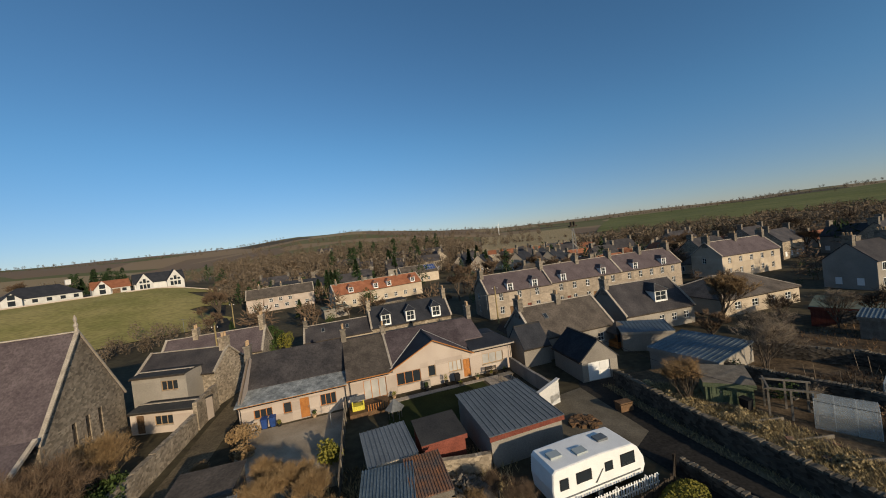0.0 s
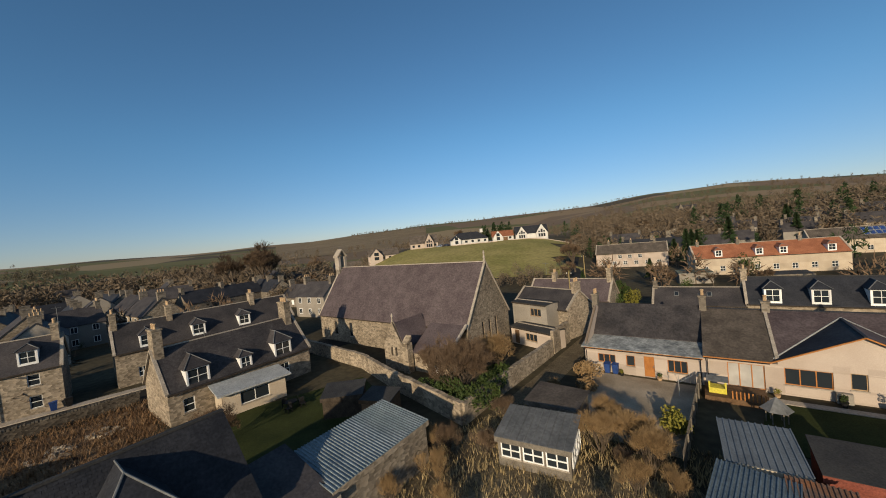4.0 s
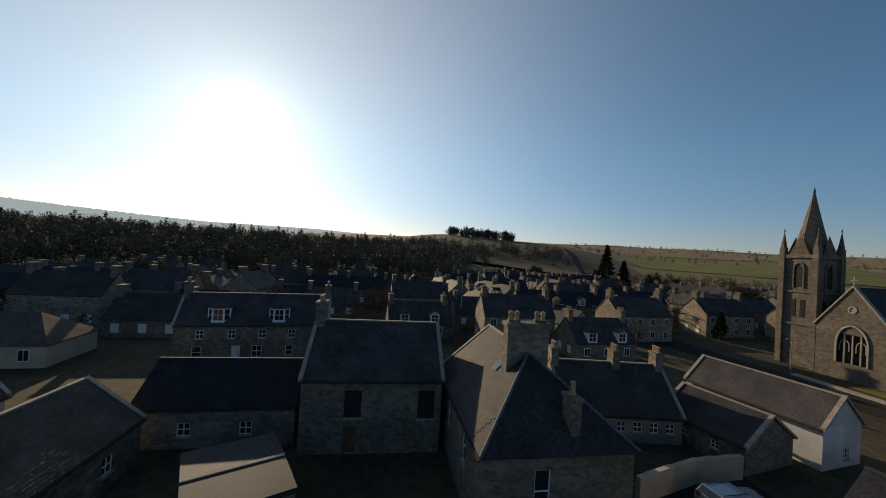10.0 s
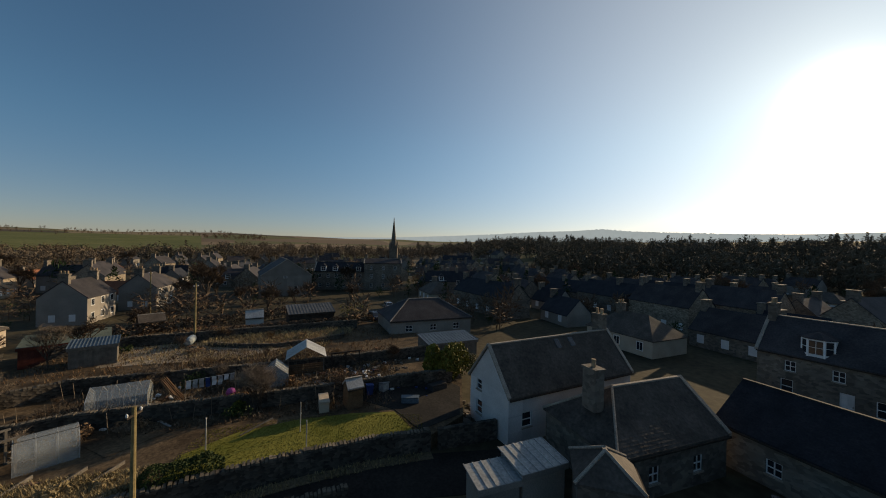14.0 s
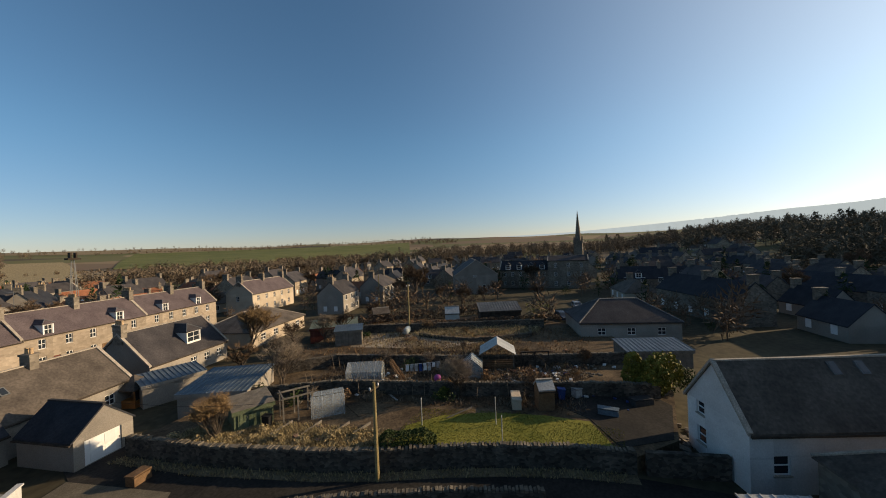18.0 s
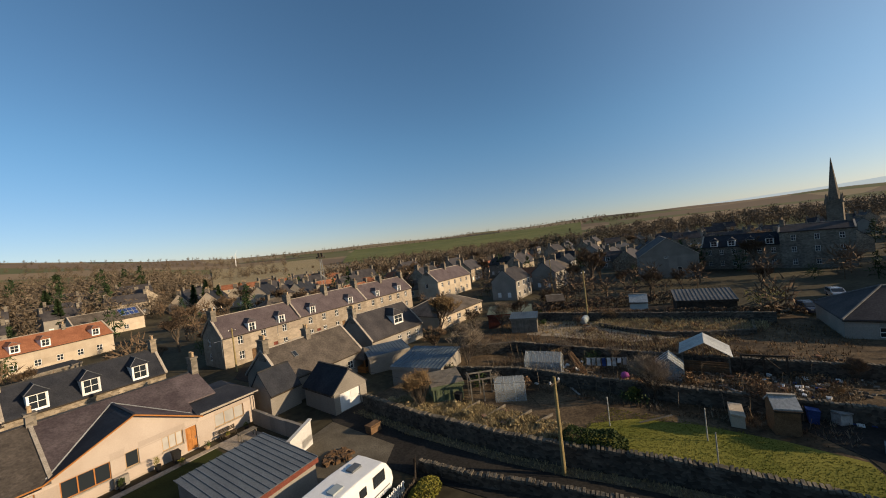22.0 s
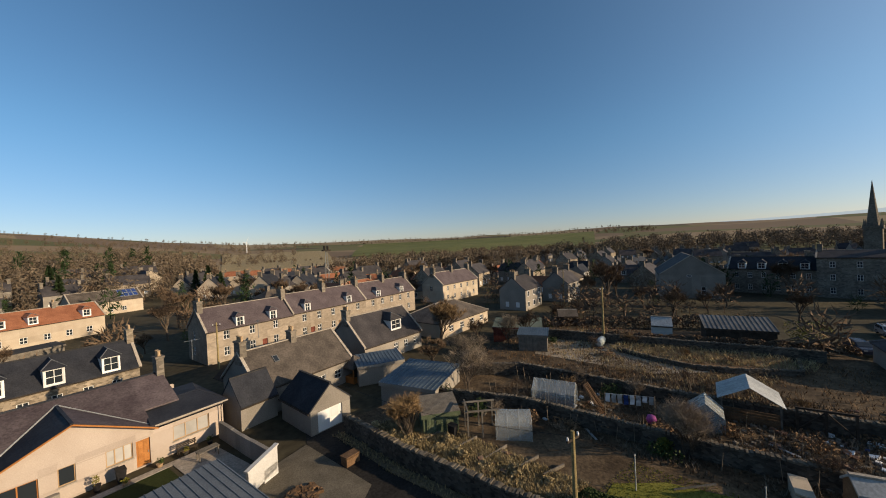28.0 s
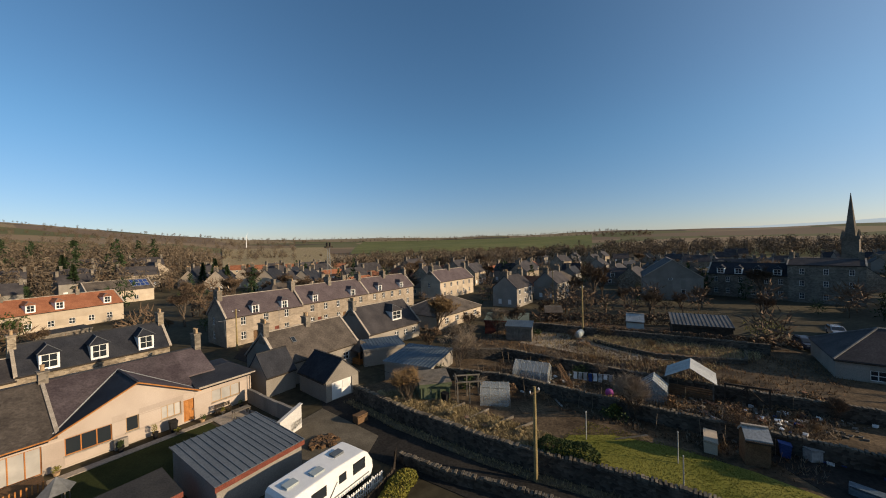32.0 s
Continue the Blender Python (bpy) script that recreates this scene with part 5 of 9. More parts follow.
# ---------------------------------------------------------------- south east yard
house((13.4, -14.3), (9.7, -17.8), 6.2, 2.45, 2.55, "flat-roofed extension with a dark grey membrane roof", wall=GRANITE_GREY, roof=MEMBRANE, skews=False, front=[(1, 2.2, 0.9, 1.9, "w"), (3.2, 4.1, 0.1, 2.1, "d")], name="extension", category="extension")
house((25.2, -22.0), (14.4, -25.6), 7, 3.0, 5.5, "long dark slated range between the yards", wall=GRANITE_GREY, roof=SLATE_NEW, front=windows_row(1.5, 10, 2, 0.9, 1.9, 0.9), courses=24, skews=False)
house((20.3, -11.8), (23.2, -21.2), 7, 3.0, 5.6, "old stone cottage with mossy slates", wall=GRANITE_GREY, roof=SLATE_BROWN, front=windows_row(1, 9, 2, 0.9, 2.0), chimneys=[(1.2, 3.4, 7.2, 0.8, 1.2, 1)], courses=22, hip=(3.0, 0))
house((17.6, -11.6), (20.6, -12.6), 3.2, 2.8, 3.9, "small hipped stone wash-house beside the cottage", wall=GRANITE_GREY, roof=SLATE_BROWN, hip=(1.4, 1.4), name="outbuilding", category="outbuilding")
house((26.9, -6.7), (33.1, -20.2), 5.6, 3.9, 7.2, "white-gabled cottage with a brown slate roof", wall=WHITEWALL, roof=SLATE_BROWN, left=[(1.0, 1.9, 0.9, 2.1, "s"), (1.0, 1.8, 3.0, 4.0, "s")], front=[(1.4, 2.4, 1.2, 2.4, "s"), (8.2, 9.2, 0.1, 2.3, "d"), (11, 12, 1.0, 2.2, "s")], rooflights=[(7.4, 2.0, 0.55, 0.9), (9.2, 2.0, 0.55, 0.9)], chimneys=[(14.4, 3.3, 8.8, 0.7, 1.2, 2)], courses=28)
house((57.5, 5.6), (62.4, -8.2), 10, 2.8, 5.6, "hipped bungalow with dark slate roof", wall=HARL_GREY, front=windows_row(1, 14, 3, 0.9, 2.0, 1.2), hip=(4.5, 4.5), z=0.4)
stone_wall("yard_wall", [(26.7, -1.2), (28.1, -6.0)], 0, 1.6, 0.35, "dark rendered wall in front of the cottage yard", cope=False, seed=17)


# ---------------------------------------------------------------- parish church with tower and spire
CF, CW = frame2((-53.4, -65.2), (-56.1, -56.9))


def arch(m, x, w, z0, z1, y, t=0.12, n=7):
    """A pointed arch outline as a solid rib round an opening."""
    pts = [(x - w / 2, z0), (x - w / 2, z1)]
    for i in range(1, n):
        k = i / n
        pts.append((x - w / 2 + w / 2 * (1 - math.cos(k * math.pi / 2)) , z1 + w * 0.8 * math.sin(k * math.pi / 2)))
    left = pts + [(x, z1 + w * 0.8)]
    full = left + [(2 * x - a, b) for a, b in reversed(left[:-1])]
    for (a, b), (c, d) in zip(full, full[1:]):
        m.tube((a, y, b), (c, y, d), t, sides=4)
    return full


church = thing("church", CF, "dark stone parish church with a traceried window", "church")
gw = wall_mesh(CW, 8.0, [(2.6, 6.3, 2.6, 7.0)], 6.2, thick=0.6)
part("wall", gw, CHURCHSTONE, church)
part("wall", wall_mesh(20, 8.0, [(3 + i * 3.4, 4.2 + i * 3.4, 2.4, 6.0) for i in range(5)], thick=0.6), CHURCHSTONE, church, at=Matrix.Translation((CW, 0, 0)) @ Matrix.Rotation(math.pi / 2, 4, "Z"))
part("wall", wall_mesh(20, 8.0, [], thick=0.6), CHURCHSTONE, church, at=Matrix.Translation((0, 20, 0)) @ Matrix.Rotation(-math.pi / 2, 4, "Z"))
part("wall", wall_mesh(CW, 8.0, [], 6.2, thick=0.6), CHURCHSTONE, church, at=Matrix.Translation((CW, 20, 0)) @ Matrix.Rotation(math.pi, 4, "Z"))
part("roof", Mesh().slab([(-0.3, 0, 8.0), (-0.3, 20.3, 8.0), (CW / 2, 20.3, 14.3), (CW / 2, 0, 14.3)][::-1], 0.2).slab([(CW + 0.3, 0, 8.0), (CW + 0.3, 20.3, 8.0), (CW / 2, 20.3, 14.3), (CW / 2, 0, 14.3)], 0.2), SLATE_NEW, church)
m = Mesh()
m.slab([(-0.4, -0.15, 8.0), (-0.4, 0.5, 8.0), (CW / 2, 0.5, 14.6), (CW / 2, -0.15, 14.6)][::-1], 0.35).slab([(CW + 0.4, -0.15, 8.0), (CW + 0.4, 0.5, 8.0), (CW / 2, 0.5, 14.6), (CW / 2, -0.15, 14.6)], 0.35)
part("skew", m, COPING, church)
part("pane", Mesh().box(2.5, 6.4, 0.35, 0.4, 2.5, 7.1), GLASS, church)
m = Mesh()
arch(m, 4.45, 3.7, 2.6, 5.4, -0.05, 0.16)
for x in (3.5, 4.45, 5.4):
    m.box(x - 0.08, x + 0.08, 0.1, 0.3, 2.6, 7.0)
arch(m, 3.5, 1.1, 4.4, 5.2, 0.2, 0.07)
arch(m, 5.4, 1.1, 4.4, 5.2, 0.2, 0.07)
part("tracery", m, COPING, church)
part("oculus", Mesh().lathe(0, 0, [(0.55, 0), (0.55, 0.1), (0.35, 0.1), (0.35, 0.02)], 14), COPING, church, at=Matrix.Translation((CW / 2, 0.02, 10.8)) @ Matrix.Rotation(math.pi / 2, 4, "X"))
part("cross_finial", Mesh().box(CW / 2 - 0.08, CW / 2 + 0.08, 0.05, 0.2, 14.4, 16.0).box(CW / 2 - 0.4, CW / 2 + 0.4, 0.05, 0.2, 15.2, 15.4), COPING, church)
pb = part("porch", Mesh().box(CW, CW + 2.6, -0.4, 4.5, 0, 7.6).slab([(CW - 0.1, -0.6, 7.6), (CW + 2.8, -0.6, 7.6), (CW + 2.8, 4.7, 8.4), (CW - 0.1, 4.7, 8.4)], 0.2), CHURCHSTONE, church)
m = Mesh()
arch(m, CW + 1.3, 1.3, 0, 2.0, -0.5, 0.14)
arch(m, CW + 1.3, 0.8, 4.2, 5.4, -0.5, 0.1)
part("doorway", m.box(CW + 0.7, CW + 1.9, -0.43, -0.41, 0.0, 2.5).box(CW + 0.95, CW + 1.65, -0.43, -0.41, 4.2, 5.8), DARKWOOD, pb)
for i in range(6):
    part("buttress", Mesh().box(CW + 0.0, CW + 0.8, 1.8 + i * 3.4, 2.5 + i * 3.4, 0, 6.2), CHURCHSTONE, church)
tw = thing("church_tower", CF @ Matrix.Translation((-5.9, 1.0, 0)), "square stone church tower with pinnacles and a tall spire", "tower")
T = 5.0
part("shaft", Mesh().box(0, T, 0, T, 0, 18.8).box(-0.2, T + 0.2, -0.2, T + 0.2, 7.0, 7.3).box(-0.2, T + 0.2, -0.2, T + 0.2, 12.6, 12.9).box(-0.3, T + 0.3, -0.3, T + 0.3, 18.6, 19.2), CHURCHSTONE, tw)
for x in (0, T):
    for y in (0, T):
        part("buttress", Mesh().box(x - 0.45, x + 0.45, y - 0.45, y + 0.45, 0, 18.4), CHURCHSTONE, tw)
        part("pinnacle", Mesh().box(x - 0.4, x + 0.4, y - 0.4, y + 0.4, 18.4, 20.4).lathe(x, y, [(0.5, 20.4), (0.05, 23.2), (0.14, 23.4), (0.02, 23.9)], 6), CHURCHSTONE, tw)
for side in range(4):
    at = Matrix.Translation((T / 2, T / 2, 0)) @ Matrix.Rotation(side * math.pi / 2, 4, "Z") @ Matrix.Translation((-T / 2, -T / 2, 0))
    part("louvre", Mesh().box(T / 2 - 0.62, T / 2 + 0.62, -0.06, 0.02, 13.6, 17.2), BLACK, tw, at=at)
    part("louvre", Mesh().box(T / 2 - 1.0, T / 2 - 0.35, -0.06, 0.02, 8.4, 11.4).box(T / 2 + 0.35, T / 2 + 1.0, -0.06, 0.02, 8.4, 11.4), BLACK, tw, at=at)
    m = Mesh()
    arch(m, T / 2, 1.5, 13.4, 16.6, -0.08, 0.14)
    m.slab([(T / 2 - 1.6, -0.2, 19.1), (T / 2 + 1.6, -0.2, 19.1), (T / 2, 0.1, 22.6)], 0.3)
    part("lucarne", m, CHURCHSTONE, tw, at=at)
part("spire", Mesh().lathe(T / 2, T / 2, [(2.55, 19.0), (1.3, 24.6), (0.75, 27.2), (0.16, 30.2), (0.22, 30.3), (0.05, 31.2)], 8), CHURCHSTONE, tw, "weathered green-grey stone spire")
sheet("church_green", [(-60, -54), (-59, -50), (-56, -47.5), (-54, -49), (-52, -58)], 0.08, LAWN, "small bright lawn beside the church", "lawn", 0.06)

# far steeple
fs = thing("steeple", Matrix.Translation((213, 20, -1)), "distant town steeple with a slim spire", "steeple")
part("tower", Mesh().box(-2.3, 2.3, -2.3, 2.3, 0, 17).box(-2.6, 2.6, -2.6, 2.6, 16.4, 17.4), CHURCHSTONE, fs)
part("spire", Mesh().lathe(0, 0, [(1.9, 17), (1.4, 21), (0.08, 34.5)], 8), CHURCHSTONE, fs)
for x in (-2.1, 2.1):
    for y in (-2.1, 2.1):
        part("pinnacle", Mesh().lathe(x, y, [(0.7, 16), (0.05, 20)], 6), CHURCHSTONE, fs)

PARKED = []

# ---------------------------------------------------------------- the town beyond
def far_house(L, W, eave, ridge, wall, roof, label, rows=1, n=3, dorm=0, stacks=2, hip=0.0, rich=True):
    h = thing("house", Matrix.Identity(4), label, "house")
    at = Matrix.Translation((-L / 2, -W / 2, 0))
    m = Mesh()
    m.box(0, L, 0, W, -4, eave)
    if not hip:
        for x, s in ((0, 1), (L, -1)):
            m.face(*[(x, 0, eave), (x, W / 2, ridge), (x, W, eave)][::s])
    part("wall", m, wall, h, at=at)
    t, e = 0.14, 0.2
    zf = eave - e * (ridge - eave) / (W / 2) + t
    q = Mesh()
    a, b = (-0.1, L + 0.1) if not hip else (-e, L + e)
    q.slab([(a, -e, zf), (b, -e, zf), (L - hip if hip else b, W / 2, ridge + t), (hip if hip else a, W / 2, ridge + t)], t)
    q.slab([(b, W + e, zf), (a, W + e, zf), (hip if hip else a, W / 2, ridge + t), (L - hip if hip else b, W / 2, ridge + t)], t)
    if hip:
        q.slab([(a, W + e, zf), (a, -e, zf), (hip, W / 2, ridge + t)], t)
        q.slab([(b, -e, zf), (b, W + e, zf), (L - hip, W / 2, ridge + t)], t)
    part("roof", q, roof, h, at=at)
    for r in range(rows):
        z = 0.95 + 2.6 * r
        for i in range(n):
            x = L * (i + 0.5) / n
            w = part("window", Mesh().box(x - 0.55, x + 0.55, -0.05, 0.02, z, z + 1.35), WHITE, h, at=at)
            if rich:
                part("pane", Mesh().box(x - 0.45, x - 0.04, -0.07, -0.04, z + 0.1, z + 1.25).box(x + 0.04, x + 0.45, -0.07, -0.04, z + 0.1, z + 1.25), GLASS, w)
    for y in (W * 0.3, W * 0.7) if rich else ():
        w = part("window", Mesh().box(-0.05, 0.02, y - 0.45, y + 0.45, 0.95, 2.2), WHITE, h, at=at)
    s = (ridge - eave) / (W / 2)
    for i in range(dorm):
        x = L * (i + 0.5) / dorm
        dormer_part(h, x - L / 2, 1.6, eave + 0.25 + W / 2 * 0, eave, s, W, "f", ridge, roof, L, hipped=i % 2 == 0).matrix_basis = Matrix.Translation((0, -W / 2, 0))
    for i in range(stacks):
        x = [0.45, L - 0.45, L / 2][i]
        if hip:
            x = [hip, L - hip, L / 2][i]
        c = part("chimney", Mesh().box(x - 0.4, x + 0.4, W / 2 - 0.75, W / 2 + 0.75, ridge - 0.8, ridge + 1.2).box(x - 0.5, x + 0.5, W / 2 - 0.85, W / 2 + 0.85, ridge + 1.2, ridge + 1.4), GRANITE_GREY, h, at=at)
        for k in (-0.5, 0, 0.5) if rich else ():
            part("chimney_pot", Mesh().lathe(x, W / 2 + k, [(0.16, ridge + 1.4), (0.13, ridge + 1.95)], 6), CLAY, c)
    return h


def plans(rich):
    return [
        far_house(11, 7, 3.0, 6.4, GRANITE_GREY, SLATE, "stone cottage with slate roof and dormers", 1, 3, 2 * rich, 2, rich=rich),
        far_house(13, 7.5, 5.4, 8.8, GRANITE, SLATE, "two-storey stone house with slate roof", 1 + rich, 4, 0, 2, rich=rich),
        far_house(12, 8, 2.8, 5.6, HARL, SLATE_BROWN, "harled bungalow with a brown roof", 1, 3, 0, 1, 3.5, rich=rich),
        far_house(22, 7, 4.6, 7.8, GRANITE_GREY, SLATE_NEW, "long slated terrace row with several chimneys", 1 + rich, 5, 2 * rich, 3, rich=rich),
        far_house(10, 7, 5.2, 8.2, HARL_GREY, SLATE, "grey-harled two-storey house with slate roof", 1 + rich, 3, 0, 2, rich=rich),
        far_house(14, 7, 2.6, 5.4, HARL, PANTILE, "low cottage row with orange tiled roof", 1, 4, 0, 2, rich=rich),
        far_house(9, 6, 2.6, 5.6, HARL_GREY, SLATE_NEW, "small dark-roofed cottage with one chimney", 1, 2, 0, 1, rich=rich),
    ]


PLANS, PLAIN = plans(True), plans(False)
SOLID = [(-5, 44, 24), (-10, 62, 18), (13, 43, 14), (26, 78, 32), (28, 58, 14), (46, 60, 14), (69, 92, 14), (-28, 112, 20), (-65, 118, 16), (-21, 154, 14), (-10, 165, 8), (11, 160, 16), (0, 182, 10), (30, 262, 26), (77, 22, 18), (86, 6, 9), (75, 142, 8), (-50, 22, 24), (-38, 44, 14), (-47, 2, 14), (-56, -34, 18), (-66, 0, 18),
         (-26, -36, 14), (-10, -25, 22), (12, -30, 18), (30, -40, 16), (27, -12, 16), (62, 0, 14), (-62, -62, 22), (35, 18, 32), (50, 30, 18), (60, 25, 15), (106, 44, 16), (126, 26, 18), (213, 20, 14), (45, 45, 12), (-48, -20, 16), (-70, 85, 24), (80, 9, 2), (-44, -52, 14), (17, 210, 6)]
rnd = random.Random(11)
BUILT = []
for gx in range(-16, 21):
    for gy in range(-17, 17):
        x, y = gx * 18 + rnd.uniform(-5, 5), gy * 16 + rnd.uniform(-4, 4)
        r, az = math.hypot(x, y), math.degrees(math.atan2(x, y))
        kind = rnd.random()
        turn = rnd.choice((0, 0, 0, 90))
        if r < (46 if 84 < az < 150 else 60) or r > (330 if az < 105 else 190) or any((x - a) ** 2 + (y - b) ** 2 < (c + 7) ** 2 for a, b, c in SOLID):
            continue
        if -75 < az < -30 or (r > 230 and not 50 < az < 140) or (-30 < az < 8 and r < 150):
            continue
        if -128 < az < -75 and (r > 190 or rnd.random() < 0.3):
            continue
        if az < -128 and r > 240 or rnd.random() < (0.05 if r < 150 else 0.35 if r < 230 else 0.6):
            continue
        if 5 < az < 50:
            plan = PLANS[5] if kind < 0.35 else PLANS[2] if kind < 0.5 else PLANS[4] if kind < 0.8 else PLANS[1]
            if r > 210 and kind > 0.8:
                continue
        else:
            plan = PLANS[(0, 1, 3, 4, 6, 3, 0, 1, 2, 4)[int(kind * 10)]]
        yaw = 20 + turn + rnd.uniform(-8, 8) + (180 if abs(((-az) - 20 - turn + 180) % 360 - 180) > 90 else 0)
        plan = plan if r < (70 if az > 84 else 110) else PLAIN[PLANS.index(plan)]
        copy_thing(plan, pose(x, y, land(x, y) - 0.2 + (-1.5 if r > 120 and az > 60 else 0), 0, 0, yaw))
        BUILT.append((x, y))
for k, plan in enumerate(PLANS):
    a, d = [(62, 150), (75, 175), (30, 120), (95, 120), (-105, 110), (22, 165), (150, 95)][k]
    x, y = d * math.sin(radians(a)), d * math.cos(radians(a))
    plan.matrix_basis = pose(x, y, land(x, y) - 0.2, 0, 0, -a + 8)
    x, y = (d + 150) * math.sin(radians(a)), (d + 150) * math.cos(radians(a))
    PLAIN[k].matrix_basis = pose(x, y, land(x, y) - 0.2, 0, 0, -a + 8)
K = house((120.5, 56.5), (104, 48), 14, 6.2, 11, "large slated church hall with a broad gable", wall=HARL_GREY, right=[(6, 7, 7 - 1.5, 6.1, "s"), (3, 4, 1, 3, "s"), (9, 10, 1, 3, "s")], name="hall", category="hall")
house((124, 39), (126, 22), 9, 6.5, 9.4, "long grey hospital block with white dormers", wall=GRANITE_GREY, front=windows_row(0.5, 17, 6, 1, 2.4) + windows_row(0.5, 17, 6, 4.2, 5.6), dormers=[(3, 1.7, 6.7, "f"), (7, 1.7, 6.7, "f"), (11, 1.7, 6.7, "f"), (15, 1.7, 6.7, "f")], name="institution", category="building", roof=SLATE_NEW)
house((125, 22), (126.5, 9), 10, 9.5, 11, "three-storey grey stone block", wall=GRANITE_GREY, front=windows_row(0.5, 13, 3, 1, 2.4) + windows_row(0.5, 13, 3, 4.2, 5.6) + windows_row(0.5, 13, 3, 7.2, 8.6), chimneys=[(0.5, 5, 12.5, 0.9, 2, 4), (12.5, 5, 12.5, 0.9, 2, 4)], name="institution", category="building")

# gabled houses, orange-roofed rows and a brick gable between the terrace and the stubble field
GABLED = far_house(11, 8.5, 4.4, 8.6, HARL, SLATE_NEW, "pale harled house with a steep dark roof", 1, 3, 0, 2)
for k, (az, d, yaw) in enumerate([(-0.6, 186, 62), (2.4, 172, 66), (5.6, 178, 70), (8.6, 160, 64), (11.6, 168, 72), (13.6, 148, 66)]):
    p = pose(d * math.sin(radians(az)), d * math.cos(radians(az)), -0.2, 0, 0, -az + yaw)
    if k:
        copy_thing(GABLED, p)
    else:
        GABLED.matrix_basis = p
for az, d, yaw in ((7.6, 262, 20), (10.8, 256, 20), (14.2, 262, 22), (17.6, 244, 24), (4.6, 270, 16)):
    copy_thing(PLANS[5], pose(d * math.sin(radians(az)), d * math.cos(radians(az)), 0.6, 0, 0, -az + yaw - 18))
copy_thing(PLANS[2], pose(76.5, 140.0, -0.2, 0, 0, 40))

# villas on the hill
def villa(az, d, L, W, eave, ridge, wall, roof, wings, label, hip=0.0, n=4, garage=0.0, stack=0.0):
    """A detached villa; wings: (x, width, forward, height of its gable, glazed)."""
    x0, y0 = d * math.sin(radians(az)), d * math.cos(radians(az))
    v = thing("villa", pose(x0, y0, land(x0, y0), 0, 0, -az + 6) @ Matrix.Translation((-L / 2, -W / 2, 0)), label, "house", "villas on the hill")
    m = Mesh().box(0, L, 0, W, -3, eave)
    if not hip:
        m.face((0, 0, eave), (0, W / 2, ridge), (0, W, eave)).face((L, 0, eave), (L, W, eave), (L, W / 2, ridge))
    part("wall", m, wall, v)
    h = hip or -0.3
    e = 0.4
    q = Mesh().slab([(-e, -e, eave), (L + e, -e, eave), (L - h, W / 2, ridge + 0.2), (h, W / 2, ridge + 0.2)], 0.15).slab([(L + e, W + e, eave), (-e, W + e, eave), (h, W / 2, ridge + 0.2), (L - h, W / 2, ridge + 0.2)], 0.15)
    if hip:
        q.slab([(-e, W + e, eave), (-e, -e, eave), (h, W / 2, ridge + 0.2)], 0.15).slab([(L + e, -e, eave), (L + e, W + e, eave), (L - h, W / 2, ridge + 0.2)], 0.15)
    part("roof", q, roof, v)
    taken = []
    for x, w, f, g, glazed in wings:
        taken.append((x - w / 2, x + w / 2))
        a, b = x - w / 2, x + w / 2
        s = part("gable_wing", Mesh().box(a, b, -f, 0.1, -3, eave).face((a, -f, eave), (b, -f, eave), (x, -f, g)), wall, v)
        part("wing_roof", Mesh().slab([(a - 0.35, -f - 0.3, eave - 0.2), (x, -f - 0.3, g + 0.2), (x, W / 2, g + 0.2), (a - 0.35, W / 2, eave - 0.2)], 0.15).slab([(b + 0.35, -f - 0.3, eave - 0.2), (b + 0.35, W / 2, eave - 0.2), (x, W / 2, g + 0.2), (x, -f - 0.3, g + 0.2)], 0.15), roof, v)
        for k in range(3 if glazed else 1):
            c = x + (k - 1) * w * 0.22 if glazed else x
            ww = w * 0.17 if glazed else w * 0.36
            part("window", Mesh().box(c - ww / 2, c + ww / 2, -f - 0.06, -f + 0.02, 0.6, 2.4), GLASS, s)
            if glazed or g > eave + 2.4:
                part("window", Mesh().box(c - ww / 2, c + ww / 2, -f - 0.06, -f + 0.02, eave + 0.1, eave + (1.9 if abs(c - x) < 0.1 else 1.0)), GLASS, s)
    for i in range(n):
        x = L * (i + 0.5) / n
        if any(a - 0.7 < x < b + 0.7 for a, b in taken):
            continue
        part("window", Mesh().box(x - 0.7, x + 0.7, -0.06, 0.02, 0.9, 2.2), GLASS, v)
    if garage:
        part("garage_door", Mesh().box(garage - 1.3, garage + 1.3, -0.07, 0.02, 0.05, 2.2), BROWNWOOD, v)
    if stack:
        part("chimney", Mesh().box(stack - 0.8, stack + 0.8, W / 2 - 0.8, W / 2 + 0.8, ridge - 0.6, ridge + 1.3).box(stack - 0.95, stack + 0.95, W / 2 - 0.95, W / 2 + 0.95, ridge + 1.3, ridge + 1.5), WHITEWALL, v)
    return v


villa(-78.6, 207, 17, 9, 2.8, 7.0, HARL, SLATE_BROWN, [(9, 6, 1.5, 6.2, False)], "harled villa with a broad brown tiled roof", hip=5.0)
villa(-73.0, 206, 15, 9, 2.8, 7.4, HARL, SLATE_BROWN, [(11.5, 5, 1.0, 5.6, False)], "harled villa with a brown tiled roof", n=5)
villa(-67.3, 207, 17, 9, 2.9, 6.6, HARL_PINK, SLATE_BROWN, [(4.2, 7, 2.0, 7.0, False)], "cream villa with an arched porch gable", n=5)
villa(-60.6, 209, 16, 9, 3.0, 7.6, HARL_PINK, SLATE_BROWN, [(10.8, 5.4, 1.5, 8.2, True)], "white villa with a tall glazed gable", n=5)
villa(-53.2, 210, 22, 10, 2.8, 6.8, WHITEWALL, SLATE_NEW, [(3.4, 5, 1.6, 5.2, False)], "long white bungalow under a dark hipped roof", hip=5.5, n=6, stack=19.0)
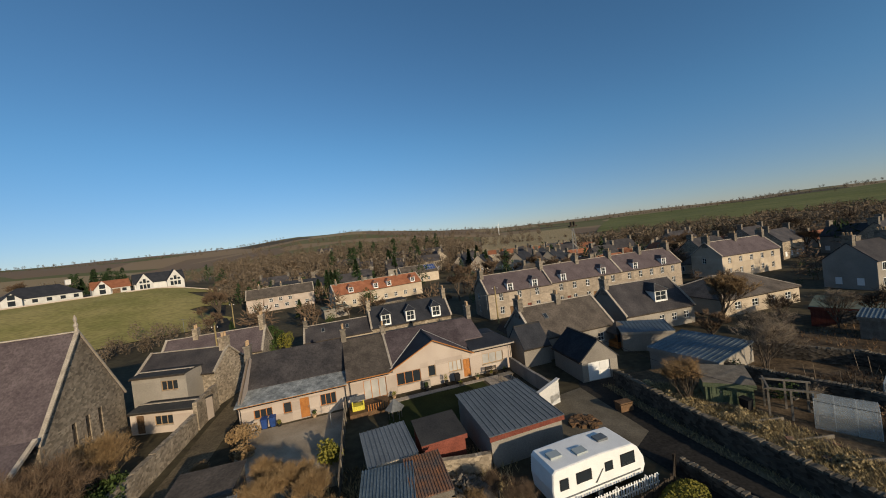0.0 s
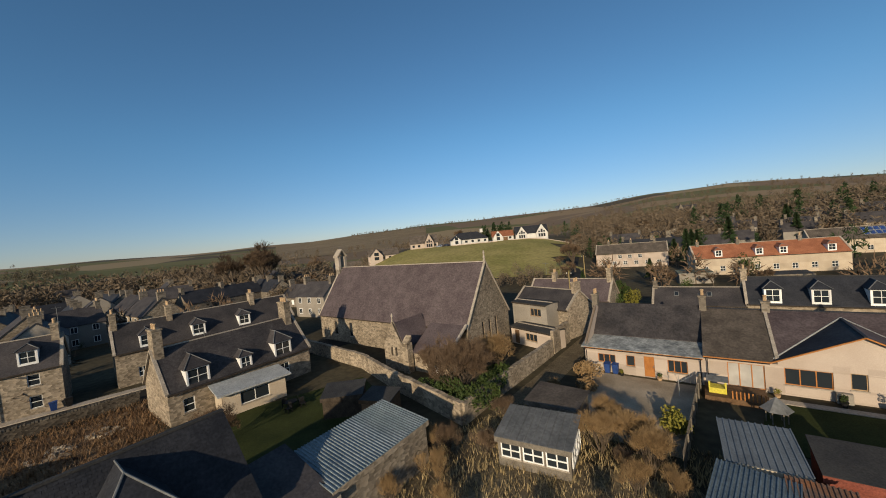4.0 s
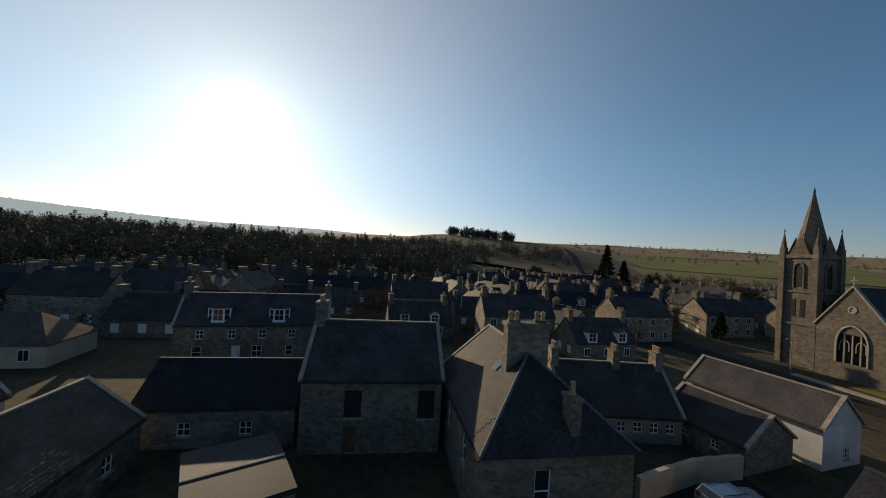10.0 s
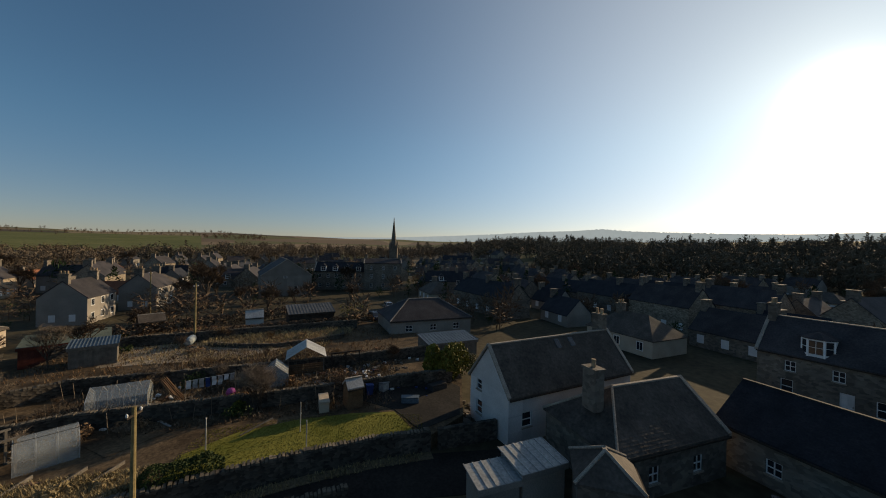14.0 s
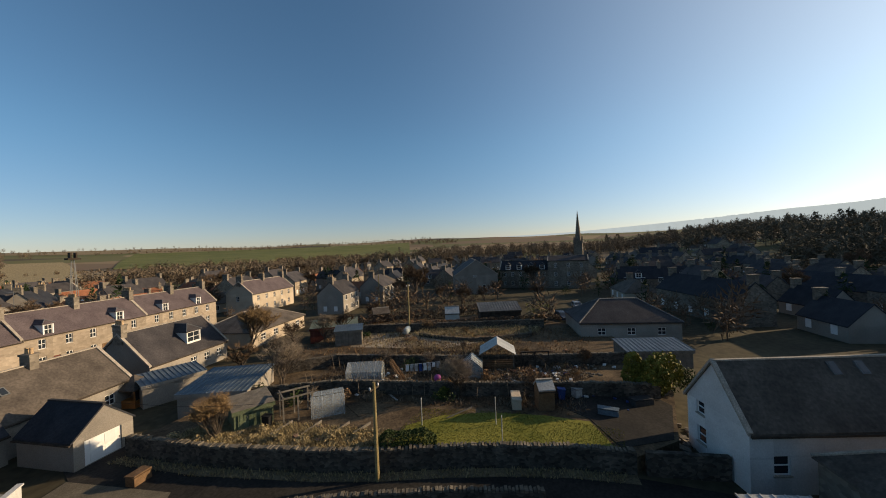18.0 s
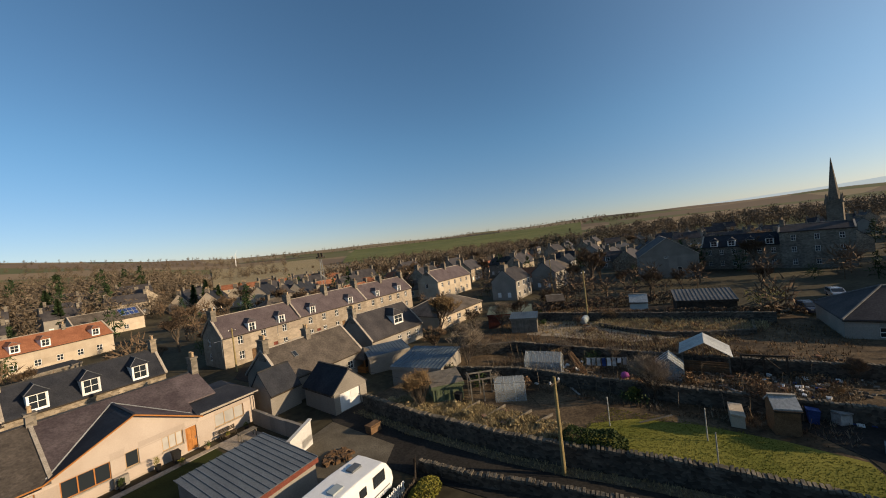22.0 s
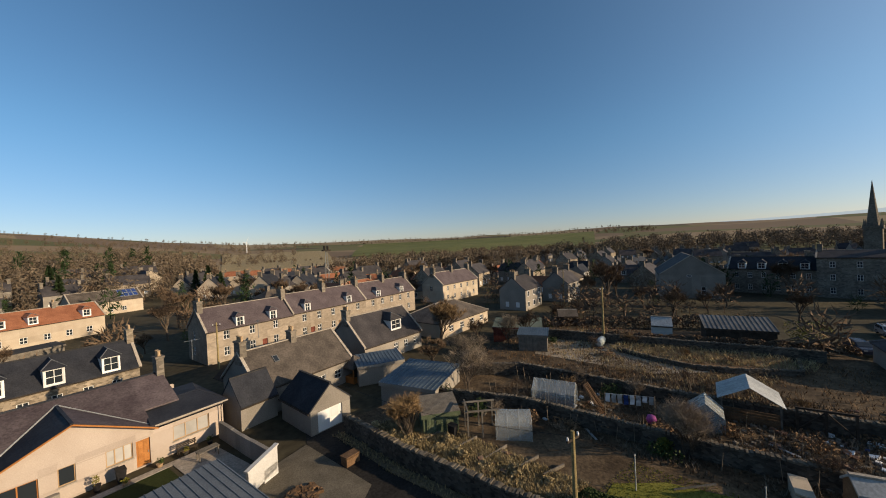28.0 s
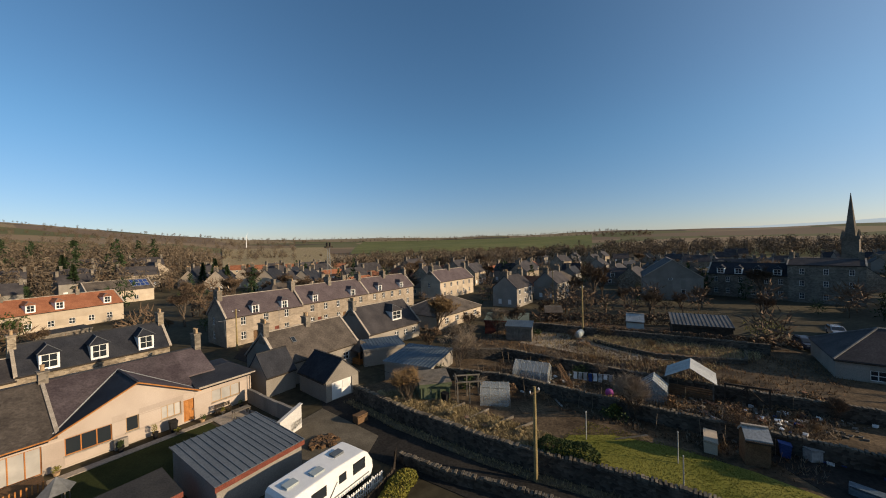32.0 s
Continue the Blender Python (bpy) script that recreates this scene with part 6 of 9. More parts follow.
villa(-47.7, 211, 12, 8, 2.7, 5.8, WHITEWALL, PANTILE, [(3.0, 5.2, 1.4, 6.0, False)], "white house with an orange tiled roof and garage", n=3, garage=7.4)
villa(-43.2, 212, 18, 9, 3.0, 7.2, WHITEWALL, SLATE_NEW, [(3.4, 5.6, 1.2, 7.2, True), (14.4, 6.2, 1.8, 7.8, True)], "white villa with two glazed gables and solar panels", n=4)
villa(-10.4, 252, 25, 10, 2.9, 5.8, HARL_PINK, SLATE_BROWN, [(20, 6, 1.0, 5.4, False)], "long cream bungalow among trees", hip=5.0, n=6)
villa(-23.4, 262, 16, 9, 2.9, 5.4, HARL, SLATE_BROWN, [(5, 5, 1.0, 5.0, False)], "harled house among trees", hip=4.0, n=4)
villa(-5.0, 300, 10, 7, 2.8, 5.0, WHITEWALL, SLATE, [(3, 4, 0.8, 4.8, False)], "small white house above the trees", n=3)
villa(-22.4, 360, 14, 9, 8.0, 12.5, GRANITE_GREY, SLATE, [(3, 5, 1.0, 14.0, False), (11, 4, 1.0, 13.0, False)], "tall stone mansion with steep gables", n=4)
for a, d, c in ((-70.2, 200, CARSILVER), (-58.0, 201, CARSILVER), (-57.0, 201.5, CARDARK)):
    PARKED.append((d * math.sin(radians(a)), d * math.cos(radians(a)), c))
strip("villa_wall", [(d * math.sin(radians(a)), d * math.cos(radians(a))) for a, d in ((-46.4, 202), (-42, 204), (-36.5, 202))], 0.3, 0.8, HARL_PINK, "low pale boundary wall below the villas", "wall", 1.2, follow=True)
strip("villa_wall", [(d * math.sin(radians(a)), d * math.cos(radians(a))) for a, d in ((-56, 199), (-52, 200), (-48.6, 201))], 0.3, 0.7, HARL_PINK, "low pale boundary wall below the villas", "wall", 1.2, follow=True)

# ---------------------------------------------------------------- trees
def bare_tree(seed, height, spread=0.5, lean=0.0, twigs=14, material=None, depth=4, stems=1, trunk=0.03, up=0.25, fine=0.012):
    """A leafless tree: tapered trunk and limbs, and a crown of twigs."""
    rnd = random.Random(seed)
    wood, tips = Mesh(), Mesh()

    def grow(p, d, length, r, k):
        mid = p + d * length * 0.5 + Vector((rnd.uniform(-1, 1), rnd.uniform(-1, 1), 0)) * length * 0.06
        end = p + d * length
        if r > 0.012:
            wood.tube(p, mid, r, r * 0.82, 5 if k < 2 else 3)
            wood.tube(mid, end, r * 0.82, r * 0.66, 5 if k < 2 else 3)
        if k >= depth:
            for _ in range(twigs):
                v = (d + Vector((rnd.gauss(0, 0.6), rnd.gauss(0, 0.6), rnd.gauss(0.15, 0.45)))).normalized()
                q = p.lerp(end, rnd.random())
                l2 = length * rnd.uniform(0.5, 1.1)
                s = v.orthogonal().normalized() * fine * height / 8
                tips.face(q - s, q + s, q + v * l2)
                w2 = (v + Vector((rnd.gauss(0, 0.5), rnd.gauss(0, 0.5), rnd.gauss(0.1, 0.4)))).normalized()
                q2 = q + v * l2 * 0.5
                tips.face(q2 - s * 0.7, q2 + s * 0.7, q2 + w2 * l2 * 0.7)
            return
        n = rnd.choice((3, 3, 4)) if k else rnd.choice((4, 5))
        for i in range(n):
            a = 2 * math.pi * (i + rnd.random() * 0.7) / n
            out = spread * rnd.uniform(0.6, 1.3)
            v = (d + Vector((math.cos(a) * out, math.sin(a) * out, up * rnd.random()))).normalized()
            grow(p.lerp(end, rnd.uniform(0.62, 1.0)), v, length * rnd.uniform(0.58, 0.8), r * 0.6, k + 1)

    for s in range(stems):
        d = Vector((rnd.gauss(0, 0.08 if stems == 1 else 0.3), rnd.gauss(0, 0.08 if stems == 1 else 0.3), 1)).normalized()
        grow(Vector((rnd.gauss(0, 0.1) * (stems > 1), rnd.gauss(0, 0.1) * (stems > 1), -0.1)), d, height * 0.34, height * trunk / (1 if stems == 1 else 2.2), 0)
    return wood, tips


def leafy(seed, w, h, n, size, flat=False):
    """Many small leaf clumps in an uneven mound."""
    rnd = random.Random(seed)
    m = Mesh()
    lobes = [(Vector((rnd.gauss(0, 0.32) * w, rnd.gauss(0, 0.32) * w, h * rnd.uniform(0.3, 0.72))), rnd.uniform(0.28, 0.48)) for _ in range(9)]
    for _ in range(n):
        c, s = rnd.choice(lobes)
        v = Vector((rnd.gauss(0, 1), rnd.gauss(0, 1), rnd.gauss(0, 1))).normalized()
        p = c + Vector((v.x * w * s, v.y * w * s, v.z * h * s * 0.9)) * rnd.uniform(0.75, 1.05)
        if p.z < 0.02:
            p.z = rnd.uniform(0.02, 0.3)
        a = Vector((rnd.gauss(0, 1), rnd.gauss(0, 1), rnd.gauss(0, 1))).normalized()
        b = a.orthogonal().normalized()
        q = size * rnd.uniform(0.6, 1.3)
        m.face(p - a * q, p + b * q * 0.5, p + a * q, p - b * q * 0.5)
    return m


def tree(name, label, woodtips, crown=None, bark=None):
    t = thing(name, Matrix.Identity(4), label, "tree" if "tree" in name or "conifer" in name else "shrub")
    if woodtips:
        part("trunk", woodtips[0], bark or BARK, t)
        tagged(part("crown", woodtips[1], crown, t), kind="stuff")
    return t


def conifer(seed, h, w):
    rnd = random.Random(seed)
    m = Mesh()
    for i in range(420):
        k = rnd.random() ** 0.8
        z = h * (0.1 + 0.9 * k)
        r = w * (1 - k) ** 0.8 * rnd.uniform(0.35, 1.0) + 0.1
        a = rnd.uniform(0, 6.283)
        p = Vector((math.cos(a) * r, math.sin(a) * r, z))
        d = Vector((math.cos(a), math.sin(a), rnd.uniform(-0.5, 0.1))).normalized()
        s = Vector((-math.sin(a), math.cos(a), 0)) * w * 0.11
        m.face(p - d * w * 0.25 - s, p - d * w * 0.25 + s, p + d * w * 0.22)
        m.face(p - d * w * 0.2 + Vector((0, 0, w * 0.1)), p - d * w * 0.2 - Vector((0, 0, w * 0.12)), p + d * w * 0.18)
    t = thing("conifer", Matrix.Identity(4), "dark green conifer with a ragged outline", "tree")
    part("trunk", Mesh().tube((0, 0, -0.2), (0, 0, h * 0.9), h * 0.02, 0.02), BARK, t)
    tagged(part("crown", m, NEEDLE, t), kind="stuff")
    return t


BARE = [tree("bare_tree", "leafless broad deciduous tree with fine twigs", bare_tree(s, h, sp, fine=0.034), TWIG) for s, h, sp in ((1, 9, 0.62), (2, 11, 0.5), (3, 7, 0.7))]
CONI = [conifer(4, 13, 3.0), conifer(5, 9, 2.6)]
rnd = random.Random(21)
used = set()


def plant(t, x, y, s=1.0, z=None):
    z = land(x, y) if z is None else z
    p = pose(x, y, z, 0, 0, rnd.uniform(0, 360)) @ Matrix.Scale(s, 4)
    if t.name not in used:
        used.add(t.name)
        t.matrix_basis = p
        return t
    c = copy_thing(t, Matrix.Identity(4))
    c.matrix_basis = p
    return c


for a, d, k, s in [(-86, 150, 0, 2.5), (-88.5, 155, 0, 2.1), (-84.4, 146, 1, 1.7), (-77.5, 190, 0, 1.5), (-80, 120, 0, 0.9), (-76, 110, 2, 1.0), (-73, 105, 2, 0.9), (-37, 118, 0, 1.3), (-35, 125, 1, 1.4), (-33, 132, 0, 1.2), (-38, 100, 2, 1.0), (-30, 140, 1, 1.3),
                   (-27, 150, 0, 1.4), (-14, 150, 1, 1.2), (-2, 95, 0, 1.0), (2, 100, 2, 1.1), (-1, 108, 1, 0.9), (6, 150, 0, 1.2), (40, 62, 2, 0.8), (34, 66, 0, 0.9), (59, 100, 1, 1.1), (60, 108, 0, 1.0), (63, 96, 2, 0.9), (70, 92, 2, 0.9), (-147, 130, 1, 1.2), (-160, 140, 0, 1.2),
                   (-122, 140, 1, 1.1), (-112, 150, 0, 1.1), (120, 90, 2, 1.0), (108, 110, 0, 1.0), (98, 100, 2, 0.9), (132, 110, 1, 1.0), (144, 130, 0, 1.1), (152, 120, 2, 1.0)]:
    if not (-36 < a < -3 and 95 < d < 153):
        plant(BARE[k], d * math.sin(radians(a)), d * math.cos(radians(a)), s * (0.6 if -36 < a < 3 and d < 95 else 1.0))
for a, d, k, s in [(-162.7, 200, 0, 1.9), (-22.6, 138, 0, 0.85), (-21.4, 142, 0, 0.8), (-18.1, 152, 0, 1.05), (-12.8, 205, 0, 1.0), (1.6, 172, 0, 1.0), (0.2, 178, 0, 0.85), (2.6, 176, 1, 1.0), (-160.4, 204, 1, 1.9), (-164.2, 198, 1, 1.3), (-22, 150, 0, 0.8), (-24, 140, 1, 0.9), (-12, 180, 0, 0.9), (-48, 225, 1, 1.0), (-49, 230, 0, 0.9), (-50, 228, 1, 0.9), (3, 170, 0, 0.8), (-36, 90, 1, 0.5), (-149, 100, 1, 0.7), (-27, 104, 1, 0.6)]:
    plant(CONI[k], d * math.sin(radians(a)), d * math.cos(radians(a)), s)
for a, d, k, s in [(-31, 78, 2, 0.9), (-25, 88, 0, 0.9), (-20, 92, 2, 0.9), (-15, 90, 1, 0.7), (-9, 84, 0, 0.8), (-4, 86, 2, 1.0), (1, 92, 0, 0.9), (4, 118, 1, 0.9), (-18, 128, 1, 1.1), (-22, 132, 0, 1.2), (-10, 140, 1, 1.2), (-6, 136, 0, 1.1), (8, 130, 2, 1.0), (13, 125, 0, 0.9), (-29, 118, 1, 1.0), (-34, 108, 0, 1.1), (33, 52, 2, 0.75), (47, 62, 0, 0.7), (52, 76, 2, 0.8), (66, 84, 0, 0.8), (72, 104, 2, 0.9), (78, 92, 0, 0.7)]:
    if not (-36 < a < -3 and 95 < d < 153):
        plant(BARE[k], d * math.sin(radians(a)), d * math.cos(radians(a)), s * (0.6 if -36 < a < 3 and d < 95 else 1.0))
for _ in range(120):
    a, d = rnd.uniform(-180, 180), rnd.uniform(95, 300)
    if -72 < a < -40 and d < 225 or -38 < a < 2 and d < 170:
        continue
    if -128 < a < -92 and d > 170:
        continue
    plant(rnd.choice(BARE), d * math.sin(radians(a)), d * math.cos(radians(a)), rnd.uniform(0.6, 1.2))


# a clump of trees on the crest of the southern hill
for i in range(14):
    a, d = radians(173.4 + 9.6 * i / 13 + rnd.uniform(-0.25, 0.25)), rnd.uniform(690, 730)
    plant((BARE + CONI[1:])[(i * 3 + 1) % 4], d * math.sin(a), d * math.cos(a), rnd.uniform(1.6, 2.2))


def woods(name, belts, material, label, seed, con=0.0):
    """Far belts of trees: (azimuth from, to, distance from, to, count, height)."""
    rnd = random.Random(seed)
    m = Mesh()
    for a0, a1, d0, d1, n, h in belts:
        for _ in range(n):
            a, d = radians(rnd.uniform(a0, a1)), rnd.uniform(d0, d1)
            x, y = d * math.sin(a), d * math.cos(a)
            z = land(x, y)
            hh = h * rnd.uniform(0.7, 1.25)
            m.tube((x, y, z - 0.5), (x, y, z + hh * 0.6), hh * 0.02, hh * 0.01, 3)
            side = Vector((math.cos(a), -math.sin(a), 0))
            pine = rnd.random() < con
            for _ in range(105):
                if pine:
                    k = rnd.random()
                    p = Vector((x, y, z + hh * (0.12 + 0.98 * k))) + side * rnd.gauss(0, 0.2) * hh * (1.05 - k) + Vector((math.sin(a), math.cos(a), 0)) * rnd.gauss(0, 0.15) * hh * (1.05 - k)
                else:
                    v = Vector((rnd.gauss(0, 1), rnd.gauss(0, 1), rnd.gauss(0, 1))).normalized() * rnd.uniform(0.3, 1)
                    p = Vector((x, y, z + hh * 0.5)) + Vector((v.x * hh * 0.38, v.y * hh * 0.38, v.z * hh * 0.5))
                s = hh * (0.1 if pine else 0.095)
                u, w = Vector((rnd.gauss(0, 1), rnd.gauss(0, 1), rnd.gauss(0.3, 1))).normalized(), Vector((rnd.gauss(0, 1), rnd.gauss(0, 1), rnd.gauss(0, 1))).normalized()
                m.face(p - u * s, p + w * s * 0.5, p + u * s * 1.2)
    return tagged(new(name, m.data(name, material)), label, "woodland", kind="stuff")


woods("far_woods", [(-34, 12, 420, 1100, 260, 11), (-100, -60, 380, 700, 80, 10), (-34, 2, 200, 330, 300, 10), (16, 24, 200, 330, 50, 9), (22, 60, 330, 480, 200, 10), (20, 50, 250, 320, 160, 10), (60, 105, 360, 560, 480, 13), (-125, -84, 230, 360, 420, 12), (-96, -76, 150, 260, 150, 9), (-160, -125, 250, 380, 140, 9), (-30, 0, 172, 215, 70, 8), (-60, -30, 240, 330, 60, 8), (-37, 1, 240, 620, 430, 11), (-36, -4, 175, 240, 90, 9), (-74, -38, 96, 113, 70, 4), (-72, -44, 228, 300, 60, 6), (-72, -28, 1200, 1850, 260, 9), (-168, -108, 800, 1800, 320, 9), (14, 62, 1100, 1850, 240, 9), (-20, 14, 900, 1800, 200, 10), (-84, -70, 110, 190, 150, 6), (-37, -30, 150, 200, 30, 8)], TWIG_FAR, "bare brown winter woodland in the distance", 31)
woods("dark_woods", [(108, 176, 190, 340, 620, 13), (98, 180, 300, 540, 900, 13), (-180, -168, 420, 560, 60, 15), (-128, -104, 700, 900, 160, 14), (88, 110, 520, 700, 120, 14), (172.5, 180, 700, 740, 80, 18), (-180, -176.6, 700, 740, 40, 18), (52, 62, 330, 380, 40, 13)], WOODMIX, "dark mixed woodland on the hillside", 32, con=0.15)
woods("field_hedges", [(-168, -146, 985, 1000, 70, 4), (-166, -134, 1410, 1430, 90, 4), (-146, -114, 985, 996, 90, 4), (-128, -112, 545, 555, 50, 5), (-112, -102, 665, 675, 50, 6), (-99, -89, 705, 715, 30, 5), (-8, 20, 505, 520, 70, 5), (20, 58, 1190, 1215, 110, 5), (58, 66, 1000, 1200, 60, 9), (38, 60, 500, 550, 90, 8)], TWIG, "dark hedgerows between the far fields", 35)
woods("evergreens", [(-22, -4, 200, 300, 30, 12), (-36, -20, 140, 175, 12, 8), (-160, -156, 185, 195, 6, 12), (-40, 60, 120, 260, 40, 8), (60, 140, 80, 220, 40, 7), (-51, -46, 222, 232, 14, 9)], NEEDLE, "scattered dark evergreen trees", 33, con=0.7)


def scrub(name, n, material, label, seed, h0, h1):
    """Winter garden trees and bushes between the houses of the town."""
    rnd = random.Random(seed)
    m = Mesh()
    k = 0
    while k < n:
        a, d = rnd.uniform(-180, 180), 62 + 180 * rnd.random() ** 0.8
        x, y = d * math.sin(radians(a)), d * math.cos(radians(a))
        if (-72 < a < -34 and 84 < d) or (-36 < a < -3 and 100 < d < 150 and rnd.random() < 0.8) or any((x - p) ** 2 + (y - q) ** 2 < 60 for p, q in BUILT) or any((x - p) ** 2 + (y - q) ** 2 < (c * 0.75) ** 2 for p, q, c in SOLID):
            continue
        k += 1
        z, hh = land(x, y), rnd.uniform(h0, h1)
        m.tube((x, y, z - 0.3), (x, y, z + hh * 0.6), hh * 0.018, hh * 0.008, 3)
        for _ in range(110):
            v = Vector((rnd.gauss(0, 1), rnd.gauss(0, 1), rnd.gauss(0, 1))).normalized() * rnd.uniform(0.25, 1)
            p = Vector((x, y, z + hh * 0.56)) + Vector((v.x * hh * 0.38, v.y * hh * 0.38, v.z * hh * 0.44))
            u = (v + Vector((rnd.gauss(0, 0.5), rnd.gauss(0, 0.5), rnd.gauss(0.4, 0.5)))).normalized()
            w = u.orthogonal().normalized() * hh * 0.022
            m.face(p - w, p + w, p + u * hh * rnd.uniform(0.16, 0.3))
    return tagged(new(name, m.data(name, material)), label, "trees", kind="stuff")


scrub("garden_trees", 520, TWIG, "brown leafless garden trees among the houses", 41, 3.0, 7.5)
scrub("garden_shrubs", 260, LEAF, "dark green garden shrubs among the houses", 42, 1.5, 3.5)


# ---------------------------------------------------------------- sheds, yards and garden things
sheet("gravel_yard", [(-24.0, 32.0), (-14.6, 35.4), (-10.6, 24.0), (-16.5, 22.0), (-21, 27)], 0.05, GRAVEL, "pale gravel yard in front of the bungalow", "yard", 0.04)
# this lawn's shade is in its dark turf colour
sheet("back_lawn", [(-9.9, 35.9), (0.2, 39.8), (1.6, 36.2), (0.8, 32.0), (-1.6, 30.9), (-8.3, 28.6)], 0.05, LAWN_SHADED, "back lawn of the bungalow, shade put into its colour", "lawn", 0.04)
sheet("patio", [(-10.0, 36.9), (3.2, 41.7), (6.6, 33.8), (3.4, 33.4), (1.0, 33.0), (1.9, 36.4), (0.5, 40.0), (-9.8, 36.1)], 0.06, PAVING, "concrete patio slabs behind the bungalow", "patio", 0.05)
sheet("drive", [(4.2, 33.0), (10.0, 36.0), (12.5, 27.5), (9.8, 24.6), (6.2, 26.5)], 0.045, WORN, "worn gravel drive beside the sheds", "drive", 0.03)
# deep shade over the garden, painted by the same darkened turf
sheet("dark_garden", [(-29, -1), (-20, 3.0), (-24.5, 12.5), (-41, 13), (-42, -4)], 0.05, LAWN_SHADED, "mown garden lawn with deep shade put into its colour", "lawn", 0.04)
sheet("waste_plot", [(-41.0, -23.8), (-37.0, -13.5), (-43.5, -6.6), (-53.4, -9.2), (-47.4, -26.6)], 0.05, RUBBLE, "waste plot of dead bracken and rubble", "waste ground", 0.04)
sheet("soil_yard", [(-18.5, 3.5), (-3.0, 6.0), (2.6, 18.4), (-9, 21.5), (-17, 18), (-24, 13)], 0.045, TRACK, "overgrown rough strip of brown growth", "garden", 0.03)


def shed(p0, p1, W, h0, h1, label, wall, roof, ribs=0.4, name="shed", z=0.0, over=0.15, board=0.0, door=None, window=None, fascia=None):
    """A mono-pitch shed: four walls, a ribbed roof of sheets, a fascia."""
    m4, L = frame2(p0, p1, z)
    s = thing(name, m4, label, "shed")
    part("wall", Mesh().box(0, L, 0, 0.1, 0, h0), wall, s)
    part("wall", Mesh().box(0, L, W - 0.1, W, 0, h1), wall, s)
    for x in (0, L - 0.1):
        m = Mesh()
        for a in (x, x + 0.1):
            m.face((a, 0.1, 0), (a, W - 0.1, 0), (a, W - 0.1, h1), (a, 0.1, h0))
        part("wall", m, wall, s)
    k = (h1 - h0) / W
    rf = part("roof", Mesh().slab([(-over, -over, h0 - over * k + 0.1), (L + over, -over, h0 - over * k + 0.1), (L + over, W + over, h1 + over * k + 0.1), (-over, W + over, h1 + over * k + 0.1)], 0.07), roof, s)
    if ribs:
        n = int((L + 2 * over) / ribs)
        for i in range(n + 1):
            x = -over + i * (L + 2 * over) / n
            part("rib", Mesh().slab([(x - 0.03, -over, h0 - over * k + 0.15), (x + 0.03, -over, h0 - over * k + 0.15), (x + 0.03, W + over, h1 + over * k + 0.15), (x - 0.03, W + over, h1 + over * k + 0.15)], 0.05), roof, rf)
    part("fascia", Mesh().box(-over, L + over, -over - 0.03, -over, h0 - 0.28, h0 + 0.06), fascia or wall, s)
    if board:
        n = int(L / board)
        for i in range(n):
            part("board", Mesh().box(i * L / n + 0.01, (i + 1) * L / n - 0.01, -0.025, 0.0, 0.02, h0 - 0.1), wall, s)
    if door:
        door_part(s, Matrix.Identity(4), *door, deep=-0.1)
    if window:
        window_part(s, Matrix.Identity(4), *window, deep=-0.03)
    return s


shed((0.3, 24.4), (5.8, 26.6), 6.6, 2.3, 2.7, "long harled garage shed with a red fascia and ribbed metal roof", HARL_GREY, METAL, 0.42, fascia=REDPAINT)
shed((-4.6, 24.6), (-1.6, 25.8), 3.0, 1.95, 2.3, "small red shed with a dark felt roof", REDPAINT, FELT, 0)
shed((-7.9, 22.4), (-5.0, 23.7), 4.0, 2.0, 2.3, "small shed with a ribbed pale grey roof", HARL, METAL, 0.3)
shed((-7.4, 18.6), (-4.5, 19.2), 3.2, 1.8, 2.1, "lean-to of blue corrugated metal sheets", GREYWOOD, METAL_BLUE, 0.2)
shed((-4.4, 19.5), (-2.4, 20.2), 3.4, 1.8, 2.1, "lean-to with rusted corrugated sheets", GREYWOOD, RUST, 0.18)
shed((-20.6, 19.9), (-16.8, 21.1), 2.9, 1.9, 2.2, "low stone shed with a mossy roof", GRANITE_GREY, SLATE_BROWN, 0)
glazed = shed((-18.2, 14.6), (-14.0, 16.8), 3.4, 2.0, 2.45, "old glazed lean-to with white window frames and a weathered roof", GREYWOOD, LEAD, 0.5)
for k in range(3):
    window_part(glazed, Matrix.Identity(4), 0.25 + k * 1.5, 1.6 + k * 1.5, 0.75, 1.8, deep=-0.05, panes=(2, 2), bars=0.08)
for k in range(2):
    window_part(glazed, SIDES["right"](frame2((-18.2, 14.6), (-14.0, 16.8))[1], 3.4), 0.25 + k * 1.5, 1.6 + k * 1.5, 0.75, 1.8, deep=-0.05, panes=(2, 2), bars=0.08)
shed((-18.8, 3.8), (-21.6, 11.0), 4.3, 3.0, 3.5, "stone shed with a blue-grey corrugated roof", GRANITE, METAL_SHED, 0.22)
shed((-17.2, 0.6), (-18.6, 3.9), 4.6, 2.8, 4.2, "dark slated lean-to beside the house", HARL, SLATE, 0)
shed((-29.0, -25.8), (-27.8, -21.8), 8.0, 2.9, 3.1, "outbuilding with a grey flat metal roof", HARL_GREY, LEAD, 0.0)
shed((-37.5, -29.5), (-40.5, -24.5), 4.5, 2.6, 3.0, "dark outbuilding with a felt roof", HARL_GREY, FELT, 0)
shed((-33.5, 6.6), (-31.8, 9.8), 2.6, 2.0, 2.3, "dark felt-roofed shed in the shaded garden", DARKWOOD, FELT, 0)
shed((-30.8, 9.4), (-28.6, 11.2), 2.2, 1.9, 2.1, "low brown shed in the shaded garden", BROWNWOOD, FELT, 0)
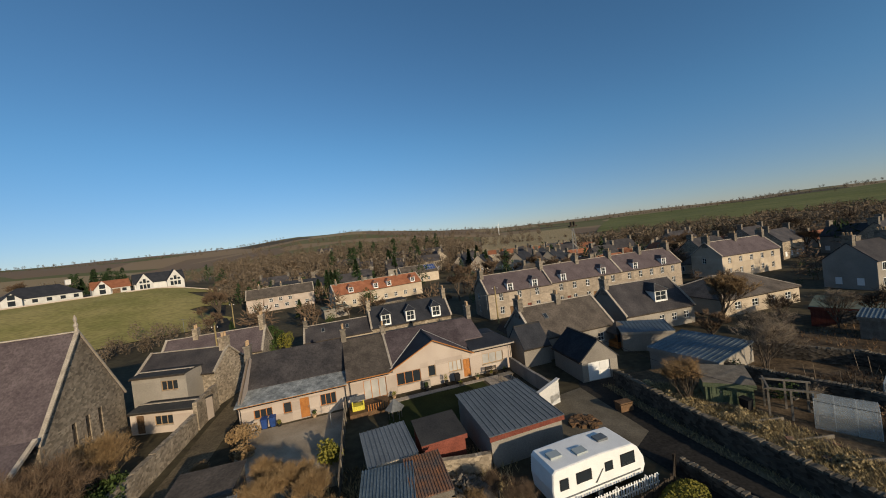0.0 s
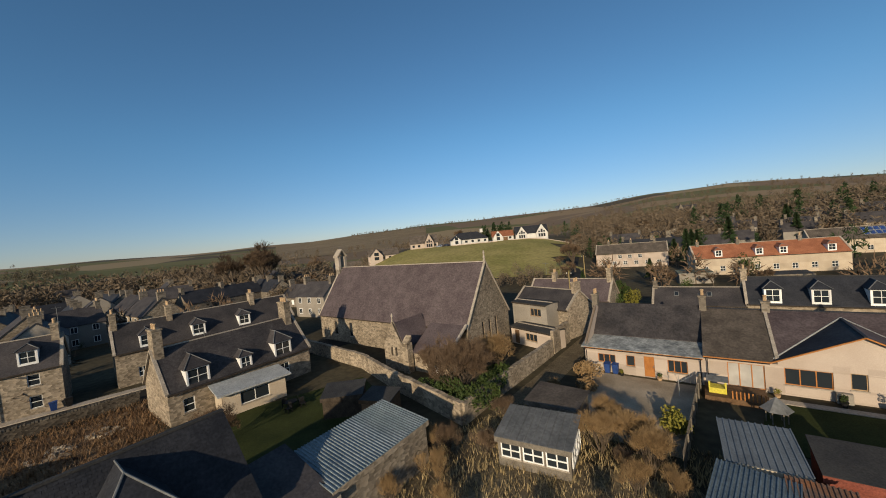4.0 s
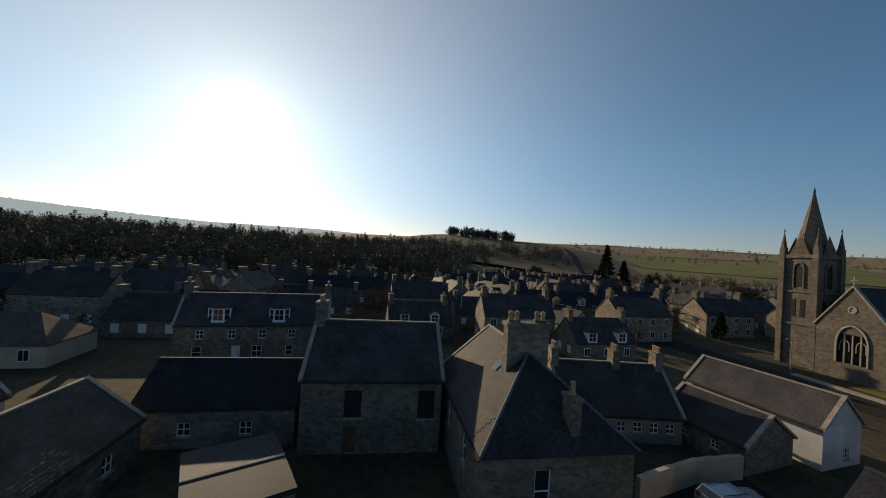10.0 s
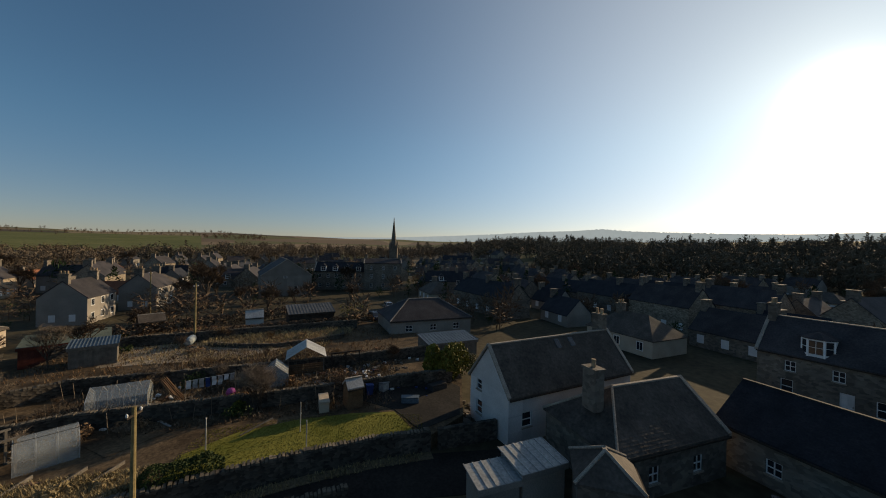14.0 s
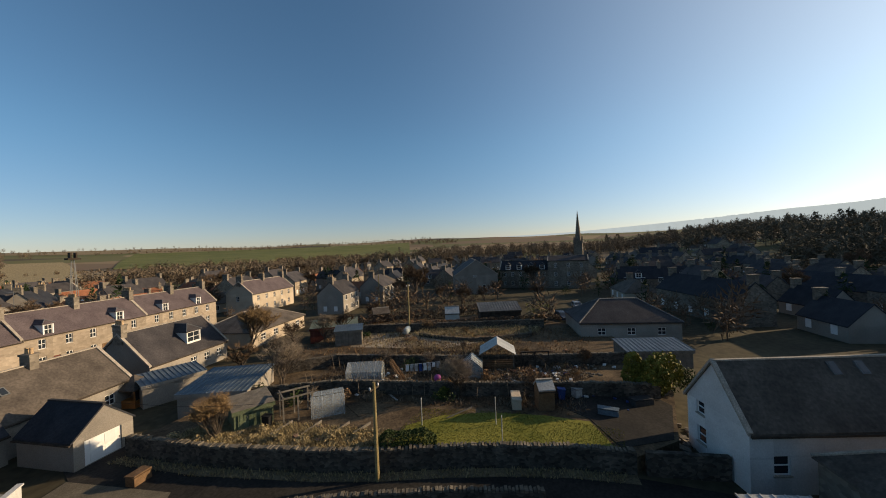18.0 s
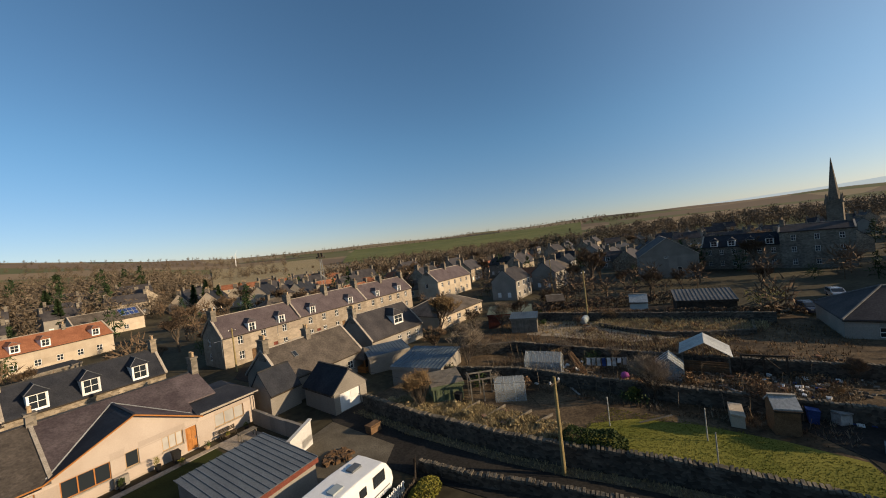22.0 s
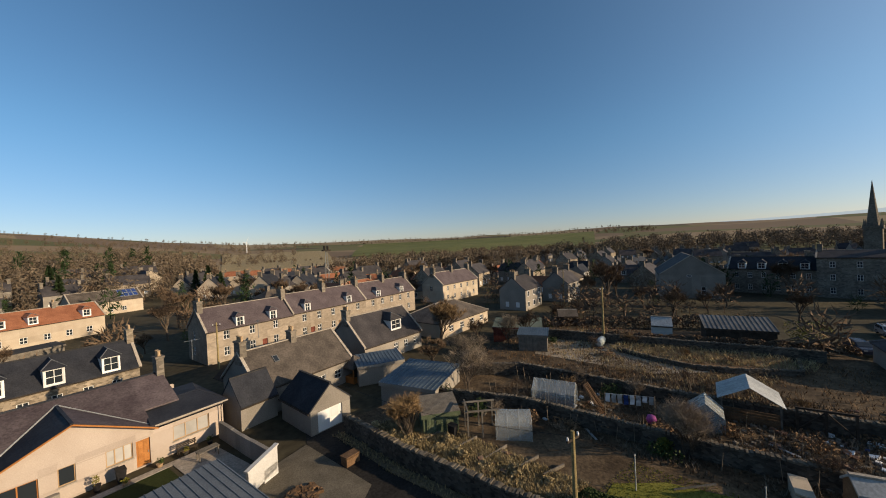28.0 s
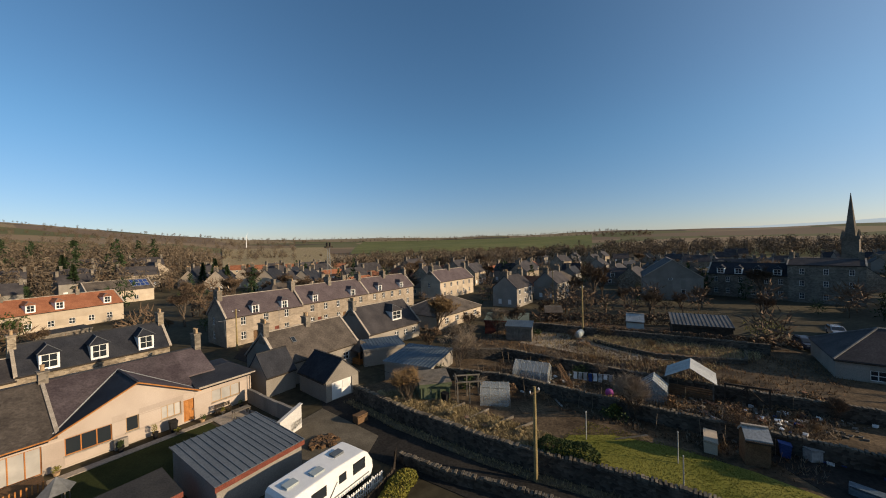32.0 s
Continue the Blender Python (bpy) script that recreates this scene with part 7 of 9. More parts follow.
shed((17.4, 40.3), (20.4, 34.6), 6.4, 2.6, 3.0, "workshop with wide blue-grey metal sheets", HARL_GREY, METAL_BLUE, 0.45).matrix_basis = frame2((18.3, 38.4), (20.9, 34.0), 0)[0]
shed((18.4, 45.2), (24.0, 44.0), 4.0, 2.4, 2.7, "shed with a blue metal roof behind the garage", HARL_GREY, METAL_BLUE, 0.45)
shed((17.8, 28.9), (20.6, 27.7), 2.6, 1.7, 2.1, "green boarded garden shed with a felt roof", GREENWOOD, GREYWOOD, 0, z=GZ, board=0.16, door=(0.3, 1.1, 0.05, 1.65, GREENWOOD))
shed((40.4, 39.4), (42.8, 36.2), 3.0, 2.3, 2.6, "garden shed with a turquoise sheet roof", GREYWOOD, METAL_BLUE, 0.3, z=GZ, board=0.2)
shed((43.4, 48.0), (48.6, 42.0), 6.0, 2.5, 2.8, "long red boarded shed with a flat green roof", REDPAINT, FELT_GREEN, 0, board=0.25)
stone_wall("bed_wall", [(50, 30), (49.2, 25), (49.6, 20.5), (52, 16.5), (55.5, 12.8), (60, 14)], GZ, 0.55, 0.35, "low curved rubble wall of the raised bed", seed=16)
sheet("raised_bed", [(50.4, 30), (49.7, 25), (50.1, 20.6), (52.4, 16.8), (55.7, 13.2), (60, 14.4), (55, 26)], GZ + 0.4, RUBBLE, "raised bed of dry straw-coloured growth", "garden bed", 0.38)
shed((61.8, 23.6), (65.4, 16.8), 4.0, 2.2, 3.2, "long dark shed with a striped corrugated roof", DARKWOOD, LEAD, 0.5, z=GZ)
shed((22.6, -5.0), (23.6, -8.0), 2.4, 2.2, 2.4, "lean-to with a pale sheet roof", HARL_GREY, METAL_PALE, 0.5).matrix_basis = frame2((20.2, -6.0), (21.4, -9.2), 0)[0]
shed((19.4, -3.3), (20.2, -5.8), 1.8, 1.9, 2.1, "small lean-to with pale metal roof sheets", HARL_GREY, METAL_PALE, 0.5)
shed((46.2, -0.6), (49.0, -7.4), 4.0, 2.1, 2.5, "carport with dark solar sheets", GREYWOOD, METAL_BLUE, 0.5, z=0.5)
hut = house((30.8, 6.6), (31.5, 5.4), 1.3, 1.9, 2.4, "brown timber garden hut with grey roof", z=GZ, wall=BROWNWOOD, roof=METAL_PALE, skews=False, name="garden_hut", category="hut")
hut2 = house((59.8, 30.0), (61.0, 27.6), 2.2, 2.0, 3.0, "white painted play house", z=GZ, wall=WHITEWALL, roof=METAL_PALE, skews=False, name="play_house", category="hut")
house((57, 45), (59.4, 42.6), 2.4, 1.9, 2.8, "small timber summer house", z=0.8, wall=BROWNWOOD, roof=SLATE_BROWN, skews=False, name="summer_house", category="hut")

# open white-roofed shelter on posts
sh = thing("garden_shelter", frame2((42.2, 16.0), (39.0, 14.9), GZ)[0], "open garden shelter with a pale translucent roof", "shelter")
for x in (0, 3.3):
    for y in (0, 3.7):
        part("post", Mesh().box(x - 0.06, x + 0.06, y - 0.06, y + 0.06, 0, 1.9), GREYWOOD, sh)
for i in range(4):
    a, b = i * 0.92 - 0.2, i * 0.92 + 0.7
    part("sheet", Mesh().slab([(a, -0.3, 1.75), (b, -0.3, 1.75), (b, 1.85, 3.0), (a, 1.85, 3.0)], 0.03), METAL_PALE, sh)
    part("sheet", Mesh().slab([(b, 4.0, 1.75), (a, 4.0, 1.75), (a, 1.85, 3.0), (b, 1.85, 3.0)], 0.03), METAL_PALE, sh)
for k in range(5):
    part("board", Mesh().box(3.26, 3.32, 0, 3.7, 0.05 + k * 0.22, 0.22 + k * 0.22), BROWNWOOD, sh)


def greenhouse(p0, p1, W, h, top, label, z):
    m4, L = frame2(p0, p1, z)
    g = thing("greenhouse", m4, label, "greenhouse")
    n = max(3, int(L / 0.7))
    for i in range(n + 1):
        x = L * i / n
        part("rib", Mesh().box(x - 0.025, x + 0.025, -0.025, 0.025, 0, h).box(x - 0.025, x + 0.025, W - 0.025, W + 0.025, 0, h).slab([(x - 0.025, 0, h), (x + 0.025, 0, h), (x + 0.025, W / 2, top), (x - 0.025, W / 2, top)], 0.05).slab([(x + 0.025, W, h), (x - 0.025, W, h), (x - 0.025, W / 2, top), (x + 0.025, W / 2, top)], 0.05), METAL_PALE, g)
        if i < n:
            b = L * (i + 1) / n
            for q in ([(x, 0, 0), (b, 0, 0), (b, 0, h), (x, 0, h)], [(b, W, 0), (x, W, 0), (x, W, h), (b, W, h)], [(x, 0, h), (b, 0, h), (b, W / 2, top), (x, W / 2, top)], [(b, W, h), (x, W, h), (x, W / 2, top), (b, W / 2, top)]):
                part("pane", Mesh().face(*q), GREENPANE, g)
    for x in (0, L):
        part("pane", Mesh().face((x, 0, 0), (x, W, 0), (x, W, h), (x, W / 2, top), (x, 0, h)), GREENPANE, g)
    return g


GREENPANE = bpy.data.materials.new("clear_glazing")
GREENPANE.use_nodes = True
_n, _l = GREENPANE.node_tree.nodes, GREENPANE.node_tree.links
_tr, _mx = _n.new("ShaderNodeBsdfTransparent"), _n.new("ShaderNodeMixShader")
_n["Principled BSDF"].inputs["Base Color"].default_value, _n["Principled BSDF"].inputs["Roughness"].default_value = (0.45, 0.48, 0.47, 1), 0.12
_mx.inputs[0].default_value = 0.42
_l.new(_tr.outputs[0], _mx.inputs[1]); _l.new(_n["Principled BSDF"].outputs[0], _mx.inputs[2]); _l.new(_mx.outputs[0], _n["Material Output"].inputs[0])
greenhouse((28.8, 26.8), (30.6, 23.4), 2.4, 1.5, 2.3, "aluminium greenhouse with clear panes", GZ)
greenhouse((37.6, 16.9), (35.4, 16.1), 2.4, 1.2, 2.2, "small greenhouse with whitened panes", GZ)
pt = thing("polytunnel", frame2((22.0, 24.6), (24.2, 22.6), GZ)[0], "round-topped plastic greenhouse with a timber end", "greenhouse")
for i in range(4):
    m = Mesh()
    for k in range(10):
        a, b = math.pi * k / 10, math.pi * (k + 1) / 10
        m.tube((i * 0.95, 1.1 - 1.1 * math.cos(a), 0.8 + 1.1 * math.sin(a)), (i * 0.95, 1.1 - 1.1 * math.cos(b), 0.8 + 1.1 * math.sin(b)), 0.025, sides=4)
    m.tube((i * 0.95, 0, 0), (i * 0.95, 0, 0.8), 0.025, sides=4).tube((i * 0.95, 2.2, 0), (i * 0.95, 2.2, 0.8), 0.025, sides=4)
    part("hoop", m, METAL_PALE, pt)
m = Mesh()
for k in range(10):
    a, b = math.pi * k / 10, math.pi * (k + 1) / 10
    m.face((0, 1.1 - 1.12 * math.cos(a), 0.8 + 1.12 * math.sin(a)), (2.85, 1.1 - 1.12 * math.cos(a), 0.8 + 1.12 * math.sin(a)), (2.85, 1.1 - 1.12 * math.cos(b), 0.8 + 1.12 * math.sin(b)), (0, 1.1 - 1.12 * math.cos(b), 0.8 + 1.12 * math.sin(b)))
m.face((0, -0.02, 0), (2.85, -0.02, 0), (2.85, -0.02, 0.8), (0, -0.02, 0.8)).face((0, 2.22, 0), (2.85, 2.22, 0), (2.85, 2.22, 0.8), (0, 2.22, 0.8))
part("cover", m, GREENPANE, pt)

# open timber frame
fr = thing("timber_frame", frame2((20.9, 27.0), (23.0, 25.8), GZ)[0], "bare open timber frame of posts and rails", "frame")
for x in (0, 1.2, 2.4):
    for y in (-0.9, 0.9):
        part("post", Mesh().box(x - 0.06, x + 0.06, y - 0.06, y + 0.06, 0, 2.1), GREYWOOD, fr)
for y in (-0.9, 0.9):
    part("rail", Mesh().box(-0.2, 2.6, y - 0.06, y + 0.06, 2.1, 2.22), GREYWOOD, fr)
part("rail", Mesh().box(-0.06, 0.06, -1.1, 1.1, 2.23, 2.33), GREYWOOD, fr)
dk = thing("timber_frame", frame2((40.6, 10.6), (42.0, 7.6), GZ)[0], "dark timber frame with cross braces", "frame")
for x in (0, 1.6, 3.2):
    part("post", Mesh().box(x - 0.07, x + 0.07, -0.07, 0.07, 0, 1.9), DARKWOOD, dk)
part("rail", Mesh().box(-0.1, 3.3, -0.07, 0.07, 1.9, 2.05), DARKWOOD, dk)
part("brace", Mesh().tube((0, 0, 0.3), (1.6, 0, 1.9), 0.05).tube((1.6, 0, 1.9), (3.2, 0, 0.3), 0.05), DARKWOOD, dk)

# leaning stack of poles
st = thing("pole_stack", Matrix.Translation((31.9, 22.3, GZ)), "leaning stack of brown timber poles", "timber stack")
for i in range(9):
    part("pole", Mesh().tube((-0.3 + i * 0.14, -1.0 + i * 0.05, 0.05 + (i % 3) * 0.09), (0.9 + i * 0.12, 1.6 + i * 0.02, 1.7 + (i % 2) * 0.1), 0.05), BROWNWOOD, st)

# washing line
wlm = thing("washing_line", Matrix.Identity(4), "washing line hung with pale laundry", "washing line")
a, b = Vector((32.6, 21.6, GZ)), Vector((34.9, 18.4, GZ))
for p in (a, b):
    part("post", Mesh().tube(p, p + Vector((0, 0, 1.9)), 0.04), GREYWOOD, wlm)
part("line", Mesh().tube(a + Vector((0, 0, 1.8)), b + Vector((0, 0, 1.8)), 0.012, sides=4), WHITE, wlm)
rr = random.Random(5)
for i in range(8):
    p, q = a.lerp(b, (i + 0.12) / 8), a.lerp(b, (i + 0.85) / 8)
    h = rr.uniform(0.55, 0.9)
    m = Mesh()
    for k in range(4):
        z0, z1, w0, w1 = 1.8 - h * k / 4, 1.8 - h * (k + 1) / 4, 0.04 * math.sin(k * 1.7 + i), 0.04 * math.sin((k + 1) * 1.7 + i)
        m.face((p.x + w0, p.y, p.z + z0), (q.x + w0, q.y, p.z + z0), (q.x + w1, q.y, p.z + z1), (p.x + w1, p.y, p.z + z1))
    part("garment", m, [WHITE, METAL_PALE, CURTAIN, BLUEPL, WHITE, METAL_PALE, WHITE, CURTAIN][i], wlm)
tagged(new("ball", Mesh().lathe(33.6, 18.1, [(0.02, GZ), (0.3, GZ + 0.12), (0.42, GZ + 0.42), (0.3, GZ + 0.72), (0.02, GZ + 0.84)], 12).data("ball", PINK, True)), "large pink plastic play ball on soil", "ball")
for x, y in ((24.8, 15.0), (24.4, 8.0), (27.2, 9.4)):
    tagged(new("clothes_pole", Mesh().tube((x, y, GZ), (x, y, GZ + 2.3), 0.04, 0.035).box(x - 0.06, x + 0.06, y - 0.02, y + 0.02, GZ + 2.2, GZ + 2.3).data("clothes_pole", METAL_PALE)), "slim pale metal clothes pole on the lawn", "pole", "clothes poles")
tagged(new("plank", Mesh().tube((26.6, 13.6, GZ + 0.08), (28.4, 12.0, GZ + 0.5), 0.06, sides=4).data("plank", GREYWOOD)), "pale plank lying across the lawn edge", "plank")


def power_pole(x, y, h, z=0.0, lean=0.0):
    p = thing("power_pole", Matrix.Translation((x, y, z)), "brown timber power pole with insulators", "pole", "power poles")
    part("shaft", Mesh().tube((0, 0, 0), (lean, 0, h), 0.15, 0.1, 8), STRAWPOLE, p)
    part("crossarm", Mesh().box(lean - 0.5, lean + 0.5, -0.05, 0.05, h - 0.5, h - 0.38), DARKWOOD, p)
    for k in (-0.45, 0, 0.45):
        part("insulator", Mesh().lathe(lean + k, 0, [(0.05, h - 0.38), (0.07, h - 0.28), (0.03, h - 0.2)], 6), WHITE, p)
    return p


STRAWPOLE = mat("pole_timber", [(0.22, 0.17, 0.08), (0.32, 0.25, 0.12)], 2, 14, 0.85, 0.2)
power_pole(19.0, 15.2, 6.8)
power_pole(52, 33.2, 8.5, GZ)
power_pole(79, 60, 9)
power_pole(-39, 50, 8)
power_pole(-56, 78, 8)
power_pole(4.5, 66, 7)
for a_, b_ in (((19.0, 15.2, 6.5), (13.5, 38.0, 4.0)), ((19.0, 15.2, 6.5), (52, 33.2, 9.4))):
    v, f = [], []
    for i in range(13):
        p = Vector(a_).lerp(Vector(b_), i / 12) - Vector((0, 0, 0.8 * math.sin(math.pi * i / 12)))
        v += [p + Vector((0.012, 0, -0.008)), p + Vector((-0.012, 0, -0.008)), p + Vector((0, 0, 0.014))]
        f += [(3 * i + j, 3 * i + (j + 1) % 3, 3 * i + 3 + (j + 1) % 3, 3 * i + 3 + j) for j in range(3)] if i < 12 else []
    me = bpy.data.meshes.new("cable")
    me.from_pydata(v, [], f)
    me.materials.append(BLACK)
    tagged(new("cable", me), "thin sagging overhead cable between poles", "cable")
mast = thing("lattice_mast", Matrix.Translation((50.0, 166.0, land(50, 166))), "tall lattice mast with antennas on top", "mast")
for x, y in ((-1, -1), (1, -1), (1, 1), (-1, 1)):
    part("leg", Mesh().tube((x, y, 0), (x * 0.3, y * 0.3, 17), 0.12, 0.08, 4), METAL, mast)
part("platform", Mesh().box(-1.6, 1.6, -1.6, 1.6, 16.6, 17.2).box(-0.9, -0.5, -1, 1, 17.2, 19).box(0.5, 0.9, -1, 1, 17.2, 19), DARKWOOD, mast)
tb = thing("wind_turbine", Matrix.Translation((86, 900, land(86, 900))), "distant white wind turbine on the skyline", "turbine")
part("tower", Mesh().tube((0, 0, 0), (0, 0, 24), 0.8, 0.5, 8), WHITE, tb)
for k in range(3):
    a = 0.4 + k * 2.094
    part("blade", Mesh().tube((0, -1, 24), (math.sin(a) * 12, -1, 24 + math.cos(a) * 12), 0.5, 0.1, 4), WHITE, tb)

# ---------------------------------------------------------------- caravan, cars and fences
CV, CVL = frame2((3.5, 19.9), (9.7, 22.4), 0)
cv = thing("caravan", CV, "white touring caravan with dark windows and rooflights", "caravan")
L, W = CVL, 2.35
prof = [(0.05, 0.45), (L - 0.1, 0.45), (L + 0.12, 0.95), (L + 0.05, 1.5), (L - 0.35, 2.2), (L - 0.75, 2.5), (L * 0.5, 2.62), (0.25, 2.55), (0.05, 2.35), (-0.05, 1.4)]
m = Mesh()
k = len(prof)
ins = [(L / 2 + (x - L / 2) * 0.985, 1.5 + (z - 1.5) * 0.97) for x, z in prof]
rings = [[(x, 0.0, z) for x, z in ins], [(x, 0.08, z) for x, z in prof], [(x, W - 0.08, z) for x, z in prof], [(x, W, z) for x, z in ins]]
for r in rings:
    m.v += r
for r in range(3):
    for i in range(k):
        j = (i + 1) % k
        m.f.append((r * k + i, r * k + j, (r + 1) * k + j, (r + 1) * k + i))
m.f.append(tuple(range(k - 1, -1, -1)))
m.f.append(tuple(range(3 * k, 4 * k)))
part("body", m, WHITE, cv)
for x0, x1, z0, z1 in ((0.45, 1.05, 1.3, 1.95), (1.6, 2.7, 1.35, 2.0), (3.7, 4.3, 1.45, 2.0), (4.9, 6.0, 1.35, 2.1)):
    w = part("window", Mesh().box(x0, x1, -0.03, 0.0, z0, z1), BLACK, cv)
    part("pane", Mesh().box(x0 + 0.05, x1 - 0.05, -0.036, -0.03, z0 + 0.05, z1 - 0.05), GLASS, w)
part("stripe", Mesh().slab([(2.9, -0.012, 1.0), (3.5, -0.012, 1.7), (3.6, -0.012, 1.7), (3.05, -0.012, 1.0)], 0.0).box(0.2, L - 0.3, -0.008, 0.0, 0.75, 0.85), METAL, cv)
for x, y in ((1.0, 1.2), (2.6, 0.8), (4.6, 1.3)):
    part("rooflight", Mesh().box(x - 0.4, x + 0.4, y - 0.3, y + 0.3, 2.5, 2.7), GLASS_PALE if x < 3 else METAL, cv)
for y in (0.12, W - 0.12):
    wh = part("wheel", Mesh().lathe(0, 0, [(0.32, -0.1), (0.32, 0.1), (0.2, 0.11)], 14), TYRE, cv, at=Matrix.Translation((L * 0.48, y, 0.32)) @ Matrix.Rotation(math.pi / 2, 4, "X"))
    part("rim", Mesh().lathe(0, 0, [(0.19, -0.11), (0.19, 0.115)], 12), METAL, wh)
part("drawbar", Mesh().tube((L, 0.6, 0.5), (L + 1.2, W / 2, 0.45), 0.04).tube((L, W - 0.6, 0.5), (L + 1.2, W / 2, 0.45), 0.04).tube((L + 1.1, W / 2, 0), (L + 1.1, W / 2, 0.7), 0.03), METAL, cv)


def fence(line, h, step, wide, material, label, rails=2):
    f = thing("picket_fence", Matrix.Identity(4), label, "fence")
    for (x0, y0), (x1, y1) in zip(line, line[1:]):
        m4, n = frame2((x0, y0), (x1, y1))
        for r in range(rails):
            z = h * (0.25 + 0.5 * r / max(1, rails - 1))
            part("rail", Mesh().box(0, n, 0.02, 0.06, z, z + 0.07), material, f, at=m4)
        k = int(n / step)
        shared = Mesh().slab([(0, 0, h), (wide, 0, h), (wide, 0.02, h), (0, 0.02, h)], h).data("picket", material)
        for i in range(k):
            part("picket", shared, material, f, at=m4 @ Matrix.Translation((i * n / k, 0, 0)) @ Matrix.Rotation(0.03 * math.sin(i * 2.3), 4, "Y"))
        for i in range(int(n / 2.2) + 1):
            part("post", Mesh().box(0, 0.09, 0.06, 0.15, 0, h * 1.03), material, f, at=m4 @ Matrix.Translation((min(i * 2.2, n - 0.1), 0, 0)))
    return f


fence([(3.2, 19.0), (10.3, 21.8)], 0.85, 0.2, 0.1, WHITE, "white picket fence in front of the caravan")
fence([(6.4, 18.6), (10.8, 21.2), (12.3, 23.6)], 1.0, 0.17, 0.12, DARKWOOD, "dark brown picket fence beside the hedge")
fence([(-14.2, 34.9), (-10.2, 22.4)], 1.5, 0.3, 0.26, GREYWOOD, "weathered board fence between the back gardens")
ww = tagged(new("white_wall", Mesh().slab([(0, 0, 1.7), (2.6, 0, 2.2), (2.6, 0.25, 2.2), (0, 0.25, 1.7)], 1.7).slab([(-0.1, -0.06, 1.78), (2.7, -0.06, 2.3), (2.7, 0.31, 2.3), (-0.1, 0.31, 1.78)], 0.1).box(1.3, 2.6, 0.0, 0.25, 0, 1.0).data("white_wall", WHITEWALL)), "short white rendered wall panel beside the shed", "wall")
ww.matrix_basis = frame2((5.2, 31.8), (7.3, 33.3))[0]
stone_wall("yard_wall", [(3.9, 42.7), (5.6, 37.8), (7.2, 33.6)], 0, 1.5, 0.3, "harled wall between the patio and the drive", cope=False, seed=12, material=HARL_GREY)
stone_wall("rubble_wall", [(-4.3, 23.8), (0.2, 24.4)], 0, 1.25, 0.4, "pale rubble wall between the sheds", cope=False, seed=18, material=GRANITE)
stone_wall("court_wall", [(-10.4, -24.6), (-15.5, -27.9), (-19.6, -29.4)], 0, 1.8, 0.35, "cream rendered wall behind the parked car", cope=False, seed=13, material=HARL)


def car(x, y, z, yaw, paint, label, estate=True):
    c = thing("car", pose(x, y, z, 0, 0, yaw), label, "car")
    L, W = 4.5, 1.78
    side = [(0, 0.35), (0.02, 0.75), (0.25, 0.92), (1.15, 1.0), (1.95, 1.45), (2.6, 1.52), (4.0, 1.48), (4.4, 1.05), (4.48, 0.7), (4.45, 0.32)]
    m = Mesh()
    k = len(side)
    for yy, f in ((-W / 2, 0.0), (-W / 2 + 0.06, 1.0), (W / 2 - 0.06, 1.0), (W / 2, 0.0)):
        for px, pz in side:
            in_ = 0.14 * max(0, (pz - 0.95) / 0.6)
            m.v.append((px, yy + (in_ if yy < 0 else -in_), pz if f else pz * 0.98 + 0.01))
    for r in range(3):
        for i in range(k):
            j = (i + 1) % k
            m.f.append((r * k + i, r * k + j, (r + 1) * k + j, (r + 1) * k + i))
    m.f.append(tuple(range(k - 1, -1, -1)))
    m.f.append(tuple(range(3 * k, 4 * k)))
    at = Matrix.Translation((-L / 2, 0, 0))
    part("body", m, paint, c, at=at)
    for s in (-1, 1):
        for x0, x1, x2, x3 in ((1.45, 2.55, 2.55, 1.95), (2.65, 3.45, 3.45, 2.65), (3.53, 4.1, 3.92, 3.53)):
            y0, y1 = s * (W / 2 - 0.005), s * (W / 2 - 0.115)
            part("side_window", Mesh().face((x0, y0, 1.0), (x1, y0, 1.0), (x2, y1, 1.42), (x3, y1, 1.42)), GLASS, c, at=at)
    part("windscreen", Mesh().face((1.2, -W / 2 + 0.14, 1.045), (1.2, W / 2 - 0.14, 1.045), (1.9, W / 2 - 0.2, 1.445), (1.9, -W / 2 + 0.2, 1.445)), GLASS, c, at=Matrix.Translation((-L / 2 - 0.012, 0, 0.012)))
    part("rear_window", Mesh().face((4.37, -W / 2 + 0.16, 1.1), (4.37, W / 2 - 0.16, 1.1), (4.05, W / 2 - 0.2, 1.44), (4.05, -W / 2 + 0.2, 1.44)), GLASS, c, at=Matrix.Translation((-L / 2 + 0.02, 0, 0.012)))
    for s in (-0.6, 0.6):
        part("roof_bar", Mesh().tube((2.0, s, 1.56), (3.9, s, 1.55), 0.025, sides=4), BLACK, c, at=at)
        part("headlight", Mesh().box(0.0, 0.12, s - 0.17, s + 0.17, 0.68, 0.82), GLASS_PALE, c, at=at)
        part("tail_light", Mesh().box(4.4, 4.48, s - 0.15 + 0.08 * (s > 0), s + 0.12, 0.8, 1.1), REDPAINT, c, at=at)
    for px in (0.85, 3.6):
        for s in (-1, 1):
            w = part("wheel", Mesh().lathe(0, 0, [(0.32, -0.1), (0.32, 0.1)], 14), TYRE, c, at=Matrix.Translation((px - L / 2, s * (W / 2 - 0.08), 0.32)) @ Matrix.Rotation(math.pi / 2, 4, "X"))
            part("rim", Mesh().lathe(0, 0, [(0.2, -0.11), (0.2, 0.11)], 10), METAL, w)
    return c


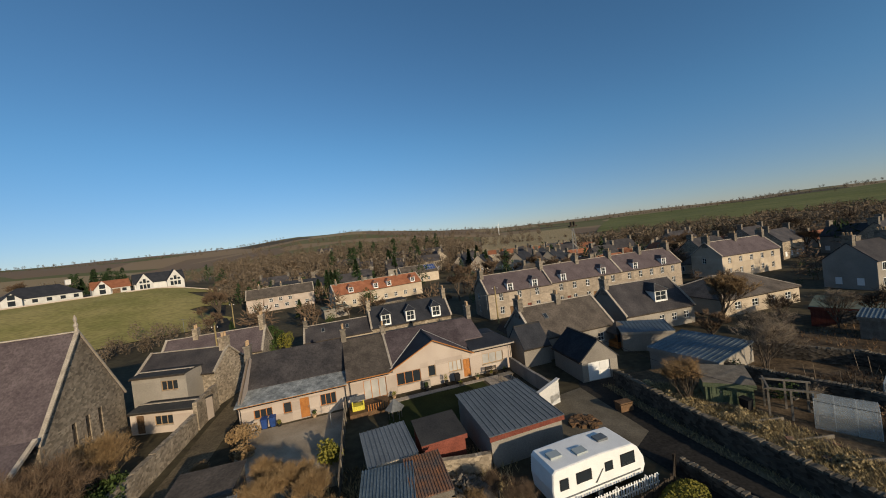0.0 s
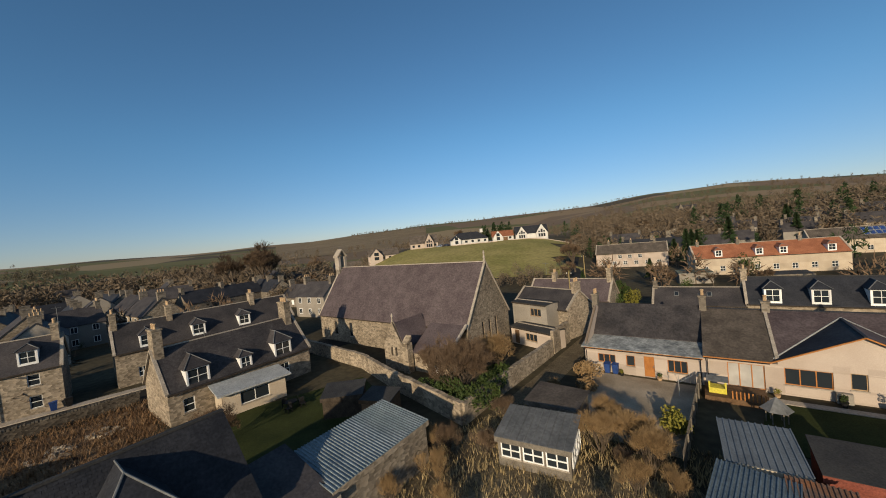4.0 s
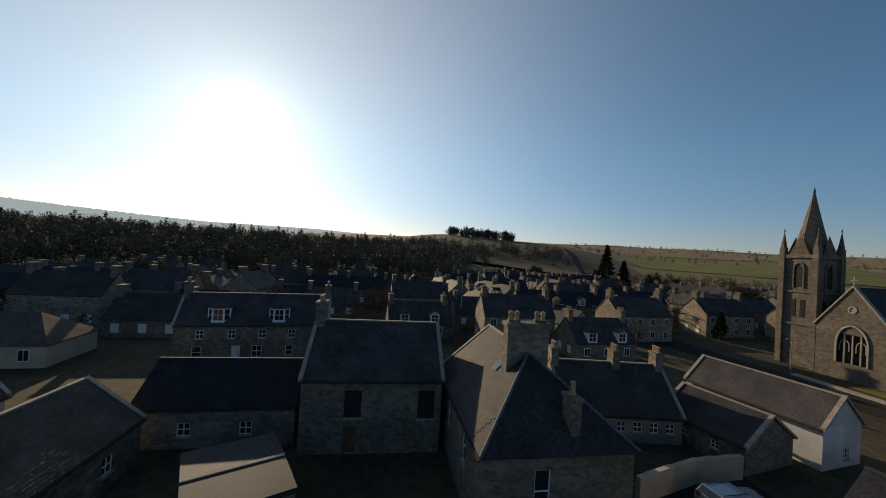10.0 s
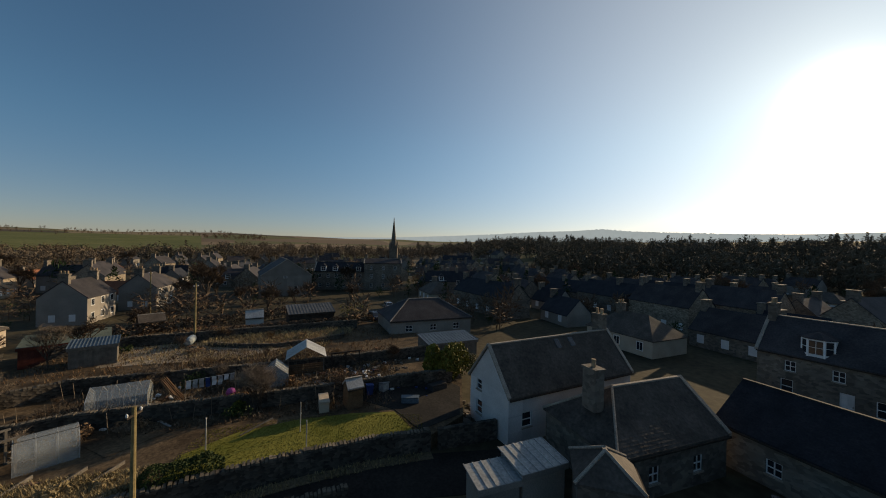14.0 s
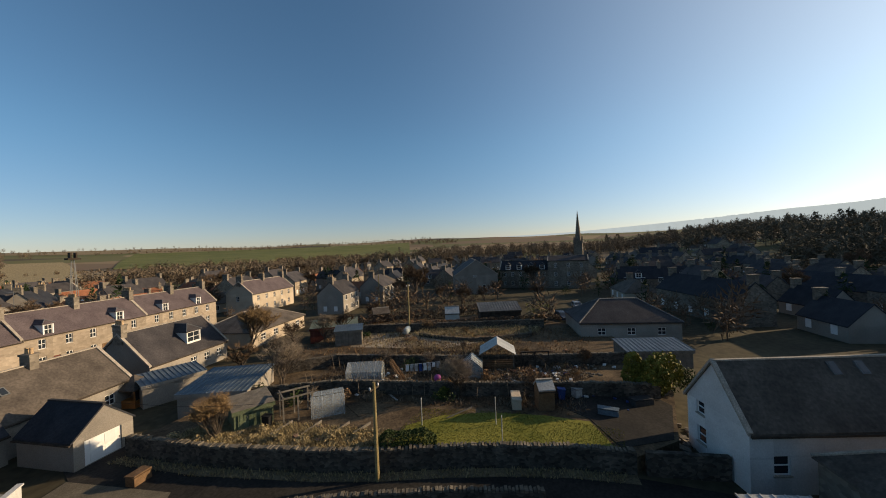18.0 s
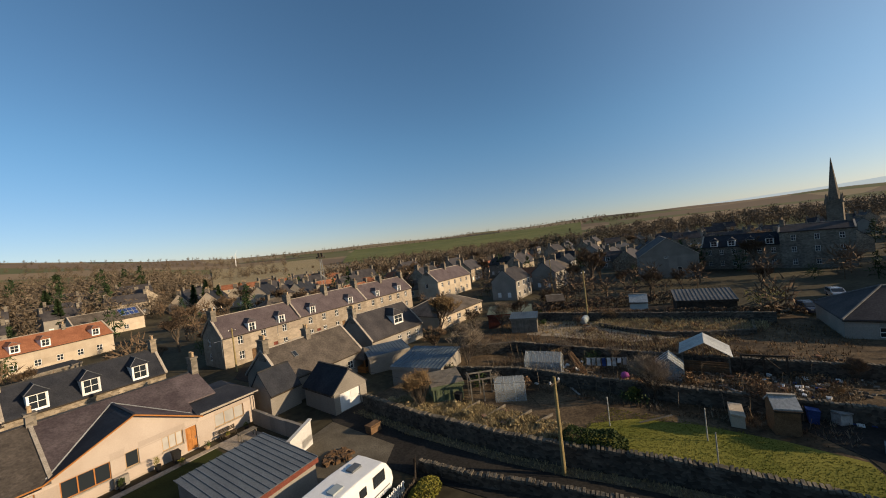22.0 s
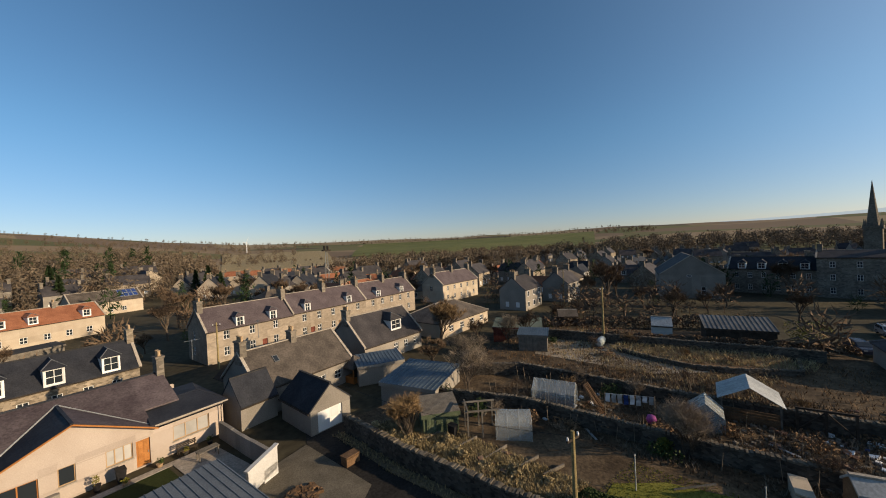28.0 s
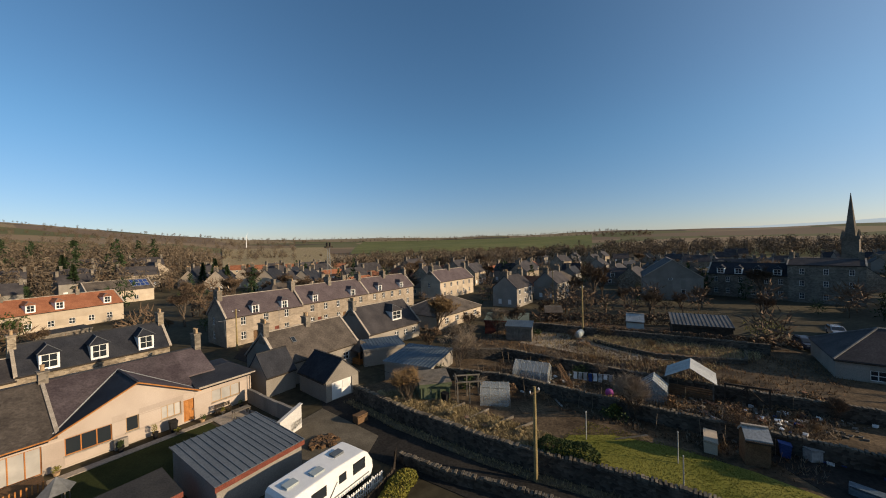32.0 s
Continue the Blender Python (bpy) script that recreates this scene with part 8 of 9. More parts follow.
car(-16.6, -25.2, 0.05, 18, CARSILVER, "silver estate car parked in the yard")
car(-51.8, -38.6, 0.1, 120, CARSILVER, "grey car parked on the street")
car(74, 10.5, 0.2, 30, CARDARK, "dark car parked behind the gardens")
car(77, 7.0, 0.2, 35, CARDARK, "dark car parked behind the gardens")
car(87, 9.0, 0.2, 20, CARSILVER, "silver car parked by the trees")
car(-27.0, 55.0, 0.1, 20, CARSILVER, "pale van parked beside the cottage")
for x, y, c in PARKED:
    car(x, y, land(x, y), 25, c, "car parked on a villa drive")
tank = thing("gas_tank", pose(50.3, 32.7, GZ, 0, 0, 20), "pale cylindrical gas tank on feet", "tank")
part("vessel", Mesh().tube((-1.0, 0, 0.75), (1.0, 0, 0.75), 0.55, sides=12).tube((-1.25, 0, 0.75), (-1.0, 0, 0.75), 0.3, 0.55, 12).tube((1.0, 0, 0.75), (1.25, 0, 0.75), 0.55, 0.3, 12), GLASS_PALE, tank)
part("foot", Mesh().box(-0.7, -0.5, -0.4, 0.4, 0, 0.35), METAL, tank)
part("foot", Mesh().box(0.5, 0.7, -0.4, 0.4, 0, 0.35), METAL, tank)


def bin_(x, y, z, material, label, yaw=0):
    b = thing("wheelie_bin", pose(x, y, z, 0, 0, yaw), label, "bin")
    m = Mesh()
    m.v += [(-0.22, -0.24, 0.05), (0.22, -0.24, 0.05), (0.22, 0.24, 0.05), (-0.22, 0.24, 0.05), (-0.28, -0.33, 0.95), (0.28, -0.33, 0.95), (0.28, 0.33, 0.95), (-0.28, 0.33, 0.95)]
    m.f += [(0, 3, 2, 1), (4, 5, 6, 7), (0, 1, 5, 4), (1, 2, 6, 5), (2, 3, 7, 6), (3, 0, 4, 7)]
    part("body", m, material, b)
    part("lid", Mesh().slab([(-0.3, -0.36, 1.0), (0.3, -0.36, 1.0), (0.3, 0.36, 1.07), (-0.3, 0.36, 1.07)], 0.06), material, b)
    return b


for x, y, z, mt, lb in ((-21.8, 33.0, 0.05, BLUEPL, "blue wheelie bin by the bungalow"), (-21.1, 33.3, 0.05, BLUEPL, "blue wheelie bin by the bungalow"), (-59.0, -18.0, 0.15, BLUEPL, "blue wheelie bin on the footway"), (-59.3, -16.8, 0.15, BLACK, "black wheelie bin on the footway"), (33.5, -2.6, 0.05, BLUEPL, "blue wheelie bin by the white cottage"), (33.9, -1.8, 0.05, BLACK, "dark wheelie bin by the white cottage"), (19.6, 27.2, GZ, BLACK, "black water butt beside the shed"), (34.0, 5.2, GZ, BLUEPL, "blue plastic barrel in the garden"), (36.0, 2.6, GZ, METAL_PALE, "pale plastic tank in the garden"), (16.2, -8.5, 0.02, BLUEPL, "blue wheelie bin in the yard")):
    bin_(x, y, z, mt, lb, 20)
pl = thing("play_table", BU @ Matrix.Translation((11.3, -2.0, 0)), "yellow and orange plastic play house on decking", "toy")
part("deck", Mesh().box(-0.9, 3.2, -1.2, 1.6, 0, 0.45), BROWNWOOD, pl)
part("wall", Mesh().box(-0.6, 0.6, -0.5, 0.5, 0.45, 0.9), YELLOW, pl)
for x in (-0.55, 0.55):
    for y in (-0.45, 0.45):
        part("post", Mesh().box(x - 0.06, x + 0.06, y - 0.06, y + 0.06, 0.9, 1.5), YELLOW, pl)
part("roof", Mesh().slab([(-0.75, -0.65, 1.55), (0.75, -0.65, 1.55), (0.75, 0, 1.8), (-0.75, 0, 1.8)], 0.05).slab([(0.75, 0.65, 1.55), (-0.75, 0.65, 1.55), (-0.75, 0, 1.8), (0.75, 0, 1.8)], 0.05), LEAD, pl)
for i in range(9):
    part("rail", Mesh().box(0.9 + i * 0.25, 0.98 + i * 0.25, -1.2, -1.14, 0.45, 1.1), ORANGEWOOD, pl)
bt = thing("bird_house", BU @ Matrix.Translation((14.6, -5.2, 0)), "small timber gazebo with a pale pyramid roof", "gazebo")
for i in range(6):
    a = i * math.pi / 3
    part("post", Mesh().tube((0.6 * math.cos(a), 0.6 * math.sin(a), 0), (0.6 * math.cos(a), 0.6 * math.sin(a), 1.1), 0.05, sides=4), GREYWOOD, bt)
part("roof", Mesh().lathe(0, 0, [(0.95, 1.05), (0.5, 1.5), (0.03, 1.95)], 6), LEAD, bt)
rd = thing("rotary_drier", BU @ Matrix.Translation((8.6, -3.2, 0)), "folded rotary clothes drier on a pole", "clothes drier")
part("pole", Mesh().tube((0, 0, 0), (0, 0, 1.9), 0.025), METAL_PALE, rd)
for i in range(4):
    a = i * math.pi / 2 + 0.4
    part("arm", Mesh().tube((0, 0, 1.2), (1.1 * math.cos(a), 1.1 * math.sin(a), 1.85), 0.015, sides=4), METAL_PALE, rd)
og = thing("garden_room", frame2((18.2, 46.4), (20.6, 47.4))[0], "orange timber garden room with glazed sides", "garden room")
for i in range(5):
    part("post", Mesh().box(i * 0.62 - 0.05, i * 0.62 + 0.05, -0.05, 0.05, 0, 2.0), ORANGEWOOD, og)
part("base", Mesh().box(0, 2.5, -0.03, 2.4, 0, 0.8), ORANGEWOOD, og)
part("glazing", Mesh().box(0, 2.5, 0.0, 0.02, 0.8, 2.0), GLASS, og)
part("roof", Mesh().slab([(-0.3, -0.3, 2.0), (2.8, -0.3, 2.0), (1.25, 1.2, 3.2)], 0.1).slab([(2.8, -0.3, 2.0), (2.8, 2.6, 2.0), (1.25, 1.2, 3.2)], 0.1).slab([(-0.3, 2.6, 2.0), (-0.3, -0.3, 2.0), (1.25, 1.2, 3.2)], 0.1).slab([(2.8, 2.6, 2.0), (-0.3, 2.6, 2.0), (1.25, 1.2, 3.2)], 0.1), SLATE_BROWN, og)

# lean-to with flat roof, table and chairs behind the stone house
cn = thing("sun_room", frame2((-41.0, -1.2), (-42.4, 4.8))[0], "flat-roofed sun room with a wide dark window", "extension")
part("wall", wall_mesh(6.1, 2.4, [(1.6, 4.4, 0.8, 2.1, "w")]), HARL, cn)
part("wall", Mesh().box(0, 0.25, 0.3, 3.2, 0, 2.4), HARL, cn)
part("wall", Mesh().box(5.85, 6.1, 0.3, 3.2, 0, 2.4), HARL, cn)
window_part(cn, Matrix.Identity(4), 1.6, 4.4, 0.8, 2.1, panes=(2, 1))
part("roof", Mesh().slab([(-0.5, -0.6, 2.55), (6.6, -0.6, 2.55), (6.6, 3.2, 2.85), (-0.5, 3.2, 2.85)], 0.16), METAL_PALE, cn)
tbl = thing("garden_table", Matrix.Translation((-38.4, 4.6, 0.05)), "dark round garden table", "table")
part("top", Mesh().lathe(0, 0, [(0.6, 0.7), (0.6, 0.75)], 14), BLACK, tbl)
part("leg", Mesh().tube((0, 0, 0), (0, 0, 0.7), 0.06), BLACK, tbl)
chair = thing("garden_chair", pose(-37.6, 4.2, 0.05, 0, 0, 30), "black plastic garden chair by the table", "chair", "garden chairs")
part("seat", Mesh().box(-0.25, 0.25, -0.25, 0.25, 0.4, 0.45), BLACK, chair)
part("backrest", Mesh().box(-0.25, 0.25, 0.22, 0.27, 0.45, 0.95), BLACK, chair)
for x in (-0.22, 0.22):
    for y in (-0.22, 0.22):
        part("leg", Mesh().box(x - 0.02, x + 0.02, y - 0.02, y + 0.02, 0, 0.4), BLACK, chair)
for x, y, a in ((-38.9, 5.6, 170), (-39.3, 4.1, 260), (-37.9, 5.6, 100)):
    copy_thing(chair, pose(x, y, 0.05, 0, 0, a))

# solar tubes and vents on the near roof
NR, NL = frame2((-12.8, -15.7), (-18.9, 0.5))
sl = math.atan((7.6 - 4.2) / 3.5)
sp = thing("solar_tubes", NR @ Matrix.Translation((9.0, 0.9, 5.22)) @ Matrix.Rotation(sl, 4, "X"), "panel of dark evacuated solar tubes on the slates", "solar panel")
for i in range(20):
    part("tube", Mesh().tube((-0.85 + i * 0.09, 0, 0.1), (-0.85 + i * 0.09, 2.0, 0.1), 0.035, sides=6), GLASS, sp)
part("manifold", Mesh().box(-0.95, 0.95, 2.0, 2.14, 0.02, 0.2), METAL, sp)
part("rail", Mesh().box(-0.95, 0.95, -0.06, 0.0, 0.02, 0.14), METAL, sp)
for x in (8.4, 9.6):
    v = thing("roof_vent", NR @ Matrix.Translation((x, 3.3, 7.4)), "small stone roof vent with a clay pot", "vent")
    part("base", Mesh().box(-0.16, 0.16, -0.16, 0.16, -0.1, 0.5), GRANITE_GREY, v)
    part("pot", Mesh().lathe(0, 0, [(0.1, 0.5), (0.08, 0.8), (0.13, 0.85), (0.1, 0.95)], 8), CLAY, v)


def aerial(x, y, z, yaw):
    a = thing("tv_aerial", pose(x, y, z, 0, 0, yaw), "thin rooftop television aerial on a mast", "aerial", "aerials")
    part("mast", Mesh().tube((0, 0, -0.6), (0, 0, 1.4), 0.025, sides=5), METAL, a)
    part("boom", Mesh().tube((-0.7, 0, 1.3), (0.7, 0, 1.3), 0.015, sides=4), METAL, a)
    for i in range(7):
        part("element", Mesh().tube((-0.6 + i * 0.19, -0.22, 1.3), (-0.6 + i * 0.19, 0.22, 1.3), 0.008, sides=3), METAL, a)


aerial(-12.5, -31.0, 6.8, 40); aerial(-57.6, -32, 10, 20); aerial(8.0, 47.6, 8.2, 70); aerial(2.0, 46.5, 7.4, 15); aerial(-60.6, -17.2, 10.6, 50); aerial(17, 77, 10.6, 30); aerial(1.8, -24.0, 12.5, 10); aerial(-43, 49, 8.2, 0)

# ---------------------------------------------------------------- shrubs, hedges and rough growth near by
def shrub(name, x, y, z, seed, h, label, twig, spread=0.75, stems=7, twigs=12, depth=3, ivy=None, fine=0.02):
    w, t = bare_tree(seed, h, spread, twigs=twigs, depth=depth, stems=stems, trunk=0.022, up=0.5, fine=fine)
    s = thing(name, pose(x, y, z), label, "shrub")
    part("stem", w, BARK, s)
    tagged(part("twig_mass", t, twig, s), kind="stuff")
    if ivy:
        tagged(part("ivy", leafy(seed + 50, ivy[0], ivy[1], ivy[2], 0.14), LEAF, s), kind="stuff")
    return s


shrub("bare_shrub", -27.6, 18.4, 0, 61, 6.8, "large leafless shrub above green ivy", TWIG, 0.6, 8, 16, 4, fine=0.012)
shrub("golden_shrub", -28.2, 23.6, 0, 62, 5.6, "tall shrub with golden winter twigs", TWIG_GOLD, 0.55, 9, 16, 4, fine=0.012)
shrub("bare_shrub", -34.4, 18.6, 0, 63, 4.6, "leafless shrub beside the chapel porch", TWIG, 0.7, 6, 14, 3)
for x, y, w, h, s in ((-25.3, 17.4, 2.6, 2.6, 70), (-26.0, 19.8, 2.4, 2.6, 71), (-28.4, 17.0, 2.4, 2.2, 72), (-27.2, 22.8, 2.0, 2.4, 73)):
    tagged(new("ivy_bush", leafy(s, w, h, 1500, 0.13).data("ivy_bush", LEAF)), "dense green ivy over the chapel wall", "shrub", kind="stuff").location = (x, y, 0.3)
for i, (x, y) in enumerate([(-14.6, 20.6), (-13.0, 22.4), (-11.4, 21.0), (-15.4, 22.8)]):
    shrub("golden_shrub", x, y, 0, 180 + i, 3.4, "clump of pale golden upright winter stems", TWIG_GOLD, 0.32, 12, 12, 3, fine=0.02)
shrub("bare_shrub", -35.4, -1.8, 0, 64, 4.2, "weeping leafless garden shrub", TWIG, 0.95, 4, 16, 4, fine=0.016)
shrub("golden_shrub", 16.9, 29.6, GZ, 65, 4.2, "upright golden-brown shrub by the wall", TWIG_GOLD, 0.32, 11, 14, 3, fine=0.022)
shrub("golden_shrub", 31.0, 14.4, GZ, 66, 4.6, "rounded shrub of fine upright brown twigs", TWIG_PALE, 0.42, 12, 16, 3, fine=0.014)
shrub("bare_shrub", 24.5, 31.8, GZ, 67, 6.4, "pale leafless pruned fruit tree", TWIG_PALE, 0.45, 3, 9, 4, fine=0.012)
shrub("bare_shrub", 27.0, 34.8, GZ, 68, 6.8, "pale leafless garden tree", TWIG_PALE, 0.45, 3, 10, 4, fine=0.012)
shrub("bare_shrub", 40.5, 41.5, GZ, 69, 6.0, "leafless tree beside the garden shed", TWIG_PALE, 0.5, 3, 12, 4, fine=0.012)
shrub("bare_tree", 35.6, 53.0, 0, 74, 9.0, "dense brown leafless tree beside the cottage", TWIG_GOLD, 0.5, 3, 16, 4)
shrub("bare_shrub", 44.0, 4.0, GZ, 75, 2.6, "reddish leafless garden shrub", TWIG, 0.5, 6, 12, 3)
for i, (x, y) in enumerate([(-8.5, 17.4), (-6.0, 16.8), (-3.2, 17.6), (-1.0, 20.6), (0.2, 21.4), (-11, 18.5), (-12.5, 20.0), (-9.5, 20.0), (1.4, 19.8), (-17.5, 9.5), (-15, 8.5), (-19.5, 10.5), (-12.5, 12.5), (-10.4, 15), (-21.4, 12.6), (-22.6, 25.5), (-19.6, 14.6), (-22.8, 11.4), (-24.2, 9.6), (-19.8, 7.2), (-21.8, 18.6)]):
    shrub("brown_brush", x, y, 0, 80 + i, 1.8 + 0.4 * (i % 3), "tangle of brown winter brushwood", TWIG_GOLD if i % 2 else TWIG, 0.36, 13, 9, 3, fine=0.011)
for x, y, z, w, h, s, mt, lb, n in ((-22.4, 30.4, 0, 1.5, 2.0, 90, TWIG_GOLD, "rounded russet beech bush in the yard", 1300), (-20.6, 28.0, 0, 1.1, 1.3, 91, TWIG_GOLD, "low russet bush in the yard", 800), (-12.4, 27.0, 0, 1.4, 1.7, 92, LEAF_YELLOW, "yellow-green evergreen garden bush", 1200),
                                   (37.8, -2.4, GZ, 2.7, 4.0, 93, LEAF_YELLOW, "large yellow-green evergreen bush", 4200), (40.2, -5.0, GZ, 1.8, 2.4, 94, LEAF, "dark evergreen bush beside the cottage", 1200), (69, 24, GZ, 2.6, 3.0, 95, LEAF, "green bush behind the gardens", 1000), (74, 15, 0.2, 2.8, 3.4, 96, LEAF_YELLOW, "green-yellow tree behind the gardens", 1200),
                                   (-35.5, 57, 0, 2.4, 3.6, 97, LEAF, "dark evergreen bushes beside the lane", 1500), (-39, 66, 0, 2.8, 4.2, 98, LEAF, "dark evergreen bushes beside the lane", 1600), (-34.5, 62, 0, 1.8, 3.2, 99, LEAF_YELLOW, "pale green bush beside the lane", 1000), (10, 57, 0, 1.6, 2.0, 100, LEAF, "dark garden evergreen by the terrace", 700), (-31, 104, 0, 2.6, 5.0, 101, LEAF, "tall dark evergreen by the red roofs", 1200), (30.5, 15.8, GZ, 0.8, 1.2, 102, LEAF_YELLOW, "small yellow-green bush by the wall", 500)):
    tagged(new("bush", leafy(s, w, h, n, 0.12 if h < 4 else 0.2).data("bush", mt)), lb, "shrub", kind="stuff").location = (x, y, z)


def hedge(line, w, h, z, material, label, seed, size=0.07, per=900):
    rnd = random.Random(seed)
    m = Mesh()
    for (x0, y0), (x1, y1) in zip(line, line[1:]):
        m4, n = frame2((x0, y0), (x1, y1), z)
        for _ in range(int(per * n)):
            a = rnd.uniform(-0.5, 0.5) * math.pi * 1.25
            r = rnd.uniform(0.88, 1.04)
            along = rnd.uniform(0, n)
            r *= 0.95 + 0.3 * noise.noise((x0 + along * 0.9, y0, a * 0.6))
            end = min(1.0, 0.55 + min(along, n - along) / w)
            p = m4 @ Vector((along, math.sin(a) * w / 2 * r * end, max(0.02, h * (0.45 + 0.55 * math.cos(a)) * r * end)))
            u = Vector((rnd.gauss(0, 1), rnd.gauss(0, 1), rnd.gauss(0, 1))).normalized()
            v = u.orthogonal().normalized()
            q = size * rnd.uniform(0.6, 1.3)
            m.face(p - u * q, p + v * q * 0.6, p + u * q, p - v * q * 0.6)
    return tagged(new("hedge", m.data("hedge", material)), label, "hedge", kind="stuff")


hedge([(7.4, 17.6), (12.2, 21.2)], 1.7, 1.1, 0, LEAF_YELLOW, "clipped green-brown hedge by the lane", 110)
hedge([(20.6, 16.6), (22.8, 12.6)], 1.9, 1.25, GZ, LEAF, "low dark hedge along the retaining wall", 111)
hedge([(52, 37), (68, 10)], 1.4, 1.4, GZ, TWIG, "scrubby brown hedge beyond the court", 112, 0.14, 220)
hedge([(54, 48), (80, 22)], 2.6, 2.6, 0, TWIG, "brown bramble bank behind the gardens", 113, 0.2, 160)
hedge([(-28, 72), (-6, 82)], 1.6, 1.5, 0, TWIG_GOLD, "brown garden hedge behind the cottages", 114, 0.16, 160)


def tufts(name, region, n, z, h, material, label, seed):
    """Dry grass and low growth as blades."""
    rnd = random.Random(seed)
    m = Mesh()
    x0, x1, y0, y1, test = region
    k = 0
    while k < n:
        x, y = rnd.uniform(x0, x1), rnd.uniform(y0, y1)
        if not test(x, y):
            continue
        k += 1
        for _ in range(3):
            a, l = rnd.uniform(0, 6.28), h * rnd.uniform(0.4, 1.2)
            s = 0.03
            m.face((x - s * math.sin(a), y + s * math.cos(a), z), (x + s * math.sin(a), y - s * math.cos(a), z), (x + math.cos(a) * l * 0.6, y + math.sin(a) * l * 0.6, z + l))
    return tagged(new(name, m.data(name, material)), label, "grass", kind="stuff")


def mounds(name, spots, z, material, label, seed, w=0.8, h=0.5, n=260, size=0.09):
    """Low mounds of dead growth."""
    for k, (x, y) in enumerate(spots):
        tagged(new(name, leafy(seed + k, w * (0.8 + 0.4 * (k % 3) / 2), h * (0.8 + 0.5 * (k % 2)), n, size).data(name, material)), label, "plant", kind="stuff").location = (x, y, z)


def right_of_wall(x, y):
    for (ax, ay), (bx, by) in zip(WALL_LINE, WALL_LINE[1:]):
        if min(ay, by) <= y <= max(ay, by):
            return x > ax + (bx - ax) * (y - ay) / (by - ay) + 0.5
    return False


tufts("dry_tufts", (14, 24, 17, 33, lambda x, y: right_of_wall(x, y) and x < 23 - (y - 17) * 0.25), 5200, GZ, 0.28, STRAW, "dry straw-coloured grass tufts on the bed", 120)
tufts("lawn_grass", (21, 30, 0, 16.5, lambda x, y: right_of_wall(x, y) and x < 30.5 - 0.28 * max(0, y - 6)), 6000, GZ + 0.02, 0.06, LAWN, "short grass blades of the lawn", 121)
tufts("plot_weeds", (24, 48, 4, 32, lambda x, y: 8 < x * 0.55 + y * 0.35 < 40 and x > 31 - 0.28 * max(0, y - 6)), 6500, GZ, 0.3, TWIG, "brown dead stems on the plots", 122)
tufts("bank_grass", (36, 62, 4, 44, lambda x, y: x * 0.5 + y * 0.5 > 22), 4200, GZ, 0.4, RUBBLE, "russet dead stems on the far plots", 127)
tufts("court_grass", (42, 60, 14, 40, lambda x, y: True), 1800, GZ, 0.45, STRAW, "dry grass around the gravel court", 123)
tufts("rough_grass", (-26, 2, 4, 28, lambda x, y: -24 + (y - 12) * 0.1 < x < -3 + (y - 6) * 0.35 and y < 21.5 + 0.2 * x + 6), 6000, 0.05, 0.5, STRAW, "pale dead grass and stems between the sheds", 126)
tufts("waste_growth", (-54, -37, -27, -6, lambda x, y: x < -38), 5200, 0.05, 0.5, RUBBLE, "dead bracken stems on the waste plot", 124)


def clods(name, pts, z, material, label, seed, s0=0.1, s1=0.3):
    """Loose stones, boards and clutter as small rough blocks."""
    rnd = random.Random(seed)
    m = Mesh()
    for x, y, r, n in pts:
        for _ in range(n):
            a, d, s = rnd.uniform(0, 6.28), r * math.sqrt(rnd.random()), rnd.uniform(s0, s1)
            c = Vector((x + d * math.cos(a), y + d * math.sin(a), z))
            k = [(c + Vector((rnd.uniform(0.5, 1) * s * i, rnd.uniform(0.5, 1) * s * j, s * rnd.uniform(0.4, 1)))) for i, j in ((-1, -1), (1, -1), (1, 1), (-1, 1))]
            m.slab(k, s)
    return tagged(new(name, m.data(name, material)), label, "clutter", kind="stuff")


clods("rubble_heap", [(-44.5, -14, 1.6, 60), (-43.0, -20, 1.8, 50), (-46.5, -11, 1.4, 40)], 0.05, GRANITE, "heap of rubble stones on the waste plot", 130)
clods("log_heap", [(8.2, 29.4, 1.2, 90)], 0.1, BROWNWOOD, "ring-shaped heap of cut logs", 131, 0.12, 0.25)
clods("garden_clutter", [(37, 12, 3, 60), (41.5, 7.5, 2.4, 70), (33, 24, 3, 40), (26, 27, 3, 40), (35, 9, 2, 40), (43, 4, 2.5, 40)], GZ, GREYWOOD, "odd boards and boxes in the gardens", 132, 0.06, 0.2)
clods("white_clutter", [(33, 24, 3, 10), (41.5, 7.5, 2.4, 14), (36, 5, 3, 10), (29, 25.5, 2, 6), (44, 3, 3, 10)], GZ, WHITE, "scattered white tubs and boxes in the gardens", 134, 0.1, 0.28)
clods("blue_clutter", [(38, 8, 4, 8), (27, 27, 3, 5), (35, 1, 3, 6)], GZ, BLUEPL, "small blue plastic tubs in the gardens", 135, 0.1, 0.24)
clods("rusty_clutter", [(40, 9, 4, 30), (31, 23, 2.5, 18), (20, 23, 2, 12), (46, 6, 4, 24), (52, 36, 5, 30)], GZ, RUST, "rusty scraps and brown boards in the gardens", 136, 0.1, 0.3)
clods("yard_clutter", [(31.5, 0.5, 1.6, 30), (34.5, 2.0, 2.0, 36), (37.0, 0.5, 1.6, 24), (-1.2, 21.6, 1.6, 60), (-3, 18.2, 1.5, 40), (33, -4, 2, 30), (29.5, -3, 2.0, 30), (14, -10, 2.5, 30)], 0.02, GREYWOOD, "stacked boards and odds and ends", 133, 0.1, 0.35)
